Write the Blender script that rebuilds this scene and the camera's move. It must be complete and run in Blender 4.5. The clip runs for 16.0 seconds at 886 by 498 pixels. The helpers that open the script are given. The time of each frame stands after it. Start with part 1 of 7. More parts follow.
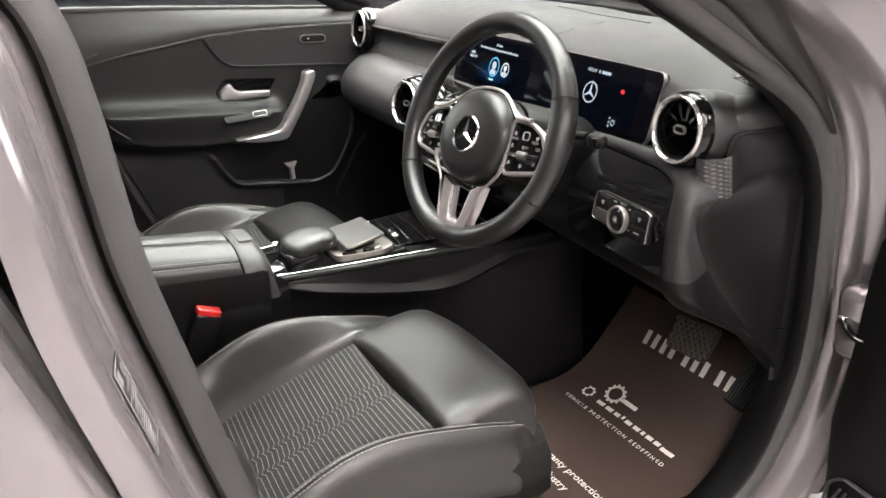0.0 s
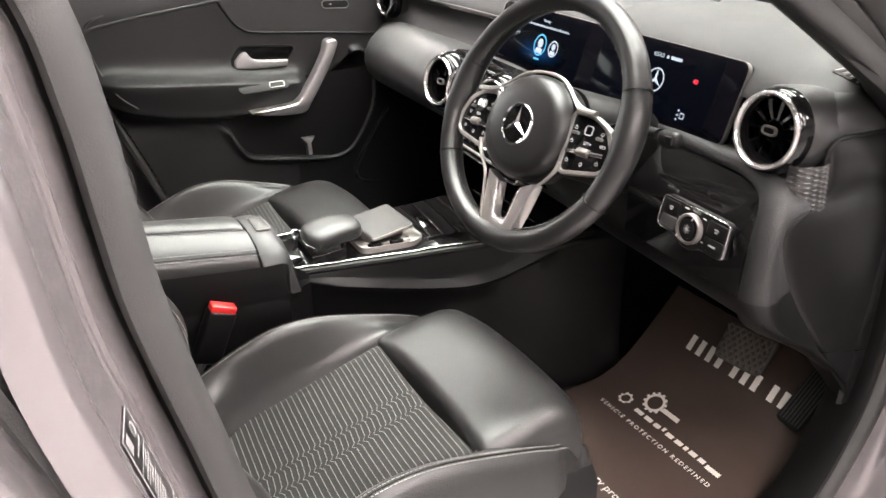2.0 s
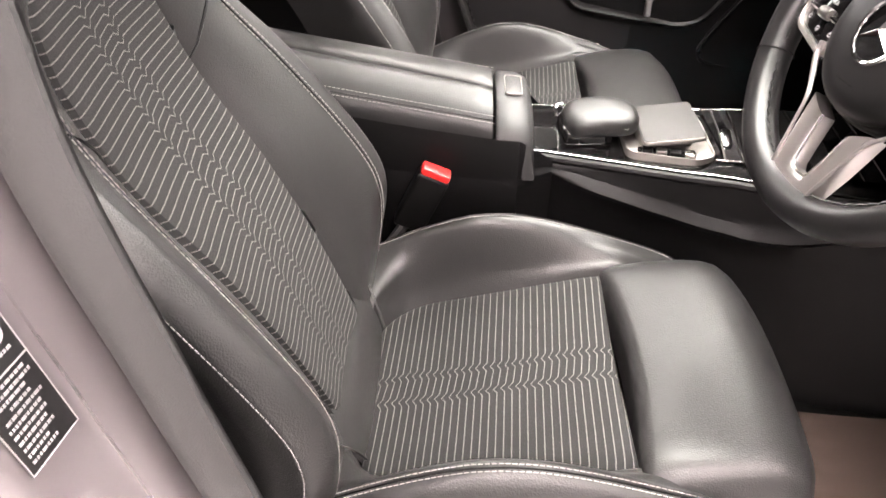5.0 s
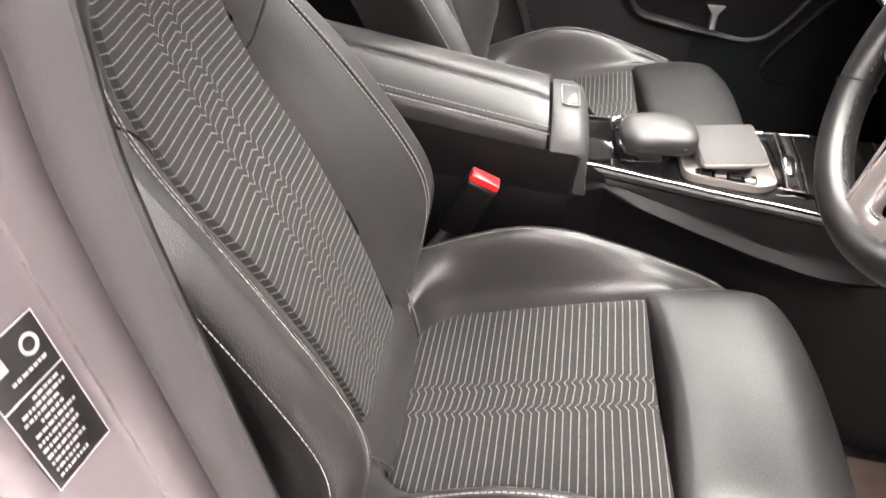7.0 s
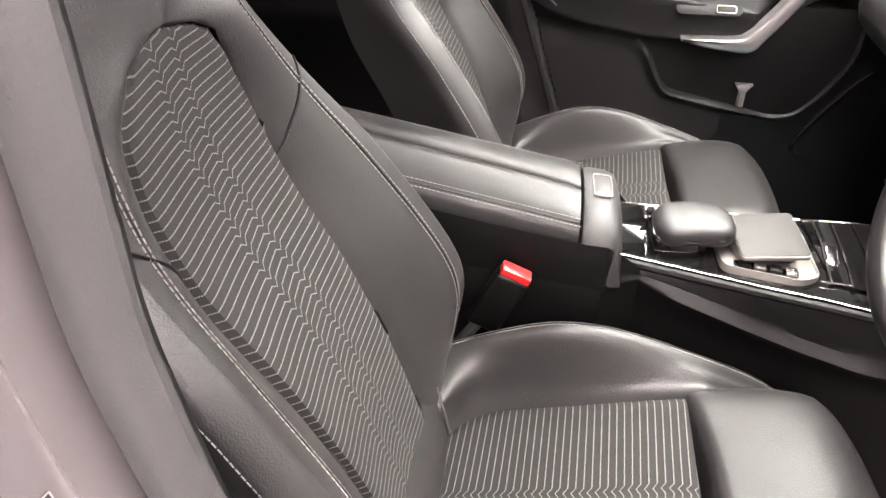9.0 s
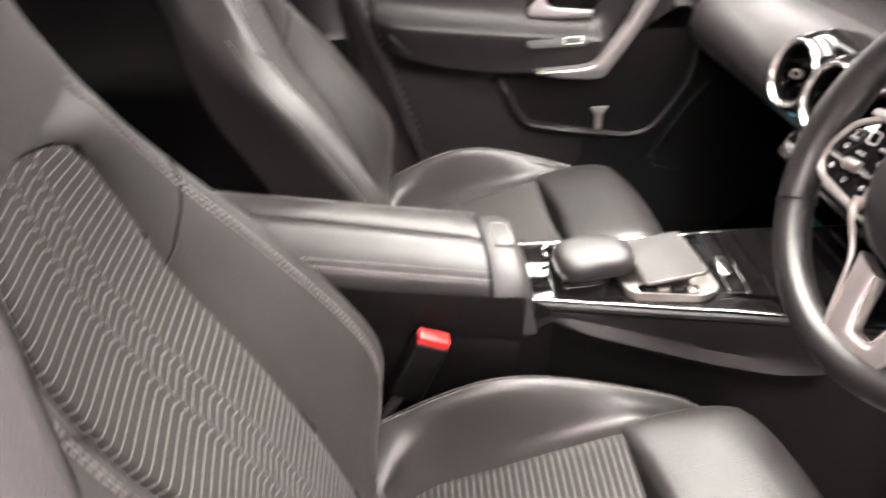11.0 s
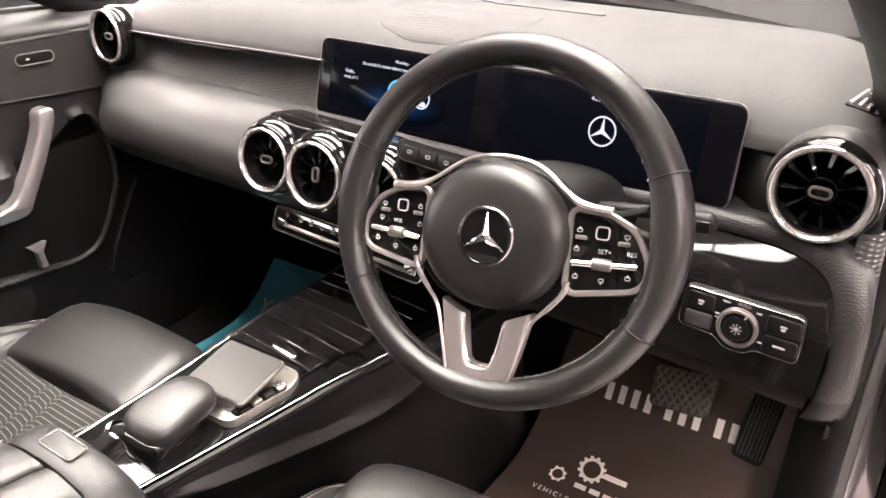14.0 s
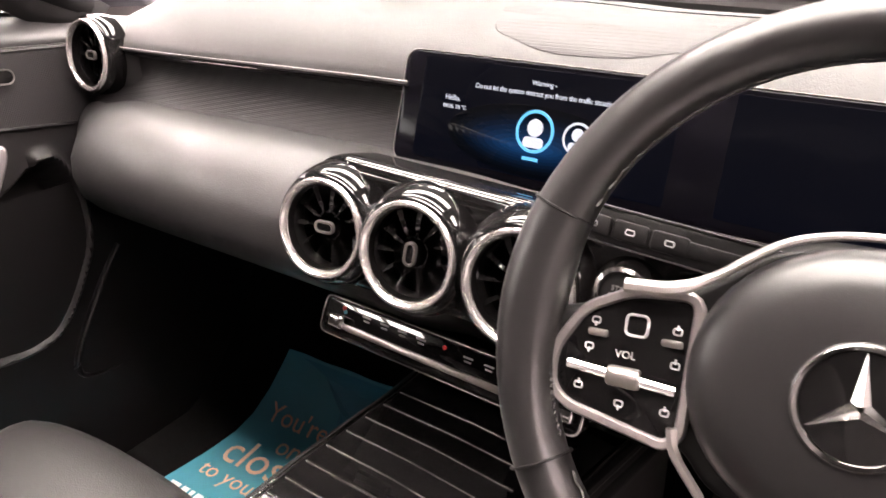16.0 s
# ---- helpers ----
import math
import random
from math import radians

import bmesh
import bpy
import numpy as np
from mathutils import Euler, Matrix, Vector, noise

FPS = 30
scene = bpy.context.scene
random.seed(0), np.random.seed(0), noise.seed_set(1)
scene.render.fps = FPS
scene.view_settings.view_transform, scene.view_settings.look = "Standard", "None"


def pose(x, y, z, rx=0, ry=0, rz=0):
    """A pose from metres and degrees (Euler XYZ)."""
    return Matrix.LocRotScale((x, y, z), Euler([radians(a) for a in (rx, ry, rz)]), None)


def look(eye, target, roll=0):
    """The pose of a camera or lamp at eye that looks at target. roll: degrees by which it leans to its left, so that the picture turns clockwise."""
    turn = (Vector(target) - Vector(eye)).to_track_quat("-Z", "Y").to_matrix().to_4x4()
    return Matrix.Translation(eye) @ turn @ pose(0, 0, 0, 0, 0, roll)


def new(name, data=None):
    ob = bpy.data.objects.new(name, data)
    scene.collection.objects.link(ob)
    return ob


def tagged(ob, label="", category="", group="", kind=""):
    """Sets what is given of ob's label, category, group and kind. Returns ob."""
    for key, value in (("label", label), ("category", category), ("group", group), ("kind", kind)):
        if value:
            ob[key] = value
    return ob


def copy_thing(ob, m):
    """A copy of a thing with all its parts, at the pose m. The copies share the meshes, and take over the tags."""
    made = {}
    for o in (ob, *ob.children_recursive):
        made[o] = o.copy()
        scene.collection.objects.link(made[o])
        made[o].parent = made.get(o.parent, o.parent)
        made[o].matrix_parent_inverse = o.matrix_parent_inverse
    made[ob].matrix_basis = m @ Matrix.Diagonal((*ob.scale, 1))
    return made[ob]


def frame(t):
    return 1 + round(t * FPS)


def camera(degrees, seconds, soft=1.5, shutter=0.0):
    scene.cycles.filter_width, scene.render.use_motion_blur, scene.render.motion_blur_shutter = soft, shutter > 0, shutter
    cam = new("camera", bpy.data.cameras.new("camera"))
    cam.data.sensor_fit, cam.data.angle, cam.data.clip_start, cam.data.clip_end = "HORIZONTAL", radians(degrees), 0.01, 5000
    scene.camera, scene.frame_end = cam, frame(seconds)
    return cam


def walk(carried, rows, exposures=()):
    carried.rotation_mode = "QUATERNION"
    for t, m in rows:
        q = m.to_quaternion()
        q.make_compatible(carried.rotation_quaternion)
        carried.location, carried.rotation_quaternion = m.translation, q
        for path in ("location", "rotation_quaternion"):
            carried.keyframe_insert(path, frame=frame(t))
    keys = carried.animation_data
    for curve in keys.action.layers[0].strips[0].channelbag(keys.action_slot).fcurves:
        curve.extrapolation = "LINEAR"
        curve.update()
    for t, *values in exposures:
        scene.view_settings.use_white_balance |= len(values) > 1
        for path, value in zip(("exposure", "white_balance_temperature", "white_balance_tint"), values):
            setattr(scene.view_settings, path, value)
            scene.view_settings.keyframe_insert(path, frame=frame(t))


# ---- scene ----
cam = camera(62.2, 16.0, shutter=0.5)
PATH = [
    (0, (1.281, -0.574, 1.203), (-0.297, 0.334, 0.376), -2.8),
    (0.5, (1.225, -0.561, 1.204), (-0.332, 0.327, 0.319), -2.0),
    (1, (1.186, -0.56, 1.194), (-0.358, 0.329, 0.284), -1.6),
    (1.5, (1.166, -0.563, 1.199), (-0.373, 0.326, 0.281), -1.4),
    (2, (1.144, -0.557, 1.202), (-0.405, 0.321, 0.292), -1.2),
    (2.5, (1.119, -0.548, 1.199), (-0.47, 0.272, 0.304), -0.9),
    (3, (1.077, -0.515, 1.195), (-0.579, 0.167, 0.304), -0.4),
    (3.5, (1.017, -0.41, 1.181), (-0.716, -0.013, 0.265), 0.2),
    (4, (0.975, -0.344, 1.166), (-0.747, -0.205, 0.159), -0.1),
    (4.5, (0.959, -0.336, 1.133), (-0.693, -0.323, 0.004), -0.1),
    (4.7, (0.957, -0.332, 1.126), (-0.649, -0.366, -0.065), -0.6),
    (6.8, (0.927, -0.349, 1.123), (-0.621, -0.475, -0.137), 2.9),
    (7, (0.924, -0.348, 1.127), (-0.635, -0.491, -0.117), 2.6),
    (7.5, (0.911, -0.355, 1.137), (-0.676, -0.534, -0.067), 2.8),
    (8, (0.898, -0.362, 1.145), (-0.714, -0.568, -0.02), 2.3),
    (8.5, (0.884, -0.364, 1.152), (-0.747, -0.579, 0.014), 1.6),
    (8.7, (0.881, -0.365, 1.152), (-0.757, -0.585, 0.026), 1.2),
    (10.8, (0.849, -0.397, 1.166), (-0.84, -0.416, 0.095), -1.9),
    (11, (0.826, -0.417, 1.169), (-0.873, -0.273, 0.124), -1.8),
    (11.5, (0.76, -0.48, 1.218), (-0.865, 0.096, 0.205), -3.9),
    (12, (0.713, -0.523, 1.239), (-0.749, 0.421, 0.254), -3.7),
    (12.5, (0.71, -0.496, 1.235), (-0.602, 0.658, 0.261), -3.8),
    (13, (0.702, -0.481, 1.232), (-0.464, 0.813, 0.249), -3.6),
    (13.5, (0.688, -0.51, 1.228), (-0.364, 0.878, 0.246), -2.9),
    (14, (0.681, -0.521, 1.232), (-0.308, 0.913, 0.25), -2.8),
    (14.5, (0.655, -0.499, 1.227), (-0.296, 0.964, 0.25), -2.4),
    (15, (0.537, -0.416, 1.174), (-0.4, 1.07, 0.219), -1.8),
    (15.5, (0.409, -0.342, 1.123), (-0.557, 1.161, 0.225), -1.7),
    (16, (0.361, -0.323, 1.103), (-0.625, 1.208, 0.275), -0.7),
]
walk(cam, [(t, look(eye, target, roll)) for t, eye, target, roll in PATH], exposures=[(0, -0.45, 6250, 11.5), (2, -0.15, 6350, 13), (3.5, 0.05, 6450, 16), (4.5, 0.18, 6550, 19), (7, 0.2, 6450, 18), (11.2, 0.28, 6600, 20), (12.5, 0.15, 6700, 22), (14.5, 0.05, 6750, 22), (16, 0.1, 6850, 25)])

# ---- light ----
world = bpy.data.worlds.new("showroom_air")
scene.world = world
world.use_nodes = True
world.node_tree.nodes["Background"].inputs[0].default_value = (1.0, 0.98, 0.95, 1)
world.node_tree.nodes["Background"].inputs[1].default_value = 0.012
PANEL_GLOW = 74.0


# ---- materials ----
def mat(name, base, rough=0.5, metal=0.0, grain=0.0, grain_scale=400.0, var=0.15, coat=0.0, blotch=6.0, spec=0.5, pattern="noise", even=False):
    m = bpy.data.materials.new(name)
    m.use_nodes = True
    nt = m.node_tree
    b = nt.nodes["Principled BSDF"]
    b.inputs["Metallic"].default_value = metal
    b.inputs["Coat Weight"].default_value = coat
    b.inputs["Coat Roughness"].default_value = 0.04
    b.inputs["Specular IOR Level"].default_value = spec
    co = nt.nodes.new("ShaderNodeTexCoord")
    n1 = nt.nodes.new("ShaderNodeTexNoise")
    n1.inputs["Scale"].default_value = blotch
    n1.inputs["Detail"].default_value = 5
    nt.links.new(co.outputs["Object"], n1.inputs["Vector"])
    mix = nt.nodes.new("ShaderNodeMix")
    mix.data_type = "RGBA"
    mix.inputs[6].default_value = (*[c * (1 - var) for c in base], 1)
    mix.inputs[7].default_value = (*[min(1, c * (1 + var)) for c in base], 1)
    nt.links.new(n1.outputs["Fac"], mix.inputs[0])
    nt.links.new(mix.outputs[2], b.inputs["Base Color"])
    mr = nt.nodes.new("ShaderNodeMapRange")
    spread = 0.006 if even else 0.06 * min(1, rough * 3)
    mr.inputs[3].default_value = max(0.02, rough - spread)
    mr.inputs[4].default_value = min(1, rough + spread)
    n2 = nt.nodes.new("ShaderNodeTexNoise")
    n2.inputs["Scale"].default_value = blotch * 4
    nt.links.new(co.outputs["Object"], n2.inputs["Vector"])
    nt.links.new(n2.outputs["Fac"], mr.inputs[0])
    nt.links.new(mr.outputs[0], b.inputs["Roughness"])
    if grain:
        if pattern == "leather":
            g = nt.nodes.new("ShaderNodeTexVoronoi")
            g.feature = "SMOOTH_F1"
            out = g.outputs["Distance"]
        elif pattern == "weave":
            g = nt.nodes.new("ShaderNodeTexVoronoi")
            g.inputs["Randomness"].default_value = 0.0
            out = g.outputs["Distance"]
        else:
            g = nt.nodes.new("ShaderNodeTexNoise")
            g.inputs["Detail"].default_value = 3
            out = g.outputs["Fac"]
        g.inputs["Scale"].default_value = grain_scale
        nt.links.new(co.outputs["Object"], g.inputs["Vector"])
        bp = nt.nodes.new("ShaderNodeBump")
        bp.inputs["Strength"].default_value = grain
        bp.inputs["Distance"].default_value = 0.001
        nt.links.new(out, bp.inputs["Height"])
        nt.links.new(bp.outputs["Normal"], b.inputs["Normal"])
    return m


def glow(name, colour, strength, spec=0.5):
    m = bpy.data.materials.new(name)
    m.use_nodes = True
    b = m.node_tree.nodes["Principled BSDF"]
    b.inputs["Base Color"].default_value = (0.001, 0.001, 0.001, 1)
    b.inputs["Emission Color"].default_value = (*colour, 1)
    b.inputs["Emission Strength"].default_value = strength
    b.inputs["Roughness"].default_value = 0.1
    b.inputs["Specular IOR Level"].default_value = spec
    return m


def clear_glass(name, tint=(0.93, 0.96, 0.95)):
    m = bpy.data.materials.new(name)
    m.use_nodes = True
    nt = m.node_tree
    nt.nodes.remove(nt.nodes["Principled BSDF"])
    out = nt.nodes["Material Output"]
    tr, gl, fr, mx = (nt.nodes.new("ShaderNode" + k) for k in ("BsdfTransparent", "BsdfGlossy", "Fresnel", "MixShader"))
    tr.inputs[0].default_value = (*tint, 1)
    gl.inputs["Roughness"].default_value = 0.02
    fr.inputs[0].default_value = 1.45
    nt.links.new(fr.outputs[0], mx.inputs[0])
    nt.links.new(tr.outputs[0], mx.inputs[1])
    nt.links.new(gl.outputs[0], mx.inputs[2])
    nt.links.new(mx.outputs[0], out.inputs[0])
    return m


def stripe_cloth():
    """Black seat cloth with thin pale lines that jog in a zigzag near the middle of the seat. UV is in metres: u across, v along."""
    m = mat("striped_cloth", (0.015, 0.0148, 0.0145), 0.85, grain=0.5, grain_scale=1500, spec=0.25)
    nt = m.node_tree
    b = nt.nodes["Principled BSDF"]
    uv = nt.nodes.new("ShaderNodeUVMap")
    sep = nt.nodes.new("ShaderNodeSeparateXYZ")
    nt.links.new(uv.outputs[0], sep.inputs[0])

    def op(kind, a, c=None, d=None):
        k = nt.nodes.new("ShaderNodeMath")
        k.operation = kind
        for i, v in enumerate((a, c, d)):
            if v is None:
                continue
            if isinstance(v, (int, float)):
                k.inputs[i].default_value = v
            else:
                nt.links.new(v, k.inputs[i])
        return k.outputs[0]

    u, v = sep.outputs[0], sep.outputs[1]
    wob = nt.nodes.new("ShaderNodeTexNoise")
    wob.inputs["Scale"].default_value = 9
    nt.links.new(uv.outputs[0], wob.inputs["Vector"])
    us = op("ADD", u, op("MULTIPLY", op("SUBTRACT", wob.outputs["Fac"], 0.5), 0.02))
    off = op("ABSOLUTE", op("SUBTRACT", op("ABSOLUTE", us), 0.019))
    bend = op("MULTIPLY", op("MAXIMUM", op("SUBTRACT", 0.0065, off), 0.0), 0.75)
    bend = op("ADD", bend, op("MULTIPLY", op("MINIMUM", op("MAXIMUM", us, -0.019), 0.019), 0.10))
    slant = op("MULTIPLY", us, 0.05)
    vv = op("ADD", op("ADD", v, bend), slant)
    f = op("ABSOLUTE", op("SUBTRACT", op("FRACT", op("MULTIPLY", vv, 1 / 0.0086)), 0.5))
    line = op("LESS_THAN", f, 0.075)
    thread = op("GREATER_THAN", op("FRACT", op("MULTIPLY", us, 700.0)), 0.22)
    line = op("MULTIPLY", line, thread)
    old = b.inputs["Base Color"].links[0].from_socket
    mx = nt.nodes.new("ShaderNodeMix")
    mx.data_type = "RGBA"
    nt.links.new(line, mx.inputs[0])
    nt.links.new(old, mx.inputs[6])
    mx.inputs[7].default_value = (0.125, 0.121, 0.114, 1)
    nt.links.new(mx.outputs[2], b.inputs["Base Color"])
    return m


PEDAL = mat("worn_pedal_rubber", (0.085, 0.07, 0.056), 0.5, grain=0.4, grain_scale=300)
BLADE = mat("vent_blade", (0.006, 0.006, 0.006), 0.12, coat=1.0, spec=0.5)
# near-black and dull: the shade inside the vents is put into the colour
VENT_SHADE = mat("vent_shade", (0.0015, 0.0015, 0.0015), 0.8, spec=0.1)
LEATHER = mat("black_leather", (0.019, 0.0192, 0.0188), 0.36, grain=0.28, grain_scale=650, pattern="leather", spec=0.45)
RIM_LEATHER = mat("smooth_rim_leather", (0.007, 0.007, 0.007), 0.36, grain=0.10, grain_scale=1400, spec=0.6)
DASHPAD = mat("dash_vinyl", (0.0145, 0.0147, 0.0147), 0.46, grain=0.3, grain_scale=900, pattern="leather", spec=0.5)
# the dash vinyl, matter and paler: windscreen light is put into its colour
DASHTOP_LIT = mat("lit_matte_dash_top", (0.036, 0.0365, 0.036), 0.55, grain=0.3, grain_scale=900, pattern="leather", spec=0.25)
PLASTIC = mat("black_plastic", (0.003, 0.003, 0.003), 0.46, grain=0.2, grain_scale=1200, spec=0.25)
SOFT = mat("soft_trim", (0.0035, 0.0034, 0.0035), 0.40, grain=0.3, grain_scale=1000, pattern="leather", spec=0.2)
DOOR_TRIM = mat("black_door_trim", (0.010, 0.0099, 0.010), 0.42, grain=0.3, grain_scale=1000, pattern="leather", spec=0.3)
WEAVE = mat("woven_effect_trim", (0.018, 0.018, 0.0183), 0.40, grain=0.6, grain_scale=420, pattern="weave", spec=0.35)
WEAVE_BRIGHT = mat("grey_woven_trim", (0.035, 0.035, 0.034), 0.34, 0.2, var=0.06)
PIANO = mat("piano_black", (0.004, 0.004, 0.004), 0.05, var=0.3, coat=0.6, spec=0.05)
CHROME = mat("chrome", (0.68, 0.67, 0.66), 0.12, 1.0, var=0.04)
BRIGHT = mat("bright_metal", (0.62, 0.60, 0.58), 0.22, 0.8, var=0.04)
SATIN = mat("satin_silver", (0.28, 0.265, 0.25), 0.36, 0.85, var=0.06, grain=0.05, grain_scale=1500)
SPOKE = mat("satin_spoke_metal", (0.52, 0.50, 0.48), 0.30, 0.9, var=0.04, grain=0.04, grain_scale=1500)
SILVER = mat("brushed_silver", (0.34, 0.335, 0.33), 0.33, 0.8, var=0.05)
RUBBER = mat("seal_rubber", (0.034, 0.034, 0.0335), 0.55, grain=0.3, grain_scale=700)
PAINT = mat("grey_metallic_paint", (0.20, 0.185, 0.188), 0.22, 0.55, var=0.02, coat=0.8, even=True)
CARPET = mat("black_carpet", (0.004, 0.004, 0.004), 0.95, grain=1.0, grain_scale=900, spec=0.1)
FILM = mat("brown_black_film", (0.060, 0.044, 0.037), 0.24, grain=0.5, grain_scale=9, var=0.10, blotch=3)
TEAL = mat("teal_paper", (0.05, 0.26, 0.34), 0.45, grain=0.2, grain_scale=30)
TEAL_DARK = mat("deep_teal_print", (0.02, 0.18, 0.27), 0.45)
WHITE_INK = mat("white_ink", (0.78, 0.75, 0.72), 0.6)
PEACH_INK = mat("peach_ink", (0.75, 0.42, 0.28), 0.6)
STITCH = mat("grey_thread", (0.25, 0.24, 0.23), 0.8)
RED = mat("red_plastic", (0.65, 0.02, 0.02), 0.35)
CEILING_M = mat("ceiling_paint", (0.22, 0.217, 0.213), 0.8, var=0.03, blotch=1.5)
WHITE_WALL = mat("white_wall_paint", (0.40, 0.39, 0.38), 0.7, grain=0.1, grain_scale=60, var=0.03, blotch=1.5)
FLOOR_M = mat("grey_floor", (0.34, 0.335, 0.33), 0.3, var=0.08, blotch=2)
HEADLINER = mat("dark_headliner", (0.05, 0.049, 0.048), 0.9, grain=0.4, grain_scale=800)
LABEL_BLACK = mat("label_black", (0.012, 0.012, 0.012), 0.3)
GREY_INK = mat("grey_print", (0.24, 0.235, 0.235), 0.5)
PADMAT = mat("grey_touchpad", (0.035, 0.034, 0.033), 0.5, 0.0, spec=0.2, grain=0.1, grain_scale=1500, var=0.03)
GREY_CLIP = mat("grey_clip_plastic", (0.12, 0.118, 0.115), 0.5, grain=0.1)
GREY_GRILLE = mat("grey_perforated_trim", (0.030, 0.030, 0.030), 0.7, grain=0.8, grain_scale=500, pattern="weave")
CLOTH = stripe_cloth()
GLASS = clear_glass("clear_car_glass", (0.80, 0.90, 0.86))
DARK_PAINT = mat("dark_gloss_paint", (0.01, 0.01, 0.012), 0.08, var=0.2, coat=1.0)
SCREEN = glow("screen_black", (0.0008, 0.0016, 0.005), 1.0, 0.03)
SCREEN_EDGE = mat("display_glass", (0.002, 0.002, 0.003), 0.12, var=0.1, spec=0.08)
CYAN = glow("screen_cyan", (0.10, 0.55, 0.95), 1.3)
PALE = glow("screen_white", (0.75, 0.85, 0.95), 1.1)
RED_GLOW = glow("screen_red", (1.0, 0.02, 0.04), 1.6)
ICON = mat("icon_white", (0.45, 0.45, 0.45), 0.5)
# glow of the added sheets that brighten the cabin from outside
FILL_GLOW = glow("fill_glow", (1.0, 0.95, 0.92), 14.0)
LAMP = glow("lamp_diffuser", (1.0, 0.895, 0.835), PANEL_GLOW)


# ---- mesh helpers ----
SKEW = Matrix(((1, 0, 0, 0), (-0.08, 1, 0, 0), (0, 0, 1, 0), (0, 0, 0, 1)))


def part(name, bm, material, parent=None, label="", warp=None, flat=False, angle=42):
    me = bpy.data.meshes.new(name)
    bmesh.ops.recalc_face_normals(bm, faces=bm.faces)
    if warp is not None:
        bm.transform(warp)
    bm.to_mesh(me)
    bm.free()
    me.materials.append(material)
    if not flat:
        me.shade_smooth()
        me.set_sharp_from_angle(angle=radians(angle))
    ob = new(name, me)
    if parent is not None:
        ob.parent = parent
        ob.matrix_parent_inverse = parent.matrix_basis.inverted() if parent.parent is None else Matrix()
    if label:
        tagged(ob, label)
    return ob


def thing(name, label, category, at=(0, 0, 0), group="", kind=""):
    ob = new(name)
    ob.empty_display_size = 0.05
    ob.location = at
    return tagged(ob, label, category, group, kind)


def grid(bm, rows, close_u=False, close_v=False, uvs=None):
    vs = [[bm.verts.new(p) for p in r] for r in rows]
    nu, nv = len(rows), len(rows[0])
    lay = bm.loops.layers.uv.verify() if uvs else None
    for i in range(nu - (0 if close_u else 1)):
        for j in range(nv - (0 if close_v else 1)):
            ix = ((i, j), ((i + 1) % nu, j), ((i + 1) % nu, (j + 1) % nv), (i, (j + 1) % nv))
            f = bm.faces.new([vs[a][b] for a, b in ix])
            if uvs:
                for lp, (a, b) in zip(f.loops, ix):
                    lp[lay].uv = uvs[a][b]
    return vs


def tube(bm, path, r, n=8, closed=False, flat=1.0, up=(0, 0, 1), caps=True):
    P = [Vector(p) for p in path]
    m = len(P)
    rows = []
    for i, p in enumerate(P):
        a = P[(i - 1) % m] if closed or i > 0 else p
        b = P[(i + 1) % m] if closed or i < m - 1 else p
        d = (b - a).normalized()
        s = d.cross(Vector(up))
        if s.length < 1e-4:
            s = d.cross(Vector((0, 1, 0.1)))
        s.normalize()
        t = s.cross(d)
        rr = r[i] if isinstance(r, (list, tuple)) else r
        rows.append([p + s * rr * math.cos(k * 2 * math.pi / n) + t * rr * flat * math.sin(k * 2 * math.pi / n) for k in range(n)])
    vs = grid(bm, rows, close_u=closed, close_v=True)
    if caps and not closed:
        bm.faces.new(vs[0])
        bm.faces.new(vs[-1])
    return bm


def lathe(bm, prof, n, M, arc=2 * math.pi):
    full = abs(arc - 2 * math.pi) < 1e-6
    k = n if full else n + 1
    rows = [[M @ Vector((r * math.cos(i * arc / n), r * math.sin(i * arc / n), z)) for r, z in prof] for i in range(k)]
    grid(bm, rows, close_u=full)
    return bm


def rrect(w, h, r, n=5):
    pts = []
    for cx, cy, a0 in ((w / 2 - r, h / 2 - r, 0), (-w / 2 + r, h / 2 - r, 90), (-w / 2 + r, -h / 2 + r, 180), (w / 2 - r, -h / 2 + r, 270)):
        for k in range(n + 1):
            a = radians(a0 + 90 * k / n)
            pts.append((cx + r * math.cos(a), cy + r * math.sin(a)))
    return pts


def rounded(poly, r, n=4):
    """A polygon with its corners rounded."""
    out = []
    m = len(poly)
    for i in range(m):
        p, a, b = Vector(poly[i]), Vector(poly[i - 1]), Vector(poly[(i + 1) % m])
        rr = min(r, (a - p).length * 0.45, (b - p).length * 0.45)
        s, e = p + (a - p).normalized() * rr, p + (b - p).normalized() * rr
        for k in range(n + 1):
            t = k / n
            out.append(tuple((1 - t) ** 2 * s + 2 * t * (1 - t) * p + t * t * e))
    return out


def shrink(poly, d):
    m = len(poly)
    area = sum(poly[i - 1][0] * poly[i][1] - poly[i][0] * poly[i - 1][1] for i in range(m))
    sg = 1 if area > 0 else -1
    out = []
    for i in range(m):
        a, b = Vector(poly[i - 1]), Vector(poly[(i + 1) % m])
        t = (b - a).normalized() if (b - a).length > 1e-9 else Vector((1, 0))
        nrm = Vector((-t.y, t.x)) * sg
        out.append(tuple(Vector(poly[i]) + nrm * d))
    return out


def prism(bm, poly, z0, z1, M, bevel=0.001, back=True):
    rings = [(poly, z0), (poly, z1 - bevel), (shrink(poly, bevel * 0.35), z1 - bevel * 0.3), (shrink(poly, bevel), z1)]
    vs = [[bm.verts.new(M @ Vector((x, y, z))) for x, y in pl] for pl, z in rings]
    m = len(poly)
    for a, b in zip(vs, vs[1:]):
        for i in range(m):
            bm.faces.new((a[i], a[(i + 1) % m], b[(i + 1) % m], b[i]))
    bm.faces.new(vs[-1])
    if back:
        bm.faces.new(vs[0])
    return bm


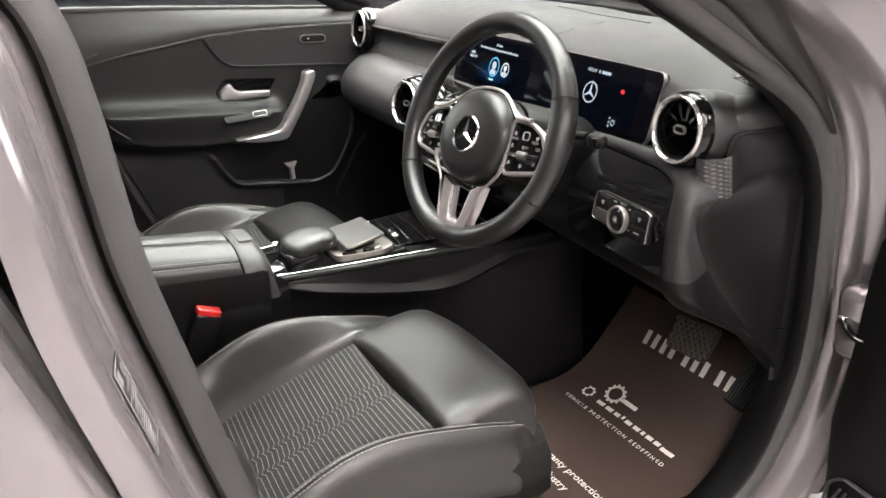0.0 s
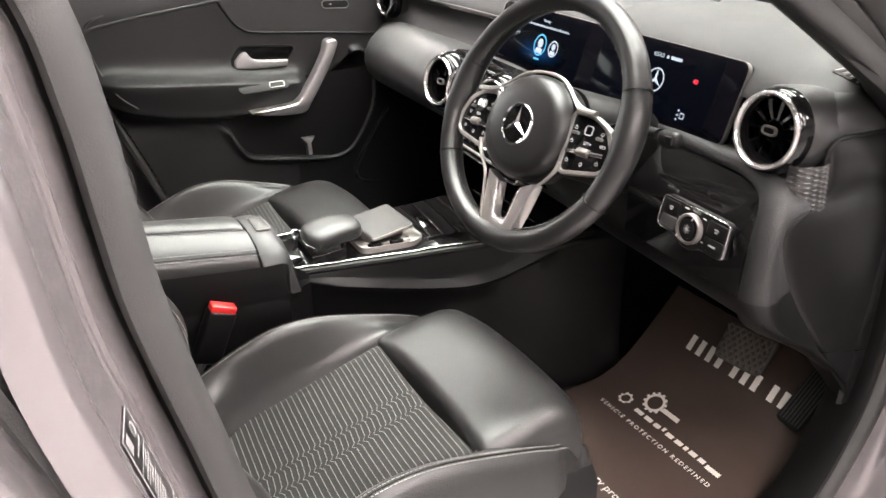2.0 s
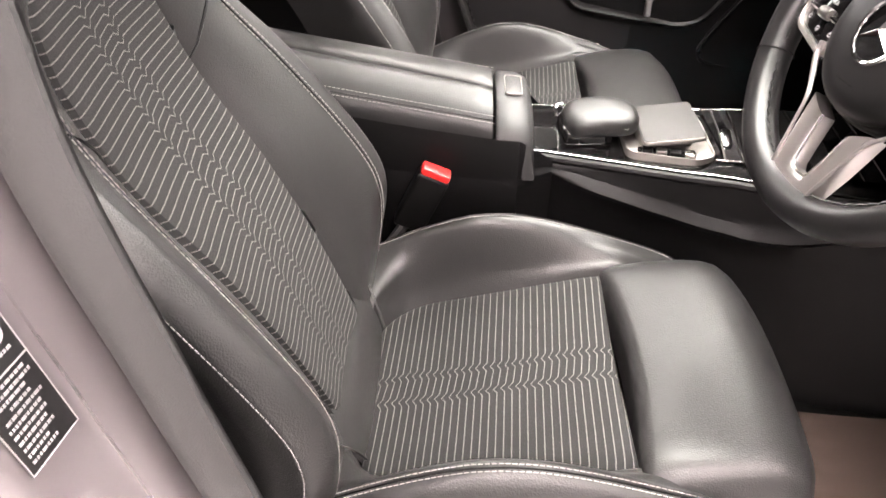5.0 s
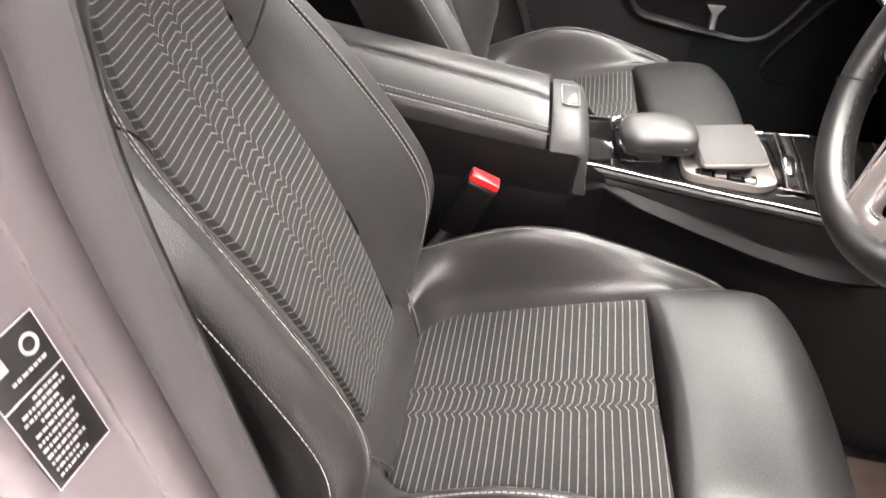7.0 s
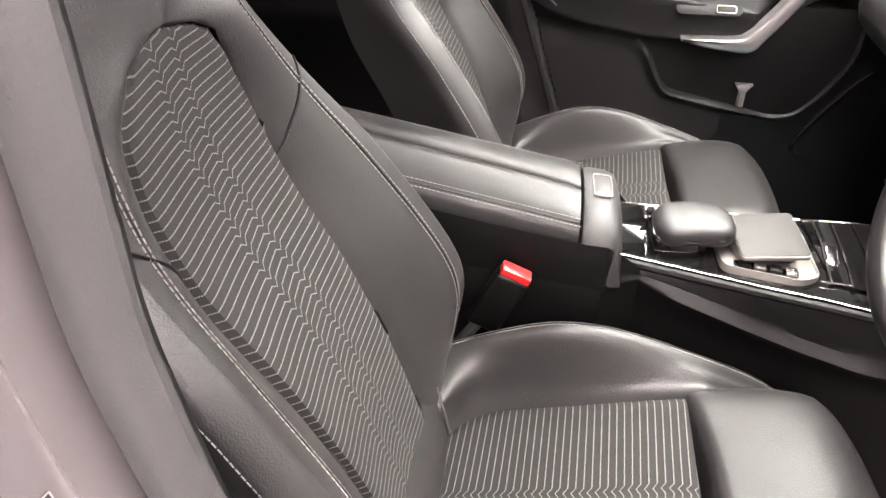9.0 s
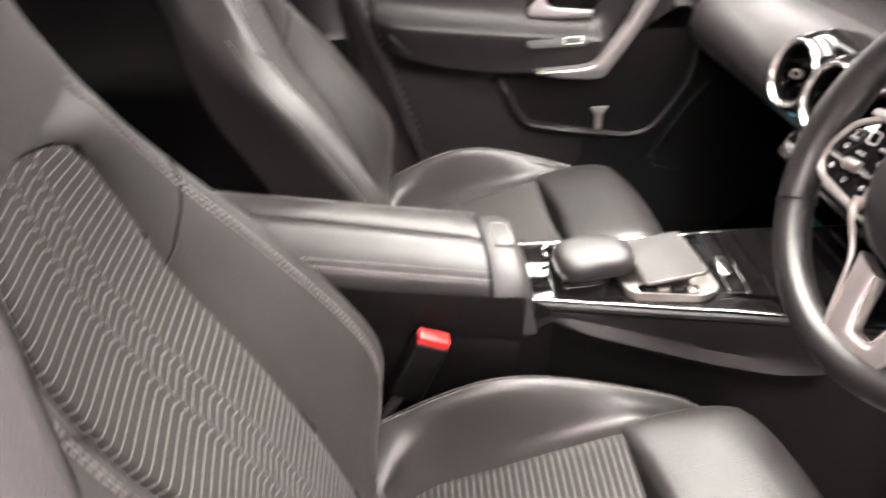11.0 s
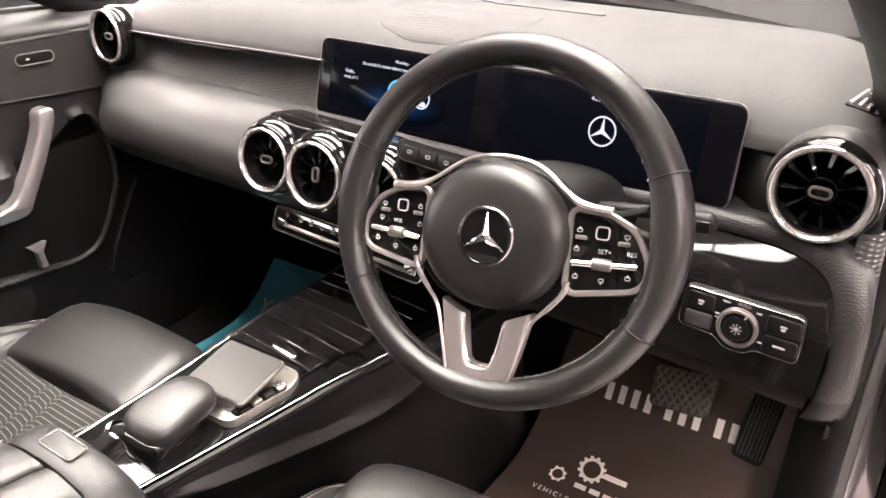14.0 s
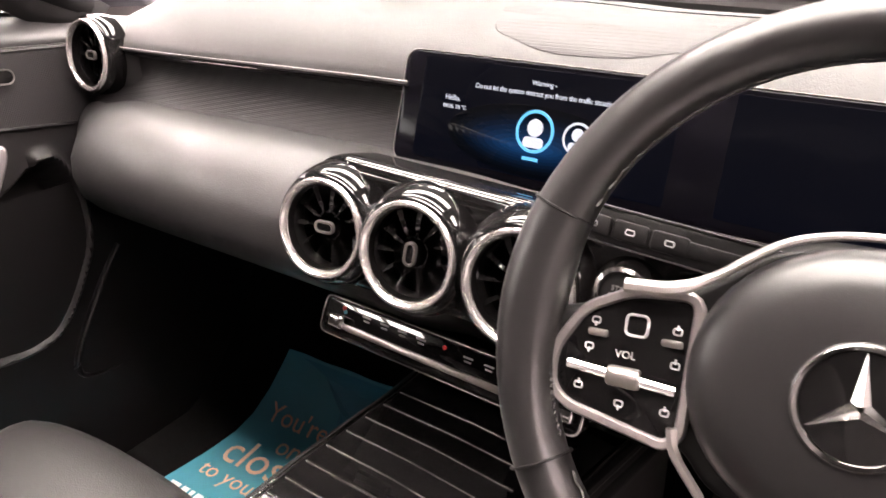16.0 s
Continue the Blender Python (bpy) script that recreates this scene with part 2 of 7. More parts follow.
def frame_prism(bm, poly, width, z0, z1, M):
    """A raised rim along a polygon."""
    inner = shrink(poly, width)
    mid_o, mid_i = shrink(poly, width * 0.2), shrink(poly, width * 0.8)
    rings = [(poly, z0), (poly, z1 - width * 0.3), (mid_o, z1), (mid_i, z1), (inner, z1 - width * 0.3), (inner, z0)]
    rows = [[M @ Vector((x, y, z)) for x, y in pl] for pl, z in rings]
    grid(bm, rows, close_v=True)
    return bm


def box(bm, size, M, bevel=0.004, seg=2):
    g = bmesh.ops.create_cube(bm, size=1.0, matrix=M @ Matrix.Diagonal((*size, 1)))
    if bevel:
        es = list({e for v in g["verts"] for e in v.link_edges})
        bmesh.ops.bevel(bm, geom=es, offset=bevel, segments=seg, affect="EDGES", profile=0.5)
    return bm


def facing(at, normal, up=(0, 0, 1), spin=0.0):
    """A frame at a point whose z looks along normal and whose y is as near to up as it can be."""
    n = Vector(normal).normalized()
    x = Vector(up).cross(n).normalized()
    y = n.cross(x)
    m = Matrix((x, y, n)).transposed().to_4x4()
    return Matrix.Translation(at) @ m @ Matrix.Rotation(radians(spin), 4, "Z")


def words(name, text, size, M, material, parent, warp=None, align="CENTER", shear=0.0, spacing=1.0):
    cu = bpy.data.curves.new(name, "FONT")
    cu.body, cu.size, cu.align_x, cu.align_y, cu.extrude, cu.shear, cu.space_character = text, size, align, "CENTER", 0.0002, shear, spacing
    cu.resolution_u = 3
    tmp = bpy.data.objects.new("tmp", cu)
    me = bpy.data.meshes.new_from_object(tmp)
    bpy.data.objects.remove(tmp)
    bm = bmesh.new()
    bm.from_mesh(me)
    bpy.data.meshes.remove(me)
    bm.transform(M)
    return part(name, bm, material, parent, warp=warp, flat=True)


def bars(name, spans, h, M, material, parent, warp=None, lift=0.0003):
    """Plain bars that stand for writing: spans of (x0, x1, y)."""
    bm = bmesh.new()
    for x0, x1, y in spans:
        prism(bm, [(x0, y - h / 2), (x1, y - h / 2), (x1, y + h / 2), (x0, y + h / 2)], 0, lift, M, bevel=0.0001)
    return part(name, bm, material, parent, warp=warp, flat=True)


def lerp_table(table, x):
    xs = [a for a, *_ in table]
    if x <= xs[0]:
        return table[0][1]
    if x >= xs[-1]:
        return table[-1][1]
    for (a, va), (b, vb) in zip(table, table[1:]):
        if a <= x <= b:
            t = (x - a) / (b - a)
            return va + (vb - va) * t


def sm(t):
    t = max(0.0, min(1.0, t))
    return t * t * (3 - 2 * t)


def smooth_path(pts, n=8):
    """Catmull-Rom through points."""
    P = [Vector(p) for p in pts]
    P = [2 * P[0] - P[1]] + P + [2 * P[-1] - P[-2]]
    out = []
    for i in range(1, len(P) - 2):
        for k in range(n):
            t = k / n
            a, b, c, d = P[i - 1], P[i], P[i + 1], P[i + 2]
            out.append(0.5 * (2 * b + (c - a) * t + (2 * a - 5 * b + 4 * c - d) * t * t + (3 * b - a - 3 * c + d) * t ** 3))
    out.append(P[-2])
    return out


def stitches(name, path, parent, step=0.0062, length=0.0045, r=0.0006, warp=None):
    P = [Vector(p) for p in path]
    bm = bmesh.new()
    acc, nxt = 0.0, 0.0
    for a, b in zip(P, P[1:]):
        L = (b - a).length
        if L < 1e-6:
            continue
        d = (b - a) / L
        while nxt < acc + L:
            s = a + d * (nxt - acc)
            tube(bm, [s, s + d * length], r, n=4)
            nxt += step
        acc += L
    return part(name, bm, STITCH, parent, "pale grey stitching", warp=warp)


# ---- showroom ----
def showroom():
    bm = bmesh.new()
    box(bm, (24, 24, 0.1), pose(0, 0, -0.05), 0)
    tagged(part("floor", bm, FLOOR_M), "pale polished showroom floor", "floor", kind="structure")
    for nm, x, y, sx, sy in (("wall_south", 0, -9, 24, 0.2), ("wall_east", 9, 0, 0.2, 17.7)):
        bm = bmesh.new()
        box(bm, (sx, sy, 3.6), pose(x, y, 1.8), 0)
        tagged(part(nm, bm, WHITE_WALL), "plain white showroom wall", "wall", kind="structure")
    # unseen openings added ahead and on the far side to light the car
    for nm, fill_nm, T, w in (("wall_north", "fill_opening_1", pose(-1.5, 9, 0), 15.0), ("wall_west", "fill_opening_2", pose(-9, 2.0, 0, 0, 0, 90), 13.0)):
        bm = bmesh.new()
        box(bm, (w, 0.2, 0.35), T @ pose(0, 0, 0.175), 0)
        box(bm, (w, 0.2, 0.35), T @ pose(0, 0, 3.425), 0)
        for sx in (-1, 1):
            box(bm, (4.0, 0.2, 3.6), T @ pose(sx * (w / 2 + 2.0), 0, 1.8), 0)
        tagged(part(nm, bm, WHITE_WALL), "white wall round a wide opening added for fill light", "wall", kind="structure")
        fill_frame = thing(fill_nm, "unseen wide opening with slim grey bars, added for fill light", "window", T.translation, kind="structure")
        for k in range(7):
            bm = bmesh.new()
            box(bm, (0.06, 0.10, 2.9), T @ pose(-w / 2 + 0.03 + (w - 0.06) * k / 6, 0, 1.8), 0.006)
            part("frame_bar", bm, SATIN, fill_frame)
        # glowing sheet behind the opening, added as fill light
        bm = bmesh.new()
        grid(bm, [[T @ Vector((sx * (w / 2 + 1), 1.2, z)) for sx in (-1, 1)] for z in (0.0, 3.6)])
        tagged(part("backdrop", bm, FILL_GLOW), "plain glowing sheet added beyond the opening as fill light", "backdrop", kind="structure")
    bm = bmesh.new()
    box(bm, (24, 24, 0.1), pose(0, 0, 3.65), 0)
    tagged(part("ceiling", bm, CEILING_M), "plain grey showroom ceiling", "ceiling", kind="structure")

    lamp = thing("ceiling_light", "flat white rectangular LED panel light on the ceiling", "ceiling light", (0, 0, 3.59), "ceiling lights")
    bm = bmesh.new()
    frame_prism(bm, rrect(1.26, 0.66, 0.01, 2), 0.03, 0, 0.03, pose(0, 0, 3.59, 180))
    part("frame", bm, WHITE_WALL, lamp)
    bm = bmesh.new()
    prism(bm, rrect(1.2, 0.6, 0.005, 2), 0, 0.012, pose(0, 0, 3.59, 180), 0.002)
    part("diffuser", bm, LAMP, lamp)
    first = True
    # close rows over the windscreen, wider ones beyond the far side and over the open door
    spots = [(0.45 - ix * 0.80, -0.57 + iy * 1.3) for ix in range(5) for iy in range(3)]
    spots += [(-4.3 - ix * 1.45, -3.0 + iy * 1.9) for ix in range(3) for iy in range(5)]
    spots += [(0.45 - ix * 1.9, 4.0 + iy * 1.7) for ix in range(3) for iy in range(2)]
    spots += [(2.4, -0.57), (2.4, 1.5), (3.8, -1.8), (3.8, 0.5), (3.6, 2.6), (5.2, 0.4), (5.2, -2.6)]
    for x, y in spots:
        at = pose(x, y, 3.59)
        if first:
            lamp.matrix_basis = at
            first = False
        else:
            copy_thing(lamp, at)


# ---- the car's shell ----
# front edge of the near door opening, as (x, y, z)
B_PILLAR = [(0.672, -0.30, 0.262), (0.670, -0.385, 0.33), (0.668, -0.425, 0.50), (0.667, -0.456, 0.66), (0.667, -0.477, 0.769), (0.667, -0.489, 0.839), (0.667, -0.500, 0.90), (0.666, -0.509, 0.96), (0.663, -0.512, 1.01), (0.657, -0.516, 1.086), (0.646, -0.528, 1.16), (0.610, -0.578, 1.28)]
A_SIDE = [(0.585, -0.42, 1.345), (0.60, -0.25, 1.300), (0.635, -0.09, 1.205), (0.668, 0.035, 1.112), (0.690, 0.178, 1.020), (0.699, 0.300, 0.938), (0.700, 0.368, 0.84), (0.700, 0.392, 0.70), (0.700, 0.400, 0.56), (0.700, 0.380, 0.455), (0.698, 0.320, 0.335), (0.690, 0.22, 0.270), (0.680, 0.0, 0.252), (0.676, -0.16, 0.252)]


def opening():
    pts = B_PILLAR + A_SIDE
    P = smooth_path(pts + [pts[0]], 5)[:-1]
    n = len(P)
    c = Vector((0.66, -0.08, 0.76))
    outs = []
    for i, p in enumerate(P):
        t = (P[(i + 1) % n] - P[i - 1]).normalized()
        o = t.cross(Vector((1, 0, 0)))
        if o.dot(p - c) < 0:
            o = -o
        o.x = 0
        outs.append(o.normalized())
    return [q + o * 0.010 for q, o in zip(P, outs)], outs


def car_shell():
    car = thing("car_body", "grey metallic hatchback body shell with its front door opening", "car body", (0, 0, 0))
    P, O = opening()
    X = Vector((1, 0, 0))

    # rubber door seal
    bm = bmesh.new()
    prof = [(-0.006, 0.002), (-0.009, 0.012), (-0.004, 0.021), (0.006, 0.025), (0.016, 0.022), (0.020, 0.013), (0.020, 0.0)]
    grid(bm, [[p + o * a + X * b for a, b in prof] for p, o in zip(P, O)], close_u=True)
    part("door_seal", bm, RUBBER, car, "black rubber door seal")
    # black inner lip between seal and trim
    bm = bmesh.new()
    prof = [(-0.008, 0.008), (-0.011, 0.0), (-0.009, -0.02), (0.0, -0.045), (0.012, -0.06)]
    tucked = [(-0.007, 0.008), (-0.006, 0.0), (0.010, -0.015), (0.034, -0.032), (0.062, -0.045)]
    rows = []
    for p, o in zip(P, O):
        k = max(sm((-p.y - 0.36) / 0.08), 0.3 * sm((p.z - 0.93) / 0.06))
        rows.append([p + o * (a + (c - a) * k) + X * (b + (d - b) * k) for (a, b), (c, d) in zip(prof, tucked)])
    grid(bm, rows, close_u=True)
    part("opening_trim", bm, PLASTIC, car)
    # painted jamb round the opening: wide on the pillar, stepped
    bm = bmesh.new()
    rows = []
    for p, o in zip(P, O):
        back = max(0.0, min(1.0, (-p.y - 0.33) / 0.1)) * max(0.0, min(1.0, (1.30 - p.z) / 0.1)) * max(0.0, min(1.0, (p.z - 0.33) / 0.1))
        w = 1.0 + 0.25 * back
        flat = ((0.018, -0.004), (0.019, 0.004), (0.024, 0.009), (0.034, 0.012), (0.040, 0.014), (0.0425, 0.022), (0.047, 0.030), (0.058, 0.036), (0.064, 0.042), (0.067, 0.060), (0.074, 0.066), (0.082, 0.068))
        full = ((0.018, -0.004), (0.019, 0.006), (0.0225, 0.018), (0.026, 0.029), (0.0285, 0.034), (0.031, 0.0335), (0.0333, 0.037), (0.0400, 0.079), (0.0425, 0.086), (0.048, 0.091), (0.056, 0.094), (0.066, 0.095))
        rows.append([p + o * (a + (c - a) * back) * w + X * (b + (d - b) * back) for (a, b), (c, d) in zip(flat, full)])
    grid(bm, rows, close_u=True)
    part("door_jamb", bm, PAINT, car, "grey metallic painted door jamb")
    # second, wide rubber strip that covers the jamb along the windscreen pillar
    strip = ((0.010, 0.014), (0.020, 0.016), (0.027, 0.024), (0.033, 0.026), (0.038, 0.022), (0.0405, 0.020), (0.045, 0.034), (0.052, 0.041), (0.060, 0.046), (0.066, 0.056), (0.069, 0.068))
    rows = []
    for p, o in zip(P, O):
        if p.y > -0.50 and p.z > 0.90:
            k = sm((p.z - 0.90) / 0.22)
            rows.append([p + o * (0.012 + (a - 0.012) * k) + X * (0.010 + (b - 0.010) * (0.4 + 0.6 * k)) for a, b in strip])
    bm = bmesh.new()
    grid(bm, rows)
    part("pillar_weatherstrip", bm, RUBBER, car, "black rubber strip along the windscreen pillar")

    # near side outer skin behind the opening: the rear door, standing a little proud
    bm = bmesh.new()
    rows = []
    for k in range(25):
        z = 0.30 + 0.98 * k / 24
        y0 = lerp_table([(0.30, -0.50), (0.45, -0.515), (0.68, -0.552), (0.86, -0.596), (0.99, -0.627), (1.14, -0.652), (1.28, -0.69)], z)
        xx = 0.775 + 0.028 * math.sin(math.pi * min(1, max(0, (z - 0.28) / 0.9))) - (0.20 * (z - 0.98) if z > 0.98 else 0)
        rows.append([(xx - 0.05, y0 + 0.003, z), (xx - 0.02, y0 - 0.001, z), (xx - 0.006, y0 - 0.002, z), (xx, y0 - 0.010, z), (xx + 0.003, y0 - 0.04, z), (xx + 0.006, y0 - (0.2 if z < 1.0 else 0.09), z), (xx, -1.35 if z < 1.0 else y0 - 0.11, z)])
    grid(bm, rows)
    part("rear_door", bm, PAINT, car, "grey metallic rear door edge")
    bm = bmesh.new()
    tube(bm, [(0.742, lerp_table([(0.30, -0.49), (0.68, -0.548), (0.99, -0.622), (1.28, -0.68)], z), z) for z in [0.3 + 0.05 * i for i in range(20)]], 0.010, 8)
    part("rear_door_seal", bm, RUBBER, car)

    # A-pillar outside and front wing
    bm = bmesh.new()
    line = [(0.62, -0.52, 1.375), (0.635, -0.25, 1.345), (0.672, -0.06, 1.262), (0.70, 0.07, 1.176), (0.725, 0.21, 1.085), (0.745, 0.36, 0.99), (0.765, 0.47, 0.90), (0.775, 0.50, 0.76), (0.775, 0.50, 0.56), (0.77, 0.47, 0.42), (0.765, 0.40, 0.30)]
    L = smooth_path(line, 5)
    rows = []
    for i, p in enumerate(L):
        k = i / (len(L) - 1)
        s = sm(min(1, k / 0.55))
        out = Vector((0.012 + 0.03 * s, 0.06 + 0.10 * s, 0.035))
        rows.append([p + Vector((-0.03, -0.004, -0.004)), p, p + Vector((0.012, 0.008, 0.004)), p + out * 0.5 + Vector((0.006, 0, 0)), p + out, p + out + Vector((-0.02 + 0.02 * s, 0.10 + 0.5 * s, -0.01))])
    grid(bm, rows)
    part("front_wing", bm, PAINT, car)
    # A-pillar inner trim
    bm = bmesh.new()
    L = smooth_path([(0.555, -0.45, 1.352), (0.59, -0.26, 1.305), (0.654, -0.09, 1.211), (0.681, 0.05, 1.117), (0.700, 0.222, 1.022), (0.706, 0.345, 0.950)], 5)
    rows = [[p + Vector(o) for o in ((0.014, -0.014, -0.014), (0.004, -0.02, -0.012), (-0.006, -0.005, -0.004), (-0.004, 0.03, 0.012), (0.010, 0.06, 0.03))] for p in L]
    grid(bm, rows)
    part("pillar_trim", bm, PLASTIC, car, "dark grey pillar trim")
    bm = bmesh.new()
    grid(bm, [[(-q.x, q.y, q.z) for q in r] for r in rows])
    part("pillar_trim", bm, PLASTIC, car, "dark grey pillar trim")

    # roof: painted rails round the lined panel
    def roof_z(x, y):
        return 1.372 + 0.035 * (1 - (x / 0.6) ** 2) - 0.10 * (max(0, -y - 1.0) / 0.9) ** 2

    def patch(name, xs, ys, m, dz=0.0, label=""):
        bm = bmesh.new()
        grid(bm, [[(x, y, roof_z(x, y) + dz) for x in xs] for y in ys])
        return part(name, bm, m, car, label)
    ys = [-0.34 - 0.078 * i for i in range(21)]
    for sx in (-1, 1):
        patch("roof_rail", [sx * (0.60 - 0.02 * k) for k in range(6)], ys, PAINT, 0.03)
        patch("roof_lining", [sx * (0.60 - 0.02 * k) for k in range(7)], ys, HEADLINER)
    patch("roof_header", [-0.5 + 0.1 * k for k in range(11)], [-0.34, -0.40, -0.46], HEADLINER)
    patch("roof_header", [-0.5 + 0.1 * k for k in range(11)], [-1.45, -1.60, -1.75], HEADLINER)
    patch("roof_panel", [-0.5 + 0.1 * k for k in range(11)], [-0.46 - 0.099 * k for k in range(11)], HEADLINER, 0.0)
    # far side: doors, pillars, glass below and above the belt
    bm = bmesh.new()
    rows = []
    for z, x in ((0.22, -0.72), (0.3, -0.765), (0.6, -0.795), (0.85, -0.795), (0.97, -0.775), (1.0, -0.755)):
        rows.append([(x, y, z + (0.03 * (-y / 0.5) if z > 0.9 else 0)) for y in (0.9, 0.6, 0.3, 0.0, -0.3, -0.6, -1.0, -1.5, -1.9)])
    grid(bm, rows)
    part("far_side_panel", bm, PAINT, car)
    bm = bmesh.new()
    grid(bm, [[(-0.735, 0.36, 0.985), (-0.735, -0.46, 1.03)], [(-0.665, 0.05, 1.16), (-0.665, -0.50, 1.18)], [(-0.575, -0.25, 1.335), (-0.575, -0.55, 1.36)]])
    ob = part("side_glass", bm, GLASS, car, "clear side window glass")
    ob.visible_shadow = False
    bm = bmesh.new()
    for a, b, r in (((-0.735, 0.36, 0.985), (-0.58, -0.22, 1.35), 0.035), ((-0.58, -0.22, 1.35), (-0.56, -1.4, 1.36), 0.035)):
        tube(bm, [a, b], r, 10)
    part("far_window_frame", bm, PLASTIC, car)
    # far B-pillar trim with a ledge
    bm = bmesh.new()
    rows = []
    for z, x, y in ((0.25, -0.66, -0.36), (0.45, -0.655, -0.40), (0.60, -0.655, -0.43), (0.74, -0.650, -0.455), (0.77, -0.640, -0.462), (0.79, -0.655, -0.470), (0.9, -0.66, -0.49), (1.05, -0.65, -0.515), (1.2, -0.61, -0.54), (1.36, -0.55, -0.56)):
        rows.append([(x - 0.07, y + 0.005, z), (x - 0.02, y, z), (x, y - 0.012, z), (x + 0.004, y - 0.05, z), (x, y - 0.12, z), (x - 0.01, y - 0.25, z)])
    grid(bm, rows)
    part("far_pillar_trim", bm, SOFT, car, "dark pillar trim with a moulded ledge")
    # rear of the cabin
    bm = bmesh.new()
    box(bm, (1.34, 0.06, 0.80), pose(0, -1.45, 0.70), 0.03)
    part("rear_bulkhead", bm, PLASTIC, car)
    bm = bmesh.new()
    grid(bm, [[(0.67, y, z), (0.64, y, z + 0.02)] for y, z in ((-0.66, 0.3), (-0.66, 1.3))])
    rows = [[(0.665 - 0.25 * max(0, z - 1.0), y, z) for y in (-0.60, -0.9, -1.3, -1.9)] for z in (0.25, 0.6, 0.9, 1.0)]
    grid(bm, rows)
    part("near_rear_trim", bm, PLASTIC, car)
    # dark trim along the far side of the rear cabin
    bm = bmesh.new()
    grid(bm, [[(x, y, z) for y in (-0.52, -0.7, -1.0, -1.4, -1.9)] for z, x in ((0.25, -0.66), (0.5, -0.668), (0.66, -0.655), (0.70, -0.648), (0.74, -0.668), (0.98, -0.68), (1.06, -0.70))])
    part("far_rear_trim", bm, SOFT, car)
    # bonnet
    bm = bmesh.new()
    rows = []
    for i in range(9):
        y = 0.66 + 1.0 * i / 8
        rows.append([(x, y - 0.10 * (x / 0.7) ** 2, 0.935 - 0.10 * (i / 8) - 0.16 * (i / 8) ** 2 - 0.05 * (x / 0.75) ** 2) for x in [-0.75 + 0.125 * j for j in range(13)]])
    grid(bm, rows)
    part("bonnet", bm, PAINT, car, "grey metallic bonnet beyond the windscreen")
    # windscreen glass, its black border and a wiper line
    rows = []
    for k in range(7):
        t = k / 6
        rows.append([(x * (1 - 0.16 * t), 0.60 - 0.16 * x * x - 0.08 * x - 0.95 * t - 0.03 * t * (1 - t), 1.008 + 0.365 * t + 0.10 * t * (1 - t) - 0.02 * (x / 0.7) ** 2 * (1 - t)) for x in [-0.70 + 0.1 * j for j in range(15)]])
    bm = bmesh.new()
    grid(bm, rows)
    ob = part("windscreen", bm, GLASS, car, "clear windscreen glass")
    ob.visible_shadow = False
    bm = bmesh.new()
    tube(bm, [(x, 0.592 - 0.16 * x * x - 0.08 * x, 1.009 - 0.02 * (x / 0.7) ** 2) for x in [-0.70 + 0.05 * j for j in range(29)]], 0.009, 8)
    part("screen_seal", bm, RUBBER, car)
    bm = bmesh.new()
    tube(bm, [(x, 0.68 - 0.16 * x * x - 0.08 * x, 1.012 + 0.004 * math.sin(9 * x)) for x in [-0.2 + 0.05 * j for j in range(16)]], [0.004 + 0.003 * math.sin(j / 15 * 3.14) for j in range(16)], 6)
    part("wiper_arm", bm, RUBBER, car)

    # floor pan, toe boards, tunnel and sill
    bm = bmesh.new()
    for s0, s1 in ((-0.67, 0.672),):
        grid(bm, [[(x, y, z) for x in (s0, -0.3, 0.0, 0.3, s1)] for y, z in ((-1.5, 0.262), (-0.6, 0.258), (0.30, 0.256), (0.37, 0.258), (0.43, 0.285), (0.50, 0.36), (0.57, 0.47), (0.64, 0.70), (0.66, 1.0))])
    part("floor_carpet", bm, CARPET, car, "black carpet over floor and toe boards")
    bm = bmesh.new()
    grid(bm, [[(0.70, y, 0.250), (0.675, y, 0.268), (0.655, y, 0.270), (0.64, y, 0.258), (0.64, y, 0.24)] for y in (-0.34, 0.0, 0.25)])
    part("sill_trim", bm, PLASTIC, car)
    # kick panel by the pedals
    bm = bmesh.new()
    rows = []
    for z, xo in ((0.25, 0.0), (0.40, 0.005), (0.55, 0.008), (0.62, 0.006)):
        rows.append([(0.675 - xo, y, z) for y in (0.395, 0.42)] + [(0.66, 0.50, z), (0.645, 0.62, z)])
    grid(bm, rows)
    part("kick_panel", bm, PLASTIC, car)
    bm = bmesh.new()
    rows = [[(-0.66, y, z) for y in (-0.2, 0.3, 0.62)] for z in (0.25, 0.5, 0.75)]
    grid(bm, rows)
    part("kick_panel", bm, PLASTIC, car)

    # type plate on the pillar
    i = min(range(len(P)), key=lambda k: abs(P[k].z - 0.862) + (5 if P[k].y > -0.40 else 0))
    inner, outer = P[i] + O[i] * 0.0416 + X * 0.037, P[i] + O[i] * 0.0500 + X * 0.079
    along = (P[i + 1] - P[i - 1]).normalized()
    if along.z < 0:
        along = -along
    nrm = along.cross(outer - inner).normalized()
    if nrm.y < 0:
        nrm = -nrm
    M = facing((inner + outer) / 2 + nrm * 0.0012, nrm, up=along) @ Matrix.Diagonal((0.64, 0.74, 1, 1))
    plate = bmesh.new()
    prism(plate, rrect(0.058, 0.116, 0.001, 2), 0, 0.0006, M, 0.0002)
    sign = part("type_plate", plate, LABEL_BLACK, car, "small black type plate with pale print")
    bm = bmesh.new()
    frame_prism(bm, rrect(0.058, 0.116, 0.001, 2), 0.0014, 0.0006, 0.0009, M)
    prism(bm, [(-0.029, 0.014), (0.029, 0.014), (0.029, 0.0155), (-0.029, 0.0155)], 0.0006, 0.0009, M, 0.0001)
    part("plate_border", bm, GREY_INK, sign)
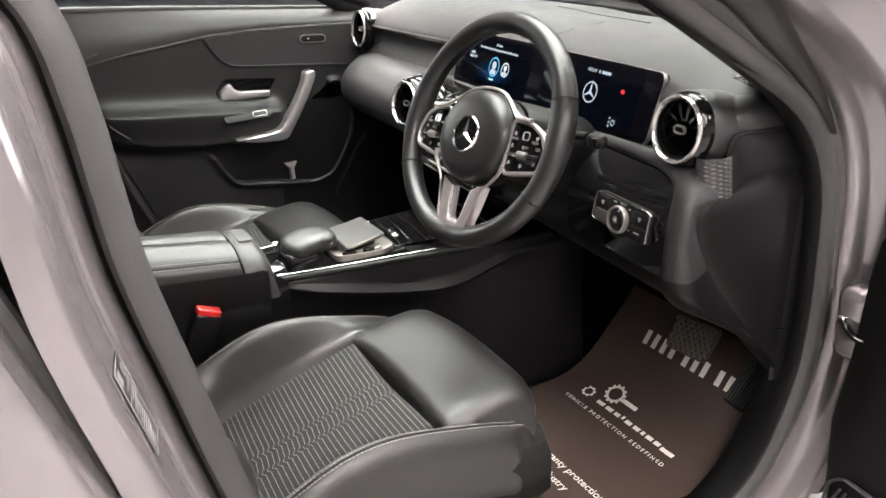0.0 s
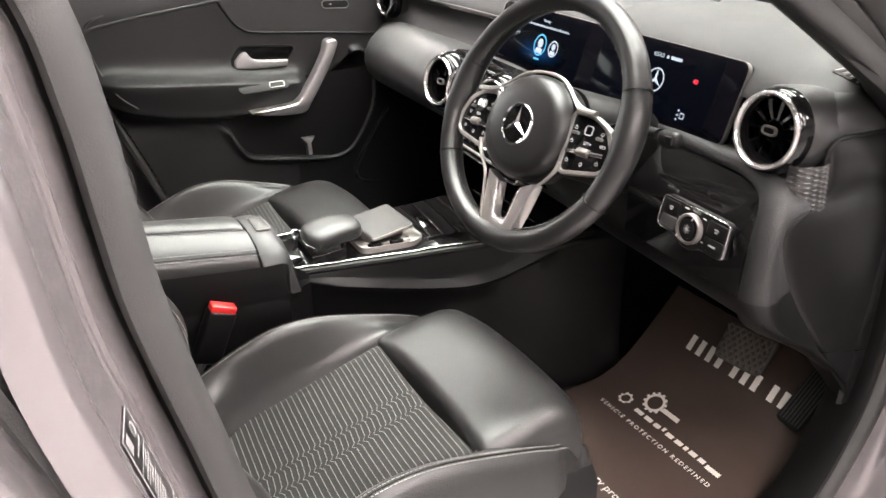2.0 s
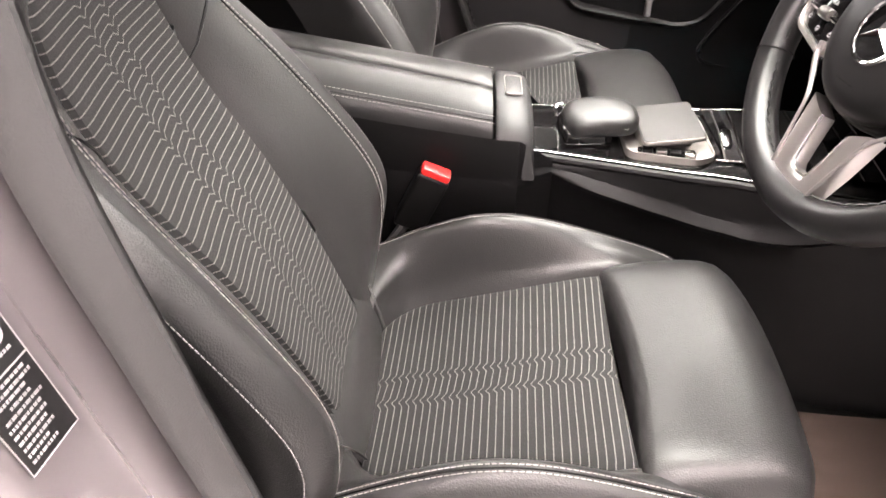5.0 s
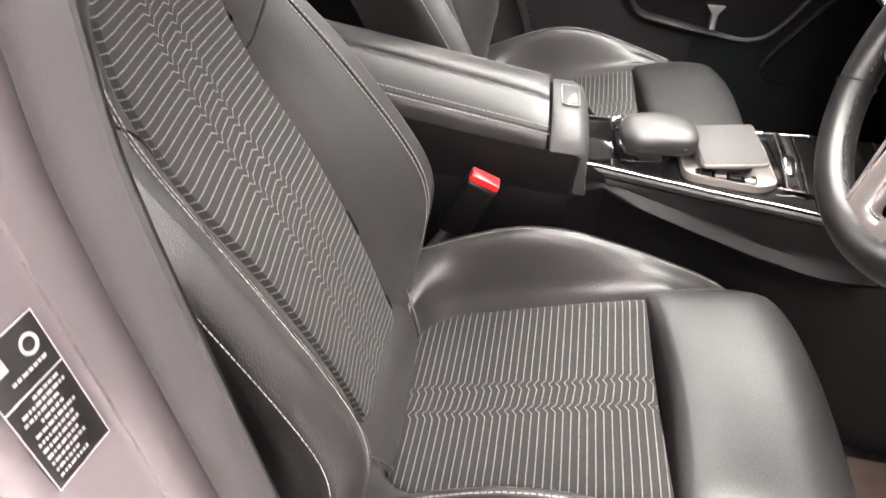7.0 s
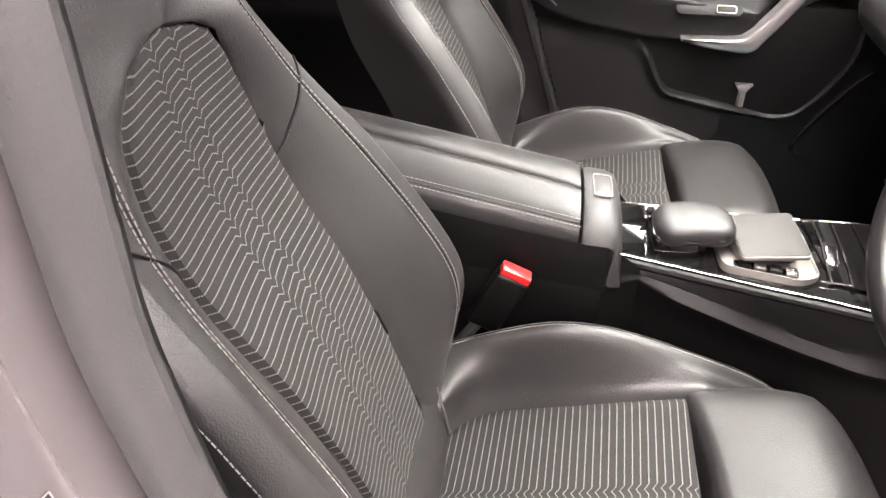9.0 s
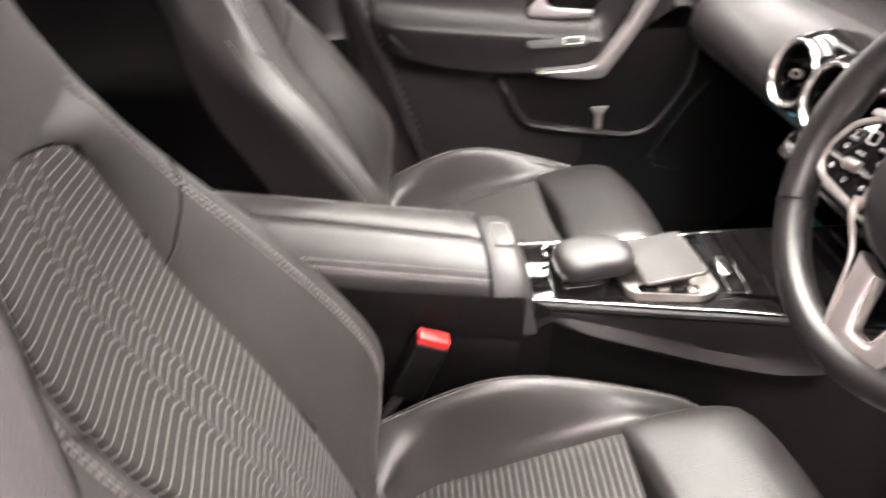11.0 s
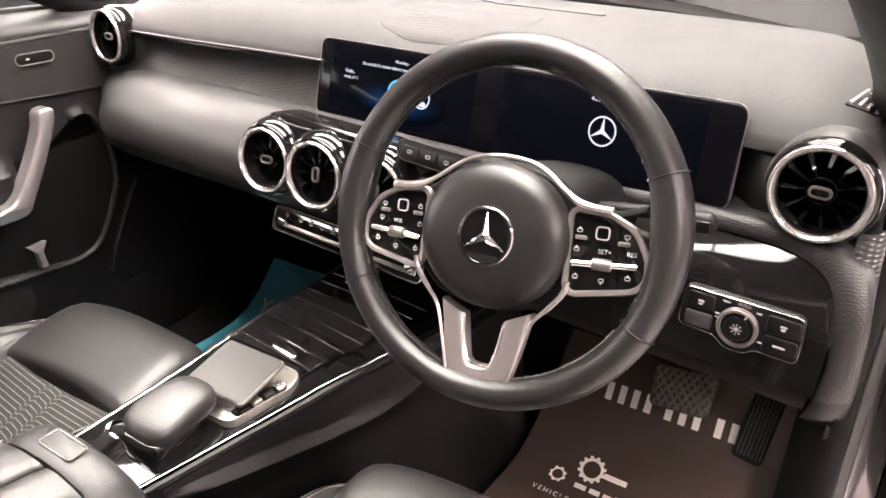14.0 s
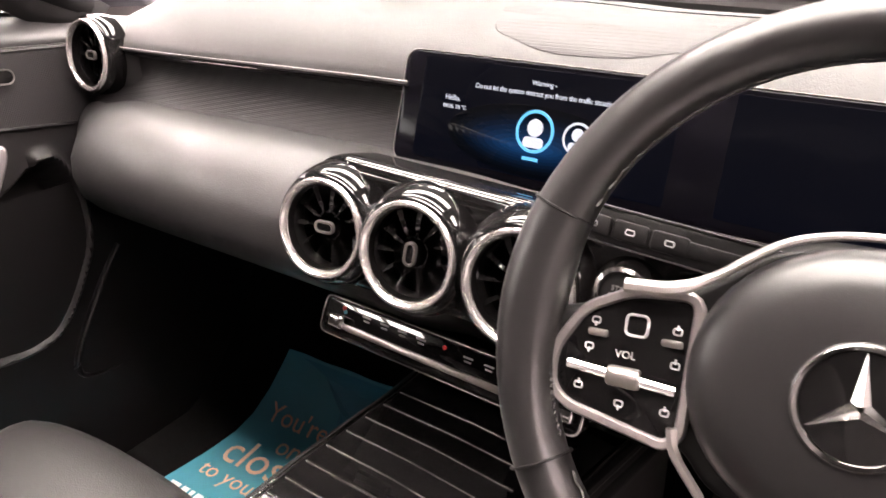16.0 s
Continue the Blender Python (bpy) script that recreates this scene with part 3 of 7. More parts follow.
    rows = [(-0.006, 0.022, 0.0095), (-0.020, 0.022, 0.0040), (-0.022, 0.014, -0.0015), (-0.010, 0.012, -0.0075), (-0.020, 0.020, -0.0135), (-0.022, 0.016, -0.0195), (-0.022, 0.018, -0.0255), (-0.022, 0.010, -0.0315), (-0.022, 0.014, -0.0375), (-0.022, 0.004, -0.0435), (-0.022, 0.008, -0.0495), (-0.012, 0.020, 0.026)]
    rng = random.Random(11)
    for x0, x1, y in rows:
        x = x0
        while x < x1 - 0.002:
            w = min(x1 - x, rng.choice((0.0022, 0.0034, 0.0050)))
            bars("plate_print", [(x, x + w, y)], 0.0026, M @ pose(0, 0, 0.0006), GREY_INK, sign)
            x += w + 0.0012
    bm = bmesh.new()
    lathe(bm, [(0.0050, 0.0006), (0.0062, 0.0010), (0.0078, 0.0010), (0.0080, 0.0006)], 20, M @ pose(0.014, 0.040, 0))
    prism(bm, [(-0.022, 0.036), (-0.008, 0.036), (-0.008, 0.052), (-0.022, 0.052)], 0.0006, 0.0009, M, 0.0001)
    part("plate_sign", bm, GREY_INK, sign)


def open_door():
    """The driver's door, swung wide open ahead of the opening: only its hinge end comes into view."""
    door = thing("open_front_door", "open grey driver door with its dark inner trim", "car door", (0.86, 0.50, 0.3))
    bm = bmesh.new()
    rows = []
    for z, o in ((0.24, 0.004), (0.34, 0.0), (0.45, -0.010), (0.52, -0.004), (0.60, 0.0), (0.70, 0.001), (0.76, 0.006), (0.80, 0.022), (0.83, 0.05), (0.90, 0.09)):
        rows.append([(0.800 + o, 0.50, z), (0.781 + o, 0.455, z), (0.776 + o, 0.428, z), (0.779 + o, 0.418, z), (0.79 + o, 0.412, z), (0.86 + o, 0.402 + 0.01 * math.sin(z * 6), z), (1.15, 0.44, z), (1.55, 0.58, z), (1.66, 0.64, z), (1.66, 0.72, z), (1.15, 0.56, z), (0.83 + o, 0.53, z)])
    grid(bm, rows, close_v=True)
    part("trim_panel", bm, PLASTIC, door, "dark grey door trim")
    # slotted loudspeaker cover low on the trim
    G = facing((0.815, 0.4055, 0.318), (-0.13, -1, 0.05))
    bm = bmesh.new()
    frame_prism(bm, rounded([(-0.030, -0.075), (0.075, -0.075), (0.075, 0.045), (-0.008, 0.045), (-0.030, 0.020)], 0.012, 4), 0.004, -0.004, 0.004, G)
    part("speaker_frame", bm, RUBBER, door)
    for k in range(9):
        bm = bmesh.new()
        box(bm, (0.0045, 0.085, 0.004), G @ pose(-0.018 + 0.0105 * k, -0.018, 0.001, 0, 0, -18), 0.0015, 1)
        part("speaker_slat", bm, RUBBER, door)
    # door check: a painted boss on the jamb with the dark strap in its mouth
    check = thing("door_check", "painted door check housing with a greasy dark strap", "door check", (0.757, 0.44, 0.61))
    bm = bmesh.new()
    box(bm, (0.052, 0.060, 0.128), pose(0.757, 0.452, 0.612, 6, 0, 12), 0.020, 5)
    part("housing", bm, PAINT, check)
    bm = bmesh.new()
    prism(bm, rounded([(-0.012, -0.016), (0.022, -0.024), (0.024, 0.006), (-0.014, 0.020)], 0.006, 4), -0.01, 0.0012, facing((0.764, 0.4205, 0.612), (0.2, -1, 0.1)), 0.001)
    part("mouth", bm, RUBBER, check)
    bm = bmesh.new()
    tube(bm, smooth_path([(0.752, 0.424, 0.622), (0.764, 0.416, 0.612), (0.778, 0.414, 0.604), (0.795, 0.418, 0.602)], 4), 0.007, 8, flat=0.6)
    part("strap", bm, PIANO, check, "dark greasy metal strap")
    bm = bmesh.new()
    lathe(bm, [(0.0, 0.010), (0.005, 0.010), (0.007, 0.007), (0.007, -0.004)], 14, facing((0.754, 0.4215, 0.622), (0, -1, 0)))
    part("pivot", bm, CHROME, check)


def neighbour_car():
    """A dark car parked beyond the far window."""
    o = thing("parked_car", "dark glossy car parked on the showroom floor", "car", (-2.7, 0.2, 0))
    bm = bmesh.new()
    prof = [(-2.1, 0.55, 0.7), (-1.9, 0.80, 0.78), (-1.2, 0.98, 0.84), (-0.7, 1.05, 0.86), (0.6, 1.04, 0.86), (1.3, 0.98, 0.84), (1.9, 0.75, 0.78), (2.1, 0.5, 0.7)]
    rows = []
    for y, zt, w in prof:
        rows.append([(-2.7 + w * sx, 0.2 + y, z) for sx, z in ((-1, 0.25), (-1.05, 0.6), (-0.98, zt - 0.06), (-0.8, zt), (0, zt + 0.03), (0.8, zt), (0.98, zt - 0.06), (1.05, 0.6), (1, 0.25))])
    grid(bm, rows)
    part("body", bm, DARK_PAINT, o)
    bm = bmesh.new()
    rows = []
    for y, zt, w in ((-1.2, 0.98, 0.7), (-0.7, 1.36, 0.58), (0.0, 1.44, 0.56), (0.5, 1.38, 0.58), (1.2, 1.0, 0.7)):
        rows.append([(-2.7 + w * sx, 0.2 + y, z) for sx, z in ((-1.15, 0.97), (-1, zt), (0, zt + 0.02), (1, zt), (1.15, 0.97))])
    grid(bm, rows)
    part("cabin", bm, DARK_PAINT, o)
    for sx in (-1, 1):
        for y in (-1.35, 1.35):
            bm = bmesh.new()
            M = facing((-2.7 + sx * 0.80, 0.2 + y, 0.32), (sx, 0, 0))
            lathe(bm, [(0.0, 0.02), (0.2, 0.03), (0.22, 0.06), (0.30, 0.07), (0.32, 0.04), (0.32, -0.1)], 28, M)
            part("wheel", bm, RUBBER, o)


showroom()
car_shell()
open_door()
neighbour_car()


# ---- dashboard ----
DEMISTER = [(0.619, 0.272), (0.635, 0.314), (0.653, 0.312), (0.653, 0.282)]
TOP_PROFILE = [(0.64, 0.985), (0.57, 1.0), (0.50, 1.004), (0.42, 1.002), (0.36, 0.995), (0.315, 0.982), (0.285, 0.965), (0.268, 0.949), (0.262, 0.940), (0.2615, 0.934)]


def soft_line(table, x, d=0.012):
    return (lerp_table(table, x - d) + 2 * lerp_table(table, x) + lerp_table(table, x + d)) / 4


def edge_z(x):
    return 0.004 + 0.012 * sm((x + 0.6) / 0.6)


def pad_height(x, y):
    """Height of the upper pad at x and y, before the dash's skew."""
    z = lerp_table(TOP_PROFILE[::-1], y)
    fall = 0.028 * max(0, (abs(x) - 0.56) / 0.095) ** 2
    return z - fall * (1 if y > 0.28 else 0.4) + edge_z(x) * (1 if y < 0.37 else max(0, (0.72 - y) / 0.35)) - 0.004 * sm((x - 0.04) / 0.10)


def cap_front(z):
    """Front edge of the dash's end cap at height z."""
    return soft_line([(0.49, 0.392), (0.52, 0.368), (0.591, 0.308), (0.647, 0.260), (0.70, 0.216), (0.751, 0.180), (0.785, 0.162), (0.815, 0.150), (0.835, 0.153), (0.846, 0.175), (0.851, 0.215), (0.875, 0.214), (0.925, 0.202)], z, 0.006)


def cap_top(y):
    """Upper edge of the dash's end cap at depth y."""
    return lerp_table([(0.19, 0.912), (0.202, 0.918), (0.209, 0.926), (0.225, 0.929), (0.274, 0.926), (0.36, 0.919), (0.45, 0.912)], y)


def dashboard():
    d = thing("dashboard", "black soft dashboard with stitched edge and woven-effect trim", "dashboard", (0, 0.3, 0.7))
    # upper pad
    bm = bmesh.new()
    rows = []
    for k in range(53):
        x = -0.655 + 1.31 * k / 52
        e = max(0, (abs(x) - 0.56) / 0.095)
        fall = 0.028 * e ** 2
        rows.append([(x, y - (0.10 * x * x if y > 0.45 else 0), z - fall * (1 if y > 0.28 else 0.4) + edge_z(x) * (1 if y < 0.37 else max(0, (0.72 - y) / 0.35)) - 0.004 * sm((x - 0.04) / 0.10)) for y, z in TOP_PROFILE])
    grid(bm, rows)
    part("upper_pad", bm, DASHTOP_LIT, d, warp=SKEW)
    # welt along the pad's edge
    seam = [(x, 0.2605, 0.938 + edge_z(x)) for x in [-0.555 + 0.01 * i for i in range(51)]]
    bm = bmesh.new()
    tube(bm, seam, 0.0028, 8)
    part("edge_welt", bm, LEATHER, d, warp=SKEW)
    stitches("edge_stitching", [(x, y - 0.0065, z + 0.0035) for x, y, z in seam], d, warp=SKEW)
    # woven-effect strip below the edge
    bm = bmesh.new()
    rows = []
    for k in range(41):
        x = -0.64 + 0.66 * k / 40
        z1 = 0.933 + edge_z(x)
        rows.append([(x, 0.262, z1), (x, 0.272, z1 - 0.006), (x, 0.270, z1 - 0.03), (x, 0.258, z1 - 0.058), (x, 0.24, z1 - 0.07)])
    grid(bm, rows)
    part("woven_strip", bm, WEAVE, d, warp=SKEW)
    # padded roll in front of the passenger, running on below the display
    bm = bmesh.new()
    rows = []
    for k in range(66):
        x = -0.66 + 1.30 * k / 65
        bulge = sm((x + 0.68) / 0.16)
        drv = sm((x - 0.02) / 0.12)
        zt = 0.868 + edge_z(x) * 0.9
        p = [(0.262, zt + 0.004), (0.235, zt + 0.004), (0.205, zt - 0.002), (0.178, zt - 0.013), (0.156, zt - 0.030), (0.142, zt - 0.052), (0.139, zt - 0.078), (0.146, zt - 0.104), (0.168, zt - 0.128), (0.215, zt - 0.146), (0.30, zt - 0.165), (0.42, zt - 0.21), (0.55, zt - 0.30)]
        q = [(0.262, 0.884), (0.240, 0.882), (0.222, 0.878), (0.212, 0.874), (0.206, 0.868), (0.203, 0.858), (0.204, 0.84), (0.206, 0.80), (0.208, 0.76), (0.22, 0.715), (0.26, 0.66), (0.36, 0.60), (0.50, 0.55)]
        row = []
        for (ya, za), (yb, zb) in zip(p, q):
            y, z = ya + (yb - ya) * drv + 0.036 * sm((x - 0.41) / 0.05), za + (zb - za) * drv
            c = 0.262 + (y - 0.262) * (0.35 + 0.65 * bulge) if y < 0.262 else y
            row.append((x, c, z - (1 - bulge) * 0.02))
        rows.append(row)
    grid(bm, rows)
    part("padded_roll", bm, DASHPAD, d, warp=SKEW)
    # under tray that closes the foot wells
    bm = bmesh.new()
    rows = [[(x, y, z) for x in (-0.66, -0.4, -0.12)] for y, z in ((0.20, 0.735), (0.30, 0.70), (0.45, 0.66), (0.64, 0.62))]
    grid(bm, rows)
    part("under_tray", bm, PLASTIC, d, warp=SKEW)
    # speaker cover on top
    poly = rounded([(0.006, 0.322), (0.072, 0.300), (0.158, 0.308), (0.212, 0.330), (0.236, 0.420), (0.100, 0.418), (-0.026, 0.410)], 0.02, 5)
    mid = (0.11, 0.365)
    bm = bmesh.new()
    rows = []
    for f, h in ((1.0, -0.003), (1.0, 0.0004), (0.985, 0.0010), (0.8, 0.0010), (0.6, 0.0010), (0.4, 0.0010), (0.2, 0.0010), (0.02, 0.0010)):
        ring = [(mid[0] + (x - mid[0]) * f, mid[1] + (y - mid[1]) * f) for x, y in poly]
        rows.append([(x, y, pad_height(x, y) + h) for x, y in ring])
    grid(bm, rows, close_v=True)
    part("speaker_cover", bm, GREY_GRILLE, d, "grey perforated speaker cover", warp=SKEW)
    bm = bmesh.new()
    tube(bm, [(x, 0.476 - 0.04 * x, pad_height(x, 0.476 - 0.04 * x) + 0.001) for x in [0.02 * k for k in range(16)]], 0.003, 6, flat=0.4)
    part("defrost_slot", bm, RUBBER, d, warp=SKEW)
    # three-cornered demister slots at the driver's end
    A, B, C, D = [Vector((x, y + 0.08 * x)) for x, y in DEMISTER]
    bm = bmesh.new()
    ring = rounded([A, B, C, D], 0.006, 4)
    mid = (A + B + C + D) / 4
    grid(bm, [[(mid.x + (x - mid.x) * f, mid.y + (y - mid.y) * f, pad_height(x, y) + h) for x, y in ring] for f, h in ((1.0, -0.004), (1.0, 0.0012), (0.90, 0.0016), (0.86, 0.0004), (0.4, 0.0004), (0.02, 0.0004))], close_v=True)
    grl = part("side_demister", bm, PLASTIC, d, warp=SKEW)
    for k in range(4):
        a, b = A.lerp(D, 0.12 + 0.25 * k), B.lerp(C, 0.12 + 0.25 * k)
        a, b = a.lerp(b, 0.06), a.lerp(b, 0.92)
        bm = bmesh.new()
        tube(bm, [(q.x, q.y, pad_height(q.x, q.y) + 0.0016) for q in (a, a.lerp(b, 0.5), b)], 0.0017, 6)
        part("slat", bm, GREY_INK, grl, warp=SKEW)
    # dash end cap and lower side panel near the open door
    bm = bmesh.new()
    rows = []
    for k in range(45):
        z = 0.49 + 0.435 * k / 44
        y0 = cap_front(z)
        bulge = 0.009 * math.exp(-((z - 0.72) / 0.11) ** 2)
        hollow = 0.006 * math.exp(-((z - 0.855) / 0.012) ** 2)
        row = []
        for a, f in ((0.030, -0.10), (0.010, 0.0), (0.004, 0.012), (0.001, 0.04), (0.0, 0.09), (0.0, 0.2), (0.0, 0.35), (0.0, 0.5), (0.0, 0.65), (0.0, 0.8), (0.0005, 0.90)):
            y = y0 + f * (0.375 - y0) / 0.92
            row.append((0.685 - a + bulge * sm(f / 0.35) * sm((0.95 - f) / 0.4) - hollow * sm(f / 0.1), y, z))
        row += [(0.680, 0.3705, z), (0.681, 0.374, z), (0.684, 0.378, z), (0.685, 0.40, z), (0.683, 0.43, z)]
        rows.append([(x - 0.006 * sm((q - cap_top(y) + 0.006) / 0.006), y, min(q, cap_top(y))) for x, y, q in row])
    grid(bm, rows)
    part("end_cap", bm, SOFT, d)
    bm = bmesh.new()
    tube(bm, smooth_path([(0.682, 0.200, 0.895), (0.682, 0.201, 0.912)] + [(0.682, y, cap_top(y)) for y in (0.208, 0.222, 0.245, 0.28, 0.32, 0.36)], 4), 0.0022, 6)
    part("cap_groove", bm, PLASTIC, d)
    # housings round the end vents, wrapping round the corners
    for sx, plan in ((1, [(0.535, 0.285), (0.56, 0.266), (0.60, 0.250), (0.640, 0.249), (0.664, 0.256), (0.677, 0.275), (0.681, 0.32), (0.681, 0.42)]), (-1, [(0.535, 0.268), (0.56, 0.262), (0.60, 0.260), (0.640, 0.262), (0.66, 0.28), (0.664, 0.34), (0.664, 0.42)])):
        bm = bmesh.new()
        rows = []
        for z, inset in ((0.862, 0.012), (0.870, 0.003), (0.90, 0.0), (0.935, 0.0), (0.950, 0.003), (0.964, 0.010), (0.975, 0.024), (0.981, 0.05), (0.983, 0.09)):
            rows.append([(sx * (x - inset * sm((x - 0.58) / 0.08)), y + inset, min(z, 0.940 + 0.034 * sm((x - 0.645) / 0.025)) - 0.006 * sm((x - 0.62) / 0.06) * sm((z - 0.94) / 0.03)) for x, y in plan])
        grid(bm, rows)
        part("vent_housing", bm, DASHPAD, d, warp=SKEW)
        # round pod that carries the vent forward out of the pad
        bm = bmesh.new()
        V = facing((0.625, 0.226, 0.931), (-0.02, -1, 0.16)) if sx > 0 else facing((-0.612, 0.246, 0.931), (0.02, -1, 0.12))
        lathe(bm, [(0.049, -0.004), (0.0525, -0.012), (0.0530, -0.03), (0.0525, -0.06), (0.048, -0.10), (0.04, -0.14)], 40, V)
        part("vent_pod", bm, DASHPAD, d, warp=SKEW)
    # woven-effect patch below the side vent
    bm = bmesh.new()
    rows = []
    for i in range(57):
        t = i / 56
        z, b = 0.904 - 0.058 * t, -0.006 + 0.010 * t
        edge = smooth_path([(0.664, 0.164, z), (0.676, 0.172 + b, z), (0.6845, 0.186 + b, z), (0.6870, 0.200 + b, z), (0.6850, 0.212 + b, z)], 8)
        rows.append([p + Vector((0.0018, -0.0010, 0)) * max(0.0, math.sin(i * math.pi / 3 + (math.pi if (j // 5) % 2 else 0))) * abs(math.sin(j * math.pi / 5)) for j, p in enumerate(edge)])
    grid(bm, rows)
    part("woven_patch", bm, WEAVE_BRIGHT, d, "grey woven-effect patch")
    # knee panel below the column
    bm = bmesh.new()
    rows = []
    for k in range(29):
        x = 0.10 + 0.588 * k / 28
        b = sm((x - 0.12) / 0.12)
        rows.append([(x, 0.200, 0.800), (x, 0.194, 0.765), (x, 0.186, 0.742), (x, 0.200, 0.705), (x, 0.25, 0.665), (x, 0.33, 0.62), (x, 0.44, 0.585), (x, 0.56, 0.56)])
    grid(bm, rows)
    part("knee_panel", bm, PLASTIC, d, warp=SKEW)
    # textured arch round the switch panel, running down into the smooth lower corner
    inner = [(0.36, 0.208, 0.868), (0.44, 0.196, 0.870), (0.51, 0.184, 0.870), (0.552, 0.176, 0.871), (0.603, 0.167, 0.871), (0.640, 0.151, 0.865), (0.657, 0.134, 0.852), (0.665, 0.119, 0.826), (0.667, 0.114, 0.785), (0.664, 0.117, 0.750), (0.658, 0.130, 0.715), (0.652, 0.170, 0.676), (0.648, 0.236, 0.634), (0.645, 0.310, 0.585), (0.645, 0.372, 0.530)]
    outer = [(0.36, 0.222, 0.886), (0.44, 0.210, 0.886), (0.51, 0.196, 0.886), (0.574, 0.183, 0.889), (0.616, 0.176, 0.888), (0.655, 0.165, 0.884), (0.681, 0.148, 0.868), (0.692, 0.132, 0.838), (0.695, 0.126, 0.795), (0.696, 0.132, 0.752), (0.695, 0.152, 0.712), (0.692, 0.198, 0.672), (0.689, 0.260, 0.630), (0.687, 0.322, 0.578), (0.686, 0.380, 0.522)]
    I, O = smooth_path(inner, 5), smooth_path(outer, 5)
    rows = []
    for i, (a, b) in enumerate(zip(I, O)):
        t = i / (len(I) - 1)
        side = sm((t - 0.40) / 0.12)
        away = Vector((-0.004, 0.030, -0.004))
        end = (b + Vector((0.0, 0.030, -0.006))).lerp(Vector((0.682, cap_front(b.z) + 0.004, b.z)), side)
        n = Vector((0.0, -1.0, 0.35)).lerp(Vector((0.25, -0.97, 0.0)), side).normalized()
        rows.append([a + away, a + Vector((0, 0.006, 0)), a, a.lerp(b, 0.12) + n * 0.003, a.lerp(b, 0.35) + n * 0.006, a.lerp(b, 0.65) + n * 0.0065, a.lerp(b, 0.88) + n * 0.004, b, b.lerp(end, 0.35) + Vector((0.003 * side, 0, 0)), end])
    cut = int(len(rows) * 0.66)
    for nm, part_rows, m in (("woven_arch", rows[:cut + 1], WEAVE), ("lower_corner", rows[cut:], SOFT)):
        bm = bmesh.new()
        grid(bm, part_rows)
        part(nm, bm, m, d)
    # gloss panel above and beside the light switches
    bm = bmesh.new()
    rows = []
    for a in I:
        if a.x < 0.455 or a.z < 0.77 or (a.z < 0.80 and a.x < 0.66):
            continue
        top = a + Vector((0.0, 0.003, 0.0))
        x = min(top.x, 0.664)
        front = 0.1665 - 0.08 * x
        row = []
        for k in range(15):
            z = top.z + (0.748 - top.z) * k / 14
            f = max(0.0, (z - 0.812) / max(0.01, top.z - 0.812)) if top.z > 0.815 else 0.0
            row.append((top.x + (x - top.x) * k / 14, front + (top.y - front) * f ** 1.6 + (0.006 * (1 - k / 14) if top.z <= 0.815 else 0), z))
        rows.append(row)
    grid(bm, rows)
    part("gloss_panel", bm, PIANO, d, "glossy black panel")
    # steering column shroud
    bm = bmesh.new()
    A, B = Vector((0.367, 0.235, 0.815)), Vector((0.368, 0.065, 0.885))
    rows = []
    for i in range(9):
        c = A.lerp(B, i / 8)
        w, h = 0.085 - 0.018 * i / 8, 0.066 - 0.010 * i / 8
        rows.append([c + Vector((w * math.copysign(abs(math.cos(a)) ** 0.7, math.cos(a)), 0.02 * math.sin(a), h * math.copysign(abs(math.sin(a)) ** 0.8, math.sin(a)))) for a in [j * 2 * math.pi / 28 for j in range(28)]])
    vs = grid(bm, rows, close_v=True)
    bm.faces.new(vs[-1])
    part("column_shroud", bm, PLASTIC, d)
    return d


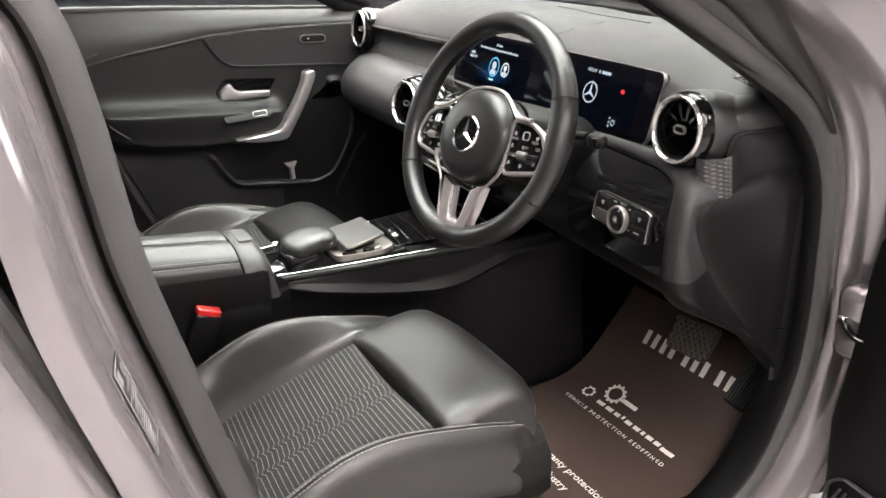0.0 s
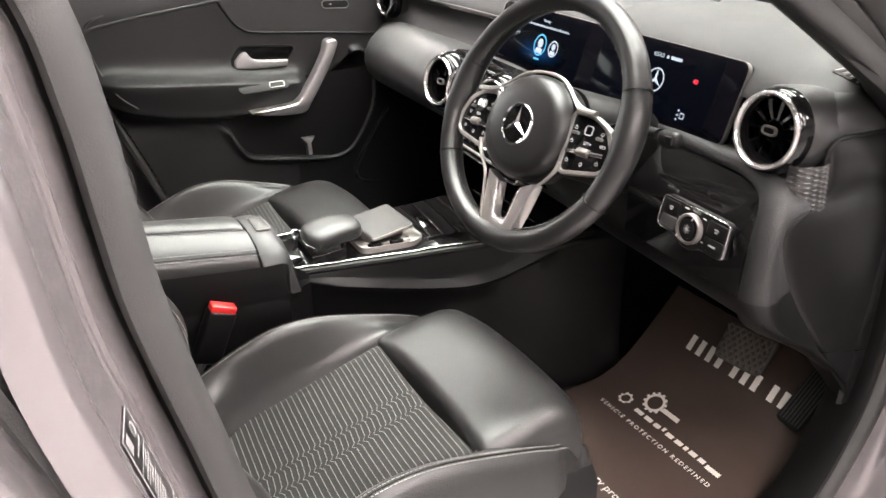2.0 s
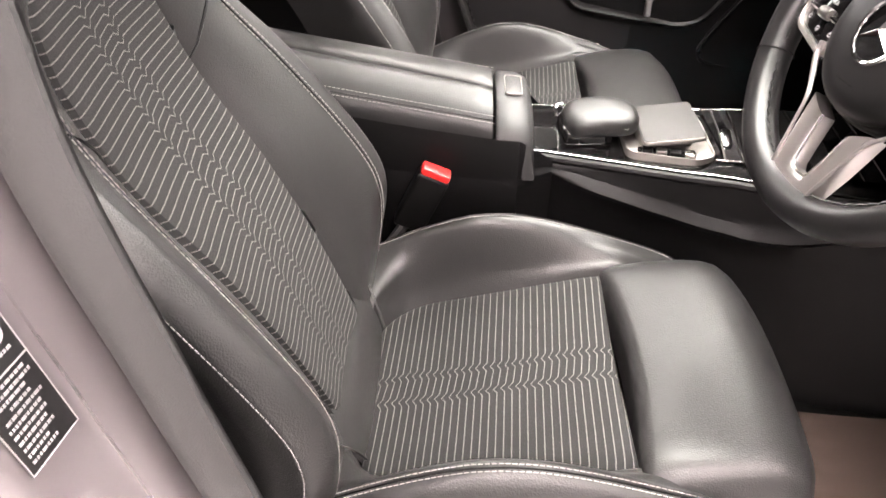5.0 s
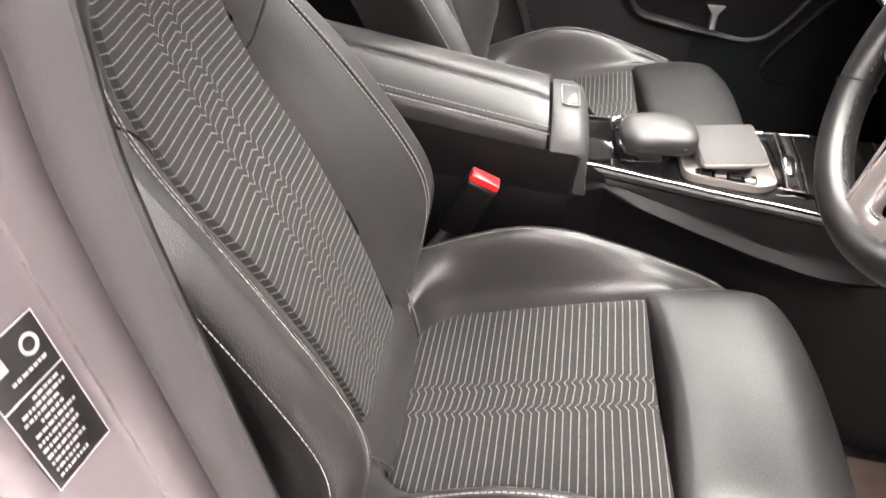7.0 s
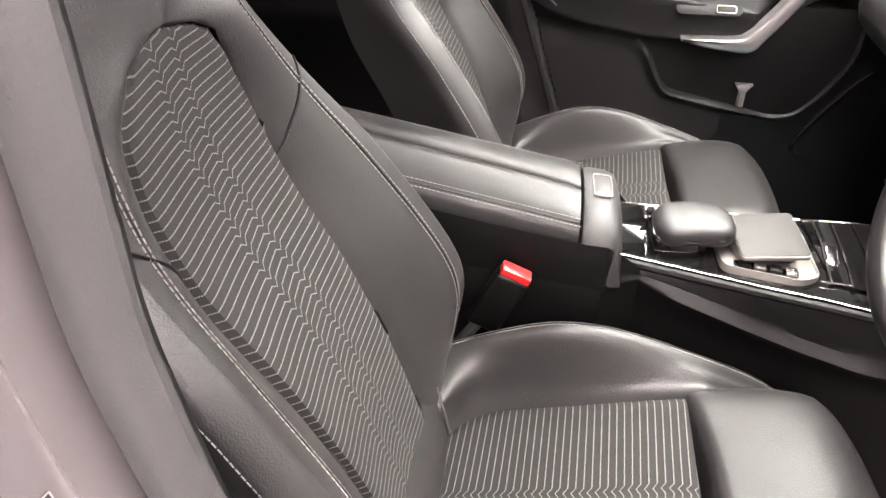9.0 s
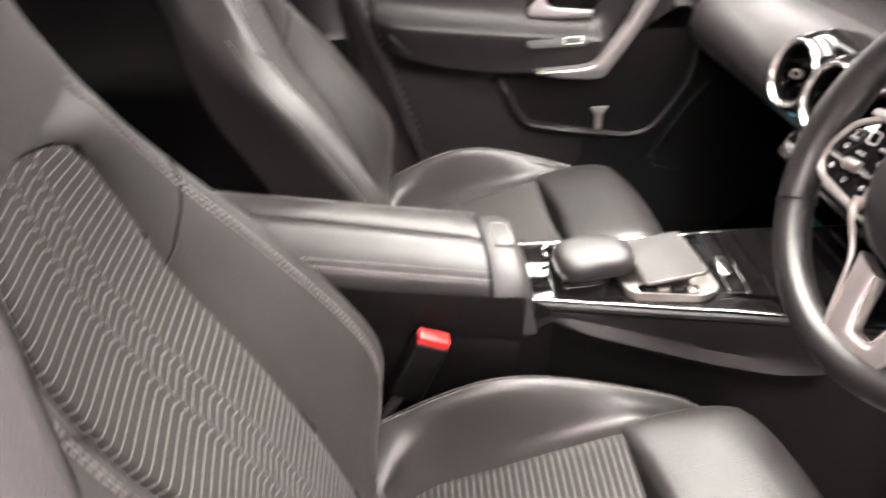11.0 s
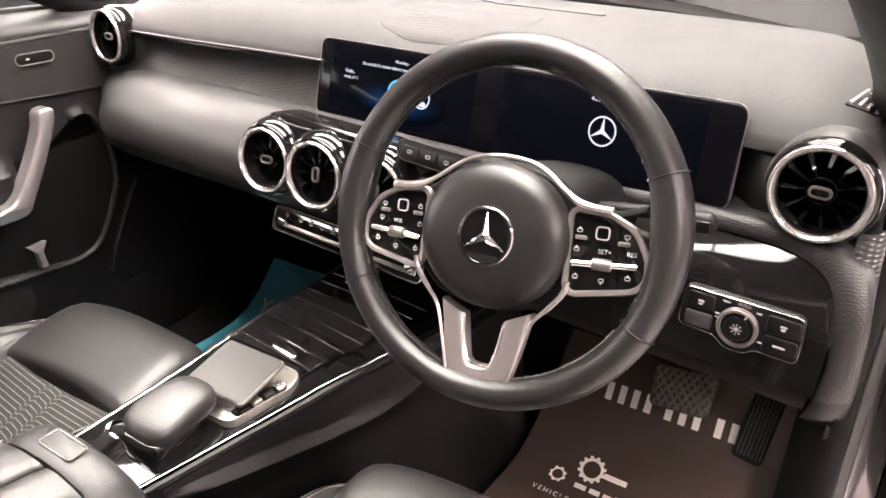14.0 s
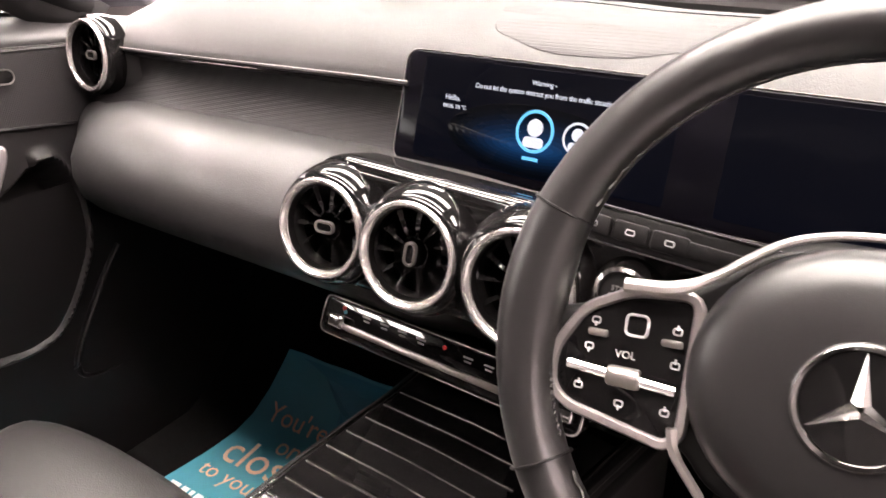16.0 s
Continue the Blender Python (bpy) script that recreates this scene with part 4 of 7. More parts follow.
def stalks():
    s = thing("column_stalk", "black selector stalk on the steering column", "control stalk", (0.47, 0.11, 0.9))
    bm = bmesh.new()
    tube(bm, smooth_path([(0.42, 0.13, 0.888), (0.47, 0.117, 0.902), (0.515, 0.113, 0.908)], 5), [0.009] * 5 + [0.0085] * 5 + [0.009], 12, flat=0.75)
    part("arm", bm, PLASTIC, s)
    bm = bmesh.new()
    box(bm, (0.034, 0.02, 0.021), pose(0.536, 0.110, 0.908, 0, -6, -4), 0.009, 4)
    tip = part("tip", bm, PLASTIC, s)
    bm = bmesh.new()
    box(bm, (0.013, 0.004, 0.011), pose(0.543, 0.099, 0.910, 0, -6, -4), 0.0018, 2)
    part("button", bm, SOFT, tip)
    for sx, nm in ((1, "shift_paddle"), (-1, "shift_paddle")):
        p = thing(nm, "dark shift paddle behind the steering wheel", "shift paddle", (0.368 + sx * 0.12, 0.05, 0.92), "shift paddles")
        bm = bmesh.new()
        tube(bm, smooth_path([(0.368 + sx * 0.08, 0.085, 0.905), (0.368 + sx * 0.105, 0.080, 0.914 if sx > 0 else 0.894), (0.368 + sx * (0.134 if sx > 0 else 0.120), 0.074, 0.930 if sx > 0 else 0.890)], 5), 0.009, 10, flat=0.35)
        part("blade", bm, PLASTIC, p)
    c = thing("key_bar", "slim black bar of keys under the display", "key bar", (0.246, 0.12, 0.911))
    B = SKEW @ facing((0.250, 0.140, 0.909), (0, -1, 0.40), spin=-2)
    bm = bmesh.new()
    prism(bm, rrect(0.150, 0.026, 0.0125, 6), -0.030, 0.0, B, 0.003)
    bar = part("housing", bm, PLASTIC, c)
    bm = bmesh.new()
    frame_prism(bm, rrect(0.150, 0.026, 0.0125, 6), 0.0010, -0.002, 0.0008, B)
    part("edge", bm, DASHPAD, bar)
    for k in range(3):
        bm = bmesh.new()
        prism(bm, rrect(0.0255, 0.0135, 0.003, 3), -0.001, 0.0016, B @ pose(-0.054 + 0.0272 * k, -0.001, 0), 0.0008)
        key = part("key", bm, PLASTIC, bar)
        bm = bmesh.new()
        frame_prism(bm, rrect(0.0066, 0.0040, 0.001, 2), 0.0007, 0, 0.0003, B @ pose(-0.054 + 0.0272 * k, -0.001, 0.0016))
        part("symbol", bm, ICON, bar)
    bm = bmesh.new()
    prism(bm, rrect(0.062, 0.010, 0.0048, 5), -0.001, 0.0012, B @ pose(0.036, -0.001, 0), 0.0008)
    part("blank", bm, PLASTIC, bar)


# ---- air vents ----
def air_vent(name, at, normal, R, knob_spin, fins=11, warp=SKEW, label="round turbine air vent with a bright metal ring"):
    v = thing(name, label, "air vent", tuple(warp @ Vector(at)), "air vents")
    M = warp @ Matrix.Translation(at) @ facing((0, 0, 0), normal)
    bm = bmesh.new()
    lathe(bm, [(R * 1.36, -0.024), (R * 1.33, -0.013), (R * 1.26, -0.003), (R * 1.17, 0.005), (R * 1.09, 0.0095), (R * 1.02, 0.0105)] if R < 0.043 else [(R * 1.16, -0.024), (R * 1.17, -0.006), (R * 1.13, 0.004), (R * 1.07, 0.009), (R * 1.02, 0.0105)], 48, M)
    part("surround", bm, PIANO, v)
    bm = bmesh.new()
    lathe(bm, [(R * 1.045, 0.006), (R * 1.045, 0.0115), (R * 1.015, 0.0146), (R * 0.965, 0.0146), (R * 0.905, 0.0120), (R * 0.89, 0.0085)], 56, M)
    part("ring", bm, BRIGHT, v, "bright metal ring")
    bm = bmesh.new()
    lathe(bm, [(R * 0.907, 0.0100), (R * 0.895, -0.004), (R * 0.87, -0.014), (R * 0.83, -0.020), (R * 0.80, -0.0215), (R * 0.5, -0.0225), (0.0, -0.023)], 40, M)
    part("housing", bm, VENT_SHADE, v)
    bm = bmesh.new()
    lathe(bm, [(R * 0.895, -0.006), (R * 0.88, 0.0), (R * 0.86, -0.002), (R * 0.845, -0.014)], 48, M)
    lathe(bm, [(R * 0.33, -0.012), (R * 0.31, -0.004), (R * 0.28, -0.004), (R * 0.22, -0.02)], 24, M)
    part("inner_ring", bm, PIANO, v)
    for k in range(fins):
        bm = bmesh.new()
        F = M @ Matrix.Rotation(2 * math.pi * (k + 0.5) / fins, 4, "Z")
        a, b = R * 0.27, R * 0.86
        rows = []
        for i in range(5):
            t = i / 4
            r = a + (b - a) * t
            sw = 0.0015 * math.sin(t * 2.2)
            rows.append([F @ Vector((r, sw - 0.0006 - 0.0017 * t, -0.004)), F @ Vector((r, sw + 0.0006 + 0.0017 * t, -0.002)), F @ Vector((r, sw + 0.0016, -0.024)), F @ Vector((r, sw + 0.0002, -0.024))])
        grid(bm, rows, close_v=True)
        part("blade", bm, BLADE, v)
    K = M @ Matrix.Rotation(radians(knob_spin), 4, "Z")
    bm = bmesh.new()
    prism(bm, rrect(R * 0.46, R * 0.24, R * 0.115, 6), -0.03, 0.0045, K, 0.0012)
    kn = part("tab", bm, PIANO, v)
    bm = bmesh.new()
    frame_prism(bm, rrect(R * 0.48, R * 0.26, R * 0.125, 6), R * 0.05, 0.002, 0.006, K)
    part("tab_rim", bm, SATIN, kn, "silver rim")
    return v


def centre_stack():
    c = thing("centre_vent_panel", "glossy black panel that holds the round vents", "dash panel", (0.1, 0.12, 0.85))
    bm = bmesh.new()
    # stadium-shaped panel, domed round each vent
    poly = []
    for k in range(17):
        a = radians(90 + 180 * k / 16)
        poly.append((-0.05 + 0.060 * math.cos(a), 0.060 * math.sin(a)))
    for k in range(17):
        a = radians(-90 + 180 * k / 16)
        poly.append((0.27 + 0.050 * math.cos(a), 0.004 + 0.050 * math.sin(a)))
    M = facing((0, 0.137, 0.853), (0, -1, 0.22))
    rings = [(poly, -0.05), (poly, -0.016)] + [(shrink(poly, 0.015 * (1 - math.cos(a))), -0.016 + 0.016 * math.sin(a)) for a in (0.35, 0.7, 1.05, 1.35, 1.57)]
    vs = grid(bm, [[M @ Vector((x, y, z)) for x, y in pl] for pl, z in rings], close_v=True)
    bm.faces.new(vs[-1])
    part("panel", bm, PIANO, c, warp=SKEW)
    air_vent("air_vent", (-0.050, 0.122, 0.8535), (0.15, -1, 0.22), 0.0425, 0)
    air_vent("air_vent", (0.047, 0.122, 0.8535), (0.15, -1, 0.22), 0.0425, 85)
    air_vent("air_vent", (0.150, 0.122, 0.8555), (0.15, -1, 0.22), 0.0425, 80)
    air_vent("air_vent", (-0.612, 0.246, 0.931), (0.02, -1, 0.12), 0.047, 0, label="round air vent with bright ring at the dashboard's end")
    air_vent("air_vent", (0.625, 0.226, 0.931), (-0.02, -1, 0.16), 0.0435, 0, label="round air vent with bright ring at the dashboard's end")
    # start button
    s = thing("start_button", "round chrome-ringed engine start button", "button", (0.22, 0.13, 0.866))
    B = SKEW @ facing((0.2265, 0.126, 0.868), (0, -1, 0.25))
    bm = bmesh.new()
    lathe(bm, [(0.021, -0.005), (0.021, 0.003), (0.018, 0.005), (0.0165, 0.003)], 32, B)
    part("ring", bm, CHROME, s)
    bm = bmesh.new()
    lathe(bm, [(0.034, -0.034), (0.027, -0.016), (0.023, -0.004), (0.0208, 0.001)], 32, B)
    part("collar", bm, PIANO, s)
    bm = bmesh.new()
    lathe(bm, [(0.0165, 0.002), (0.012, 0.0035), (0.0, 0.004)], 28, B)
    part("cap", bm, PLASTIC, s)
    for i, w in enumerate(("START", "ENGINE", "STOP")):
        words("print", w, 0.0052, B @ pose(0, 0.0055 - 0.0055 * i, 0.0045), ICON, s)
    # climate strip
    k = thing("climate_panel", "slim black climate control strip edged in chrome", "control panel", (0.05, 0.16, 0.74))
    C = SKEW @ facing((0.055, 0.150, 0.742), (0, -1, 0.55))
    bm = bmesh.new()
    prism(bm, rrect(0.285, 0.036, 0.008, 4), -0.02, 0.004, C, 0.002)
    body = part("body", bm, PIANO, k)
    bm = bmesh.new()
    frame_prism(bm, rrect(0.288, 0.039, 0.009, 4), 0.0022, 0.002, 0.0055, C)
    part("edge", bm, CHROME, k)
    bm = bmesh.new()
    box(bm, (0.235, 0.006, 0.005), C @ pose(0.006, -0.007, 0.005), 0.002, 2)
    part("switch_bar", bm, SATIN, k)
    for x in (-0.121, 0.126):
        bm = bmesh.new()
        box(bm, (0.020, 0.012, 0.008), C @ pose(x, -0.004, 0.007), 0.0025, 3)
        part("rocker", bm, CHROME, k)
    for i, x in enumerate((-0.088, -0.066, -0.044, -0.022, 0.03, 0.052, 0.074, 0.096)):
        bars("symbol", [(-0.005, 0.005, 0.002), (-0.003, 0.004, -0.0015)], 0.0014, C @ pose(x, 0.007, 0.0045), ICON, k)
    for x, m in ((-0.118, RED), (-0.116, TEAL), (0.004, RED)):
        bm = bmesh.new()
        lathe(bm, [(0.0022, 0.004), (0.0018, 0.0048), (0, 0.005)], 10, C @ pose(x, 0.010 if m != TEAL else 0.007, 0))
        part("dot", bm, m, k)
    # small trim bracket above the strip and the storage recess below
    r = thing("storage_recess", "dark open storage recess under the climate strip", "storage recess", (0.05, 0.2, 0.66))
    bm = bmesh.new()
    rows = []
    for x in (-0.11, -0.095, 0.0, 0.1, 0.195, 0.21):
        rows.append([(x, 0.165, 0.722), (x, 0.24, 0.712), (x, 0.30, 0.69), (x, 0.315, 0.65), (x, 0.30, 0.612)])
    grid(bm, rows)
    part("back", bm, PIANO, r, warp=SKEW)
    for x in (-0.112, 0.212):
        bm = bmesh.new()
        grid(bm, [[(x, 0.165, 0.73), (x, 0.33, 0.72)], [(x, 0.27, 0.68), (x, 0.34, 0.66)], [(x, 0.31, 0.61), (x, 0.35, 0.60)]])
        part("cheek", bm, PIANO, r, warp=SKEW)
    bm = bmesh.new()
    box(bm, (0.05, 0.01, 0.012), SKEW @ pose(-0.06, 0.165, 0.715, 25), 0.003)
    part("catch", bm, SATIN, r)


def display():
    d = thing("display_unit", "wide glass display panel switched on in the dark", "display", (0.24, 0.25, 0.93))
    n = Vector((0, -0.945, 0.33))
    M = SKEW @ facing((0.240, 0.256, 0.9335), n)
    bm = bmesh.new()
    prism(bm, rrect(0.604, 0.1085, 0.013, 6), -0.016, 0.002, M, 0.002)
    part("casing", bm, SCREEN_EDGE, d)
    bm = bmesh.new()
    frame_prism(bm, rrect(0.606, 0.1105, 0.0140, 6), 0.0011, -0.006, 0.0015, M)
    part("rim", bm, SATIN, d, "thin silver rim")
    for x0, nm in ((-0.152, "centre_screen"), (0.140, "driver_screen")):
        bm = bmesh.new()
        prism(bm, rrect(0.252, 0.094, 0.002, 2), 0.0005, 0.0024, M @ pose(x0, 0.002, 0), 0.0002)
        part(nm, bm, SCREEN, d)
    Z = 0.0027
    # a soft blue light low on the left screen: nested ovals, faint to bright
    for i in range(9):
        k = 1 - i / 9
        w, h, g = 0.030 + 0.150 * k, 0.006 + 0.056 * k ** 1.3, 0.004 + 0.26 * (i / 8) ** 2
        bm = bmesh.new()
        prism(bm, [(w / 2 * math.cos(a), h / 2 * math.sin(a)) for a in [k * 2 * math.pi / 32 for k in range(32)]], 0, 0.0002, M @ pose(-0.150, -0.013 - 0.0007 * i, Z + 0.00008 * i), 0.0001)
        part("blue_light", bm, glow("screen_blue_light", (0.01, 0.16, 0.5), g, 0.03), d)
    words("print", "Warning -", 0.0060, M @ pose(-0.147, 0.037, Z), PALE, d)
    words("print", "Do not let the system distract you from the traffic situation.", 0.0063, M @ pose(-0.147, 0.028, Z), PALE, d, spacing=0.93)
    words("print", "Hello.", 0.0072, M @ pose(-0.240, 0.014, Z), PALE, d)
    words("print", "04:26, 24 °C", 0.0052, M @ pose(-0.2365, 0.006, Z), PALE, d)
    for x, r, m in ((-0.148, 0.0185, CYAN), (-0.107, 0.0135, PALE)):
        bm = bmesh.new()
        lathe(bm, [(r * 0.86, 0), (r * 0.88, 0.0003), (r, 0.0003), (r * 1.02, 0)], 36, M @ pose(x, -0.004, Z + 0.001))
        part("icon_ring", bm, m, d)
        bm = bmesh.new()
        lathe(bm, [(r * 0.42, 0), (r * 0.40, 0.0003), (0, 0.0003)], 24, M @ pose(x, -0.001, Z + 0.001))
        prism(bm, rrect(r * 1.1, r * 0.5, r * 0.22, 4), 0, 0.0003, M @ pose(x, -0.004 - r * 0.52, Z + 0.001), 0.0001)
        part("icon_shape", bm, PALE, d)
    bars("print", [(-0.008, 0.008, -0.028)], 0.003, M @ pose(-0.148, 0, Z + 0.001), CYAN, d)
    # the driver's screen: ring with a three-armed shape, number, warning light, selector letters
    bm = bmesh.new()
    S = M @ pose(0.152, 0.001, Z)
    lathe(bm, [(0.0150, 0), (0.0152, 0.0003), (0.0168, 0.0003), (0.017, 0)], 40, S)
    for a in (90, 210, 330):
        R = S @ Matrix.Rotation(radians(a), 4, "Z")
        prism(bm, [(0, -0.0026), (0.015, -0.0003), (0.015, 0.0003), (0, 0.0026)], 0, 0.0003, R, 0.0001)
    part("emblem", bm, PALE, d)
    words("print", "4254.0", 0.008, M @ pose(0.143, 0.035, Z), PALE, d)
    bars("print", [(0.160, 0.164, 0.035), (0.168, 0.190, 0.035)], 0.0045, M @ pose(0, 0, Z), PALE, d)
    bm = bmesh.new()
    prism(bm, rrect(0.008, 0.006, 0.002, 3), 0, 0.0003, M @ pose(0.227, 0.014, Z), 0.0001)
    part("warning_light", bm, RED_GLOW, d)
    bm = bmesh.new()
    frame_prism(bm, rrect(0.008, 0.008, 0.001, 2), 0.0012, 0, 0.0003, M @ pose(0.224, -0.034, Z))
    part("selector_box", bm, PALE, d)
    bars("print", [(0.2145, 0.2165, -0.028), (0.2145, 0.2165, -0.034), (0.2145, 0.2165, -0.040)], 0.003, M @ pose(0, 0, Z), PALE, d)


def light_switches():
    s = thing("light_switch_panel", "black light switch panel with chrome outline and rotary knob", "switch panel", (0.586, 0.12, 0.805))
    n = Vector((0, -1, 0.20))
    M = SKEW @ facing((0.588, 0.1625, 0.8065), n)
    poly = rounded([(-0.058, 0.026), (0.055, 0.026), (0.056, -0.020), (0.016, -0.020), (0.008, -0.027), (-0.012, -0.027), (-0.022, -0.018), (-0.060, -0.016)], 0.008, 5)
    bm = bmesh.new()
    prism(bm, poly, -0.012, 0.004, M, 0.002)
    part("body", bm, PLASTIC, s)
    bm = bmesh.new()
    frame_prism(bm, poly, 0.0014, 0.0, 0.0052, M)
    part("outline", bm, CHROME, s)
    K = M @ pose(-0.002, -0.001, 0)
    bm = bmesh.new()
    lathe(bm, [(0.0195, 0.003), (0.0195, 0.010), (0.0185, 0.0125), (0.0165, 0.0125), (0.0155, 0.009)], 40, K)
    part("knob_ring", bm, SATIN, s, "satin silver knob ring")
    bm = bmesh.new()
    lathe(bm, [(0.0155, 0.009), (0.0125, 0.0095), (0.0115, 0.0115), (0.0, 0.0123)], 28, K)
    part("knob_cap", bm, PLASTIC, s)
    bm = bmesh.new()
    for k in range(8):
        box(bm, (0.0030, 0.0007, 0.0003), K @ Matrix.Rotation(k * math.pi / 4, 4, "Z") @ pose(0.0042, 0, 0.0127), 0)
    lathe(bm, [(0.0022, 0.0125), (0.0018, 0.0129), (0, 0.0129)], 12, K)
    box(bm, (0.0016, 0.006, 0.0004), K @ Matrix.Rotation(radians(-25), 4, "Z") @ pose(0, 0.0175, 0.0149), 0)
    part("knob_mark", bm, ICON, s)
    for x, y, w, h in ((-0.040, 0.013, 0.027, 0.018), (-0.040, -0.006, 0.027, 0.016), (0.038, 0.012, 0.031, 0.018), (0.038, -0.008, 0.031, 0.017)):
        bm = bmesh.new()
        prism(bm, rrect(w, h, 0.003, 3), 0.003, 0.0062, M @ pose(x, y, 0), 0.0012)
        part("key", bm, RUBBER if (x < 0 and y < 0) else PLASTIC, s)
    words("print", "AUTO", 0.0045, M @ pose(0.0, 0.0215, 0.0043), ICON, s)
    for sp in ((-0.043, -0.037, 0.014), (-0.042, -0.038, 0.011), (0.035, 0.041, 0.013), (0.036, 0.040, 0.010), (0.032, 0.043, -0.008)):
        bars("symbol", [sp], 0.002, M @ pose(0, 0, 0.0063), ICON, s)
    for sp in ((-0.020, -0.013, 0.0205), (0.012, 0.017, 0.018), (-0.025, -0.021, 0.006), (-0.025, -0.021, 0.002), (0.018, 0.022, -0.010)):
        bars("symbol", [sp], 0.0018, M @ pose(0, 0, 0.0042), ICON, s)


dashboard()
stalks()
centre_stack()
display()
light_switches()


# ---- steering wheel ----
def steering_wheel():
    w = thing("steering_wheel", "black leather steering wheel with silver spokes and round hub", "steering wheel", (0.3685, 0.027, 0.903))
    yw, rk = radians(4.7), radians(25)
    Y = Vector((-math.sin(yw), math.cos(yw), 0))
    U = Y * math.sin(rk) + Vector((0, 0, math.cos(rk)))
    N = -Y * math.cos(rk) + Vector((0, 0, math.sin(rk)))
    M = facing((0.3685, 0.027, 0.903), N, U, 3.0)
    R, r = 0.1655, 0.0165
    bm = bmesh.new()
    rows = []
    for i in range(96):
        a = 2 * math.pi * i / 96
        side = math.exp(-((math.sin(a) - 0.12) / 0.28) ** 2)
        ra, rb = r * (0.96 + 0.08 * side), r * (1.10 + 0.06 * side)
        inner = 0.0035 * side
        row = []
        for k in range(16):
            b = 2 * math.pi * k / 16
            rad = R + ra * math.cos(b) - (inner if math.cos(b) < 0 else 0)
            row.append(M @ Vector((rad * math.cos(a), rad * math.sin(a), rb * math.sin(b))))
        rows.append(row)
    grid(bm, rows, close_u=True, close_v=True)
    rim = part("rim", bm, RIM_LEATHER, w)
    for deg in (22, 158, 208, -28):
        a = radians(deg)
        bm = bmesh.new()
        tube(bm, [M @ Vector(((R + 1.06 * r * math.cos(b)) * math.cos(a), (R + 1.06 * r * math.cos(b)) * math.sin(a), r * 1.15 * math.sin(b))) for b in [k * 2 * math.pi / 24 for k in range(24)]], 0.0009, 5, closed=True)
        part("rim_seam", bm, PLASTIC, rim)
    for a0, a1 in ((26, 154), (212, 328), (-24, 18), (162, 204)):
        path = []
        for k in range(60):
            a = radians(a0 + (a1 - a0) * k / 59)
            path.append(M @ Vector(((R - r * 1.0) * math.cos(a), (R - r * 1.0) * math.sin(a), 0.004 + 0.003 * (k % 2))))
        bm = bmesh.new()
        tube(bm, path, 0.0008, 4)
        part("rim_stitching", bm, RUBBER, rim)
    # hub cover
    bm = bmesh.new()
    rows = []
    prof = [(0.0, 0.0275), (0.25, 0.0272), (0.5, 0.0262), (0.72, 0.0240), (0.86, 0.0205), (0.95, 0.0145), (0.99, 0.006), (1.0, -0.006), (0.98, -0.03)]
    for i in range(48):
        a = 2 * math.pi * i / 48
        ca, sa = math.cos(a), math.sin(a)
        rows.append([M @ Vector((0.0775 * ca * f, -0.011 + 0.0715 * sa * f, z)) for f, z in prof])
    grid(bm, rows, close_u=True)
    hub = part("hub_cover", bm, RIM_LEATHER, w)
    S = M @ pose(0, -0.012, 0.0270)
    bm = bmesh.new()
    lathe(bm, [(0.0245, -0.001), (0.0255, 0.0015), (0.0275, 0.002), (0.029, 0.0005), (0.0292, -0.002)], 48, S)
    em = part("emblem_ring", bm, CHROME, hub, "chrome ring")
    bm = bmesh.new()
    lathe(bm, [(0.0248, 0.0002), (0.012, 0.0006), (0, 0.0006)], 32, S)
    part("emblem_disc", bm, PIANO, hub)
    for a in (90, 210, 330):
        bm = bmesh.new()
        Rm = S @ Matrix.Rotation(radians(a), 4, "Z")
        tip, lo, hi, c = [Rm @ Vector(v) for v in ((0.0245, 0, 0.0008), (0.0, -0.0042, 0.0008), (0.0, 0.0042, 0.0008), (0.0015, 0, 0.0040))]
        v = [bm.verts.new(q) for q in (tip, lo, c, hi)]
        bm.faces.new((v[0], v[1], v[2]))
        bm.faces.new((v[0], v[2], v[3]))
        part("emblem_arm", bm, CHROME, hub)
    words("print", "AIRBAG", 0.0068, M @ pose(-0.002, -0.056, 0.0243, -8), PLASTIC, hub)
    for x in (-0.048, 0.041):
        bars("mark", [(x, x + 0.007, 0.004)], 0.0012, M @ pose(0, 0, 0.0242), RUBBER, hub)
    # carrier behind the hub
    bm = bmesh.new()
    poly = rounded([(-0.152, 0.008), (-0.08, 0.026), (-0.04, 0.055), (0.04, 0.055), (0.08, 0.026), (0.152, 0.008), (0.152, -0.034), (0.074, -0.054), (0.060, -0.072), (0.020, -0.084), (-0.020, -0.084), (-0.060, -0.072), (-0.074, -0.054), (-0.152, -0.034)], 0.012, 4)
    prism(bm, poly, -0.016, 0.001, M, 0.004)
    part("carrier", bm, PLASTIC, w)
    # control pods
    for sx in (-1, 1):
        po = [(0.075, 0.036), (0.108, 0.034), (0.132, 0.022), (0.146, -0.003), (0.145, -0.021), (0.136, -0.029), (0.083, -0.039), (0.077, -0.034)]
        po = rounded([(sx * x, y) for x, y in po], 0.008, 4)
        P = M @ pose(0, -0.013, 0.006, 0, -sx * -3)
        bm = bmesh.new()
        prism(bm, po, -0.014, 0.003, P, 0.002)
        pod = part("control_pod", bm, PIANO, w, "glossy black control pad with pale symbols")
        bm = bmesh.new()
        frame_prism(bm, shrink(po, -0.0046), 0.0058, -0.006, 0.0056, P)
        part("pod_rim", bm, SPOKE, pod, "satin silver rim")
        Z = 0.0034
        bm = bmesh.new()
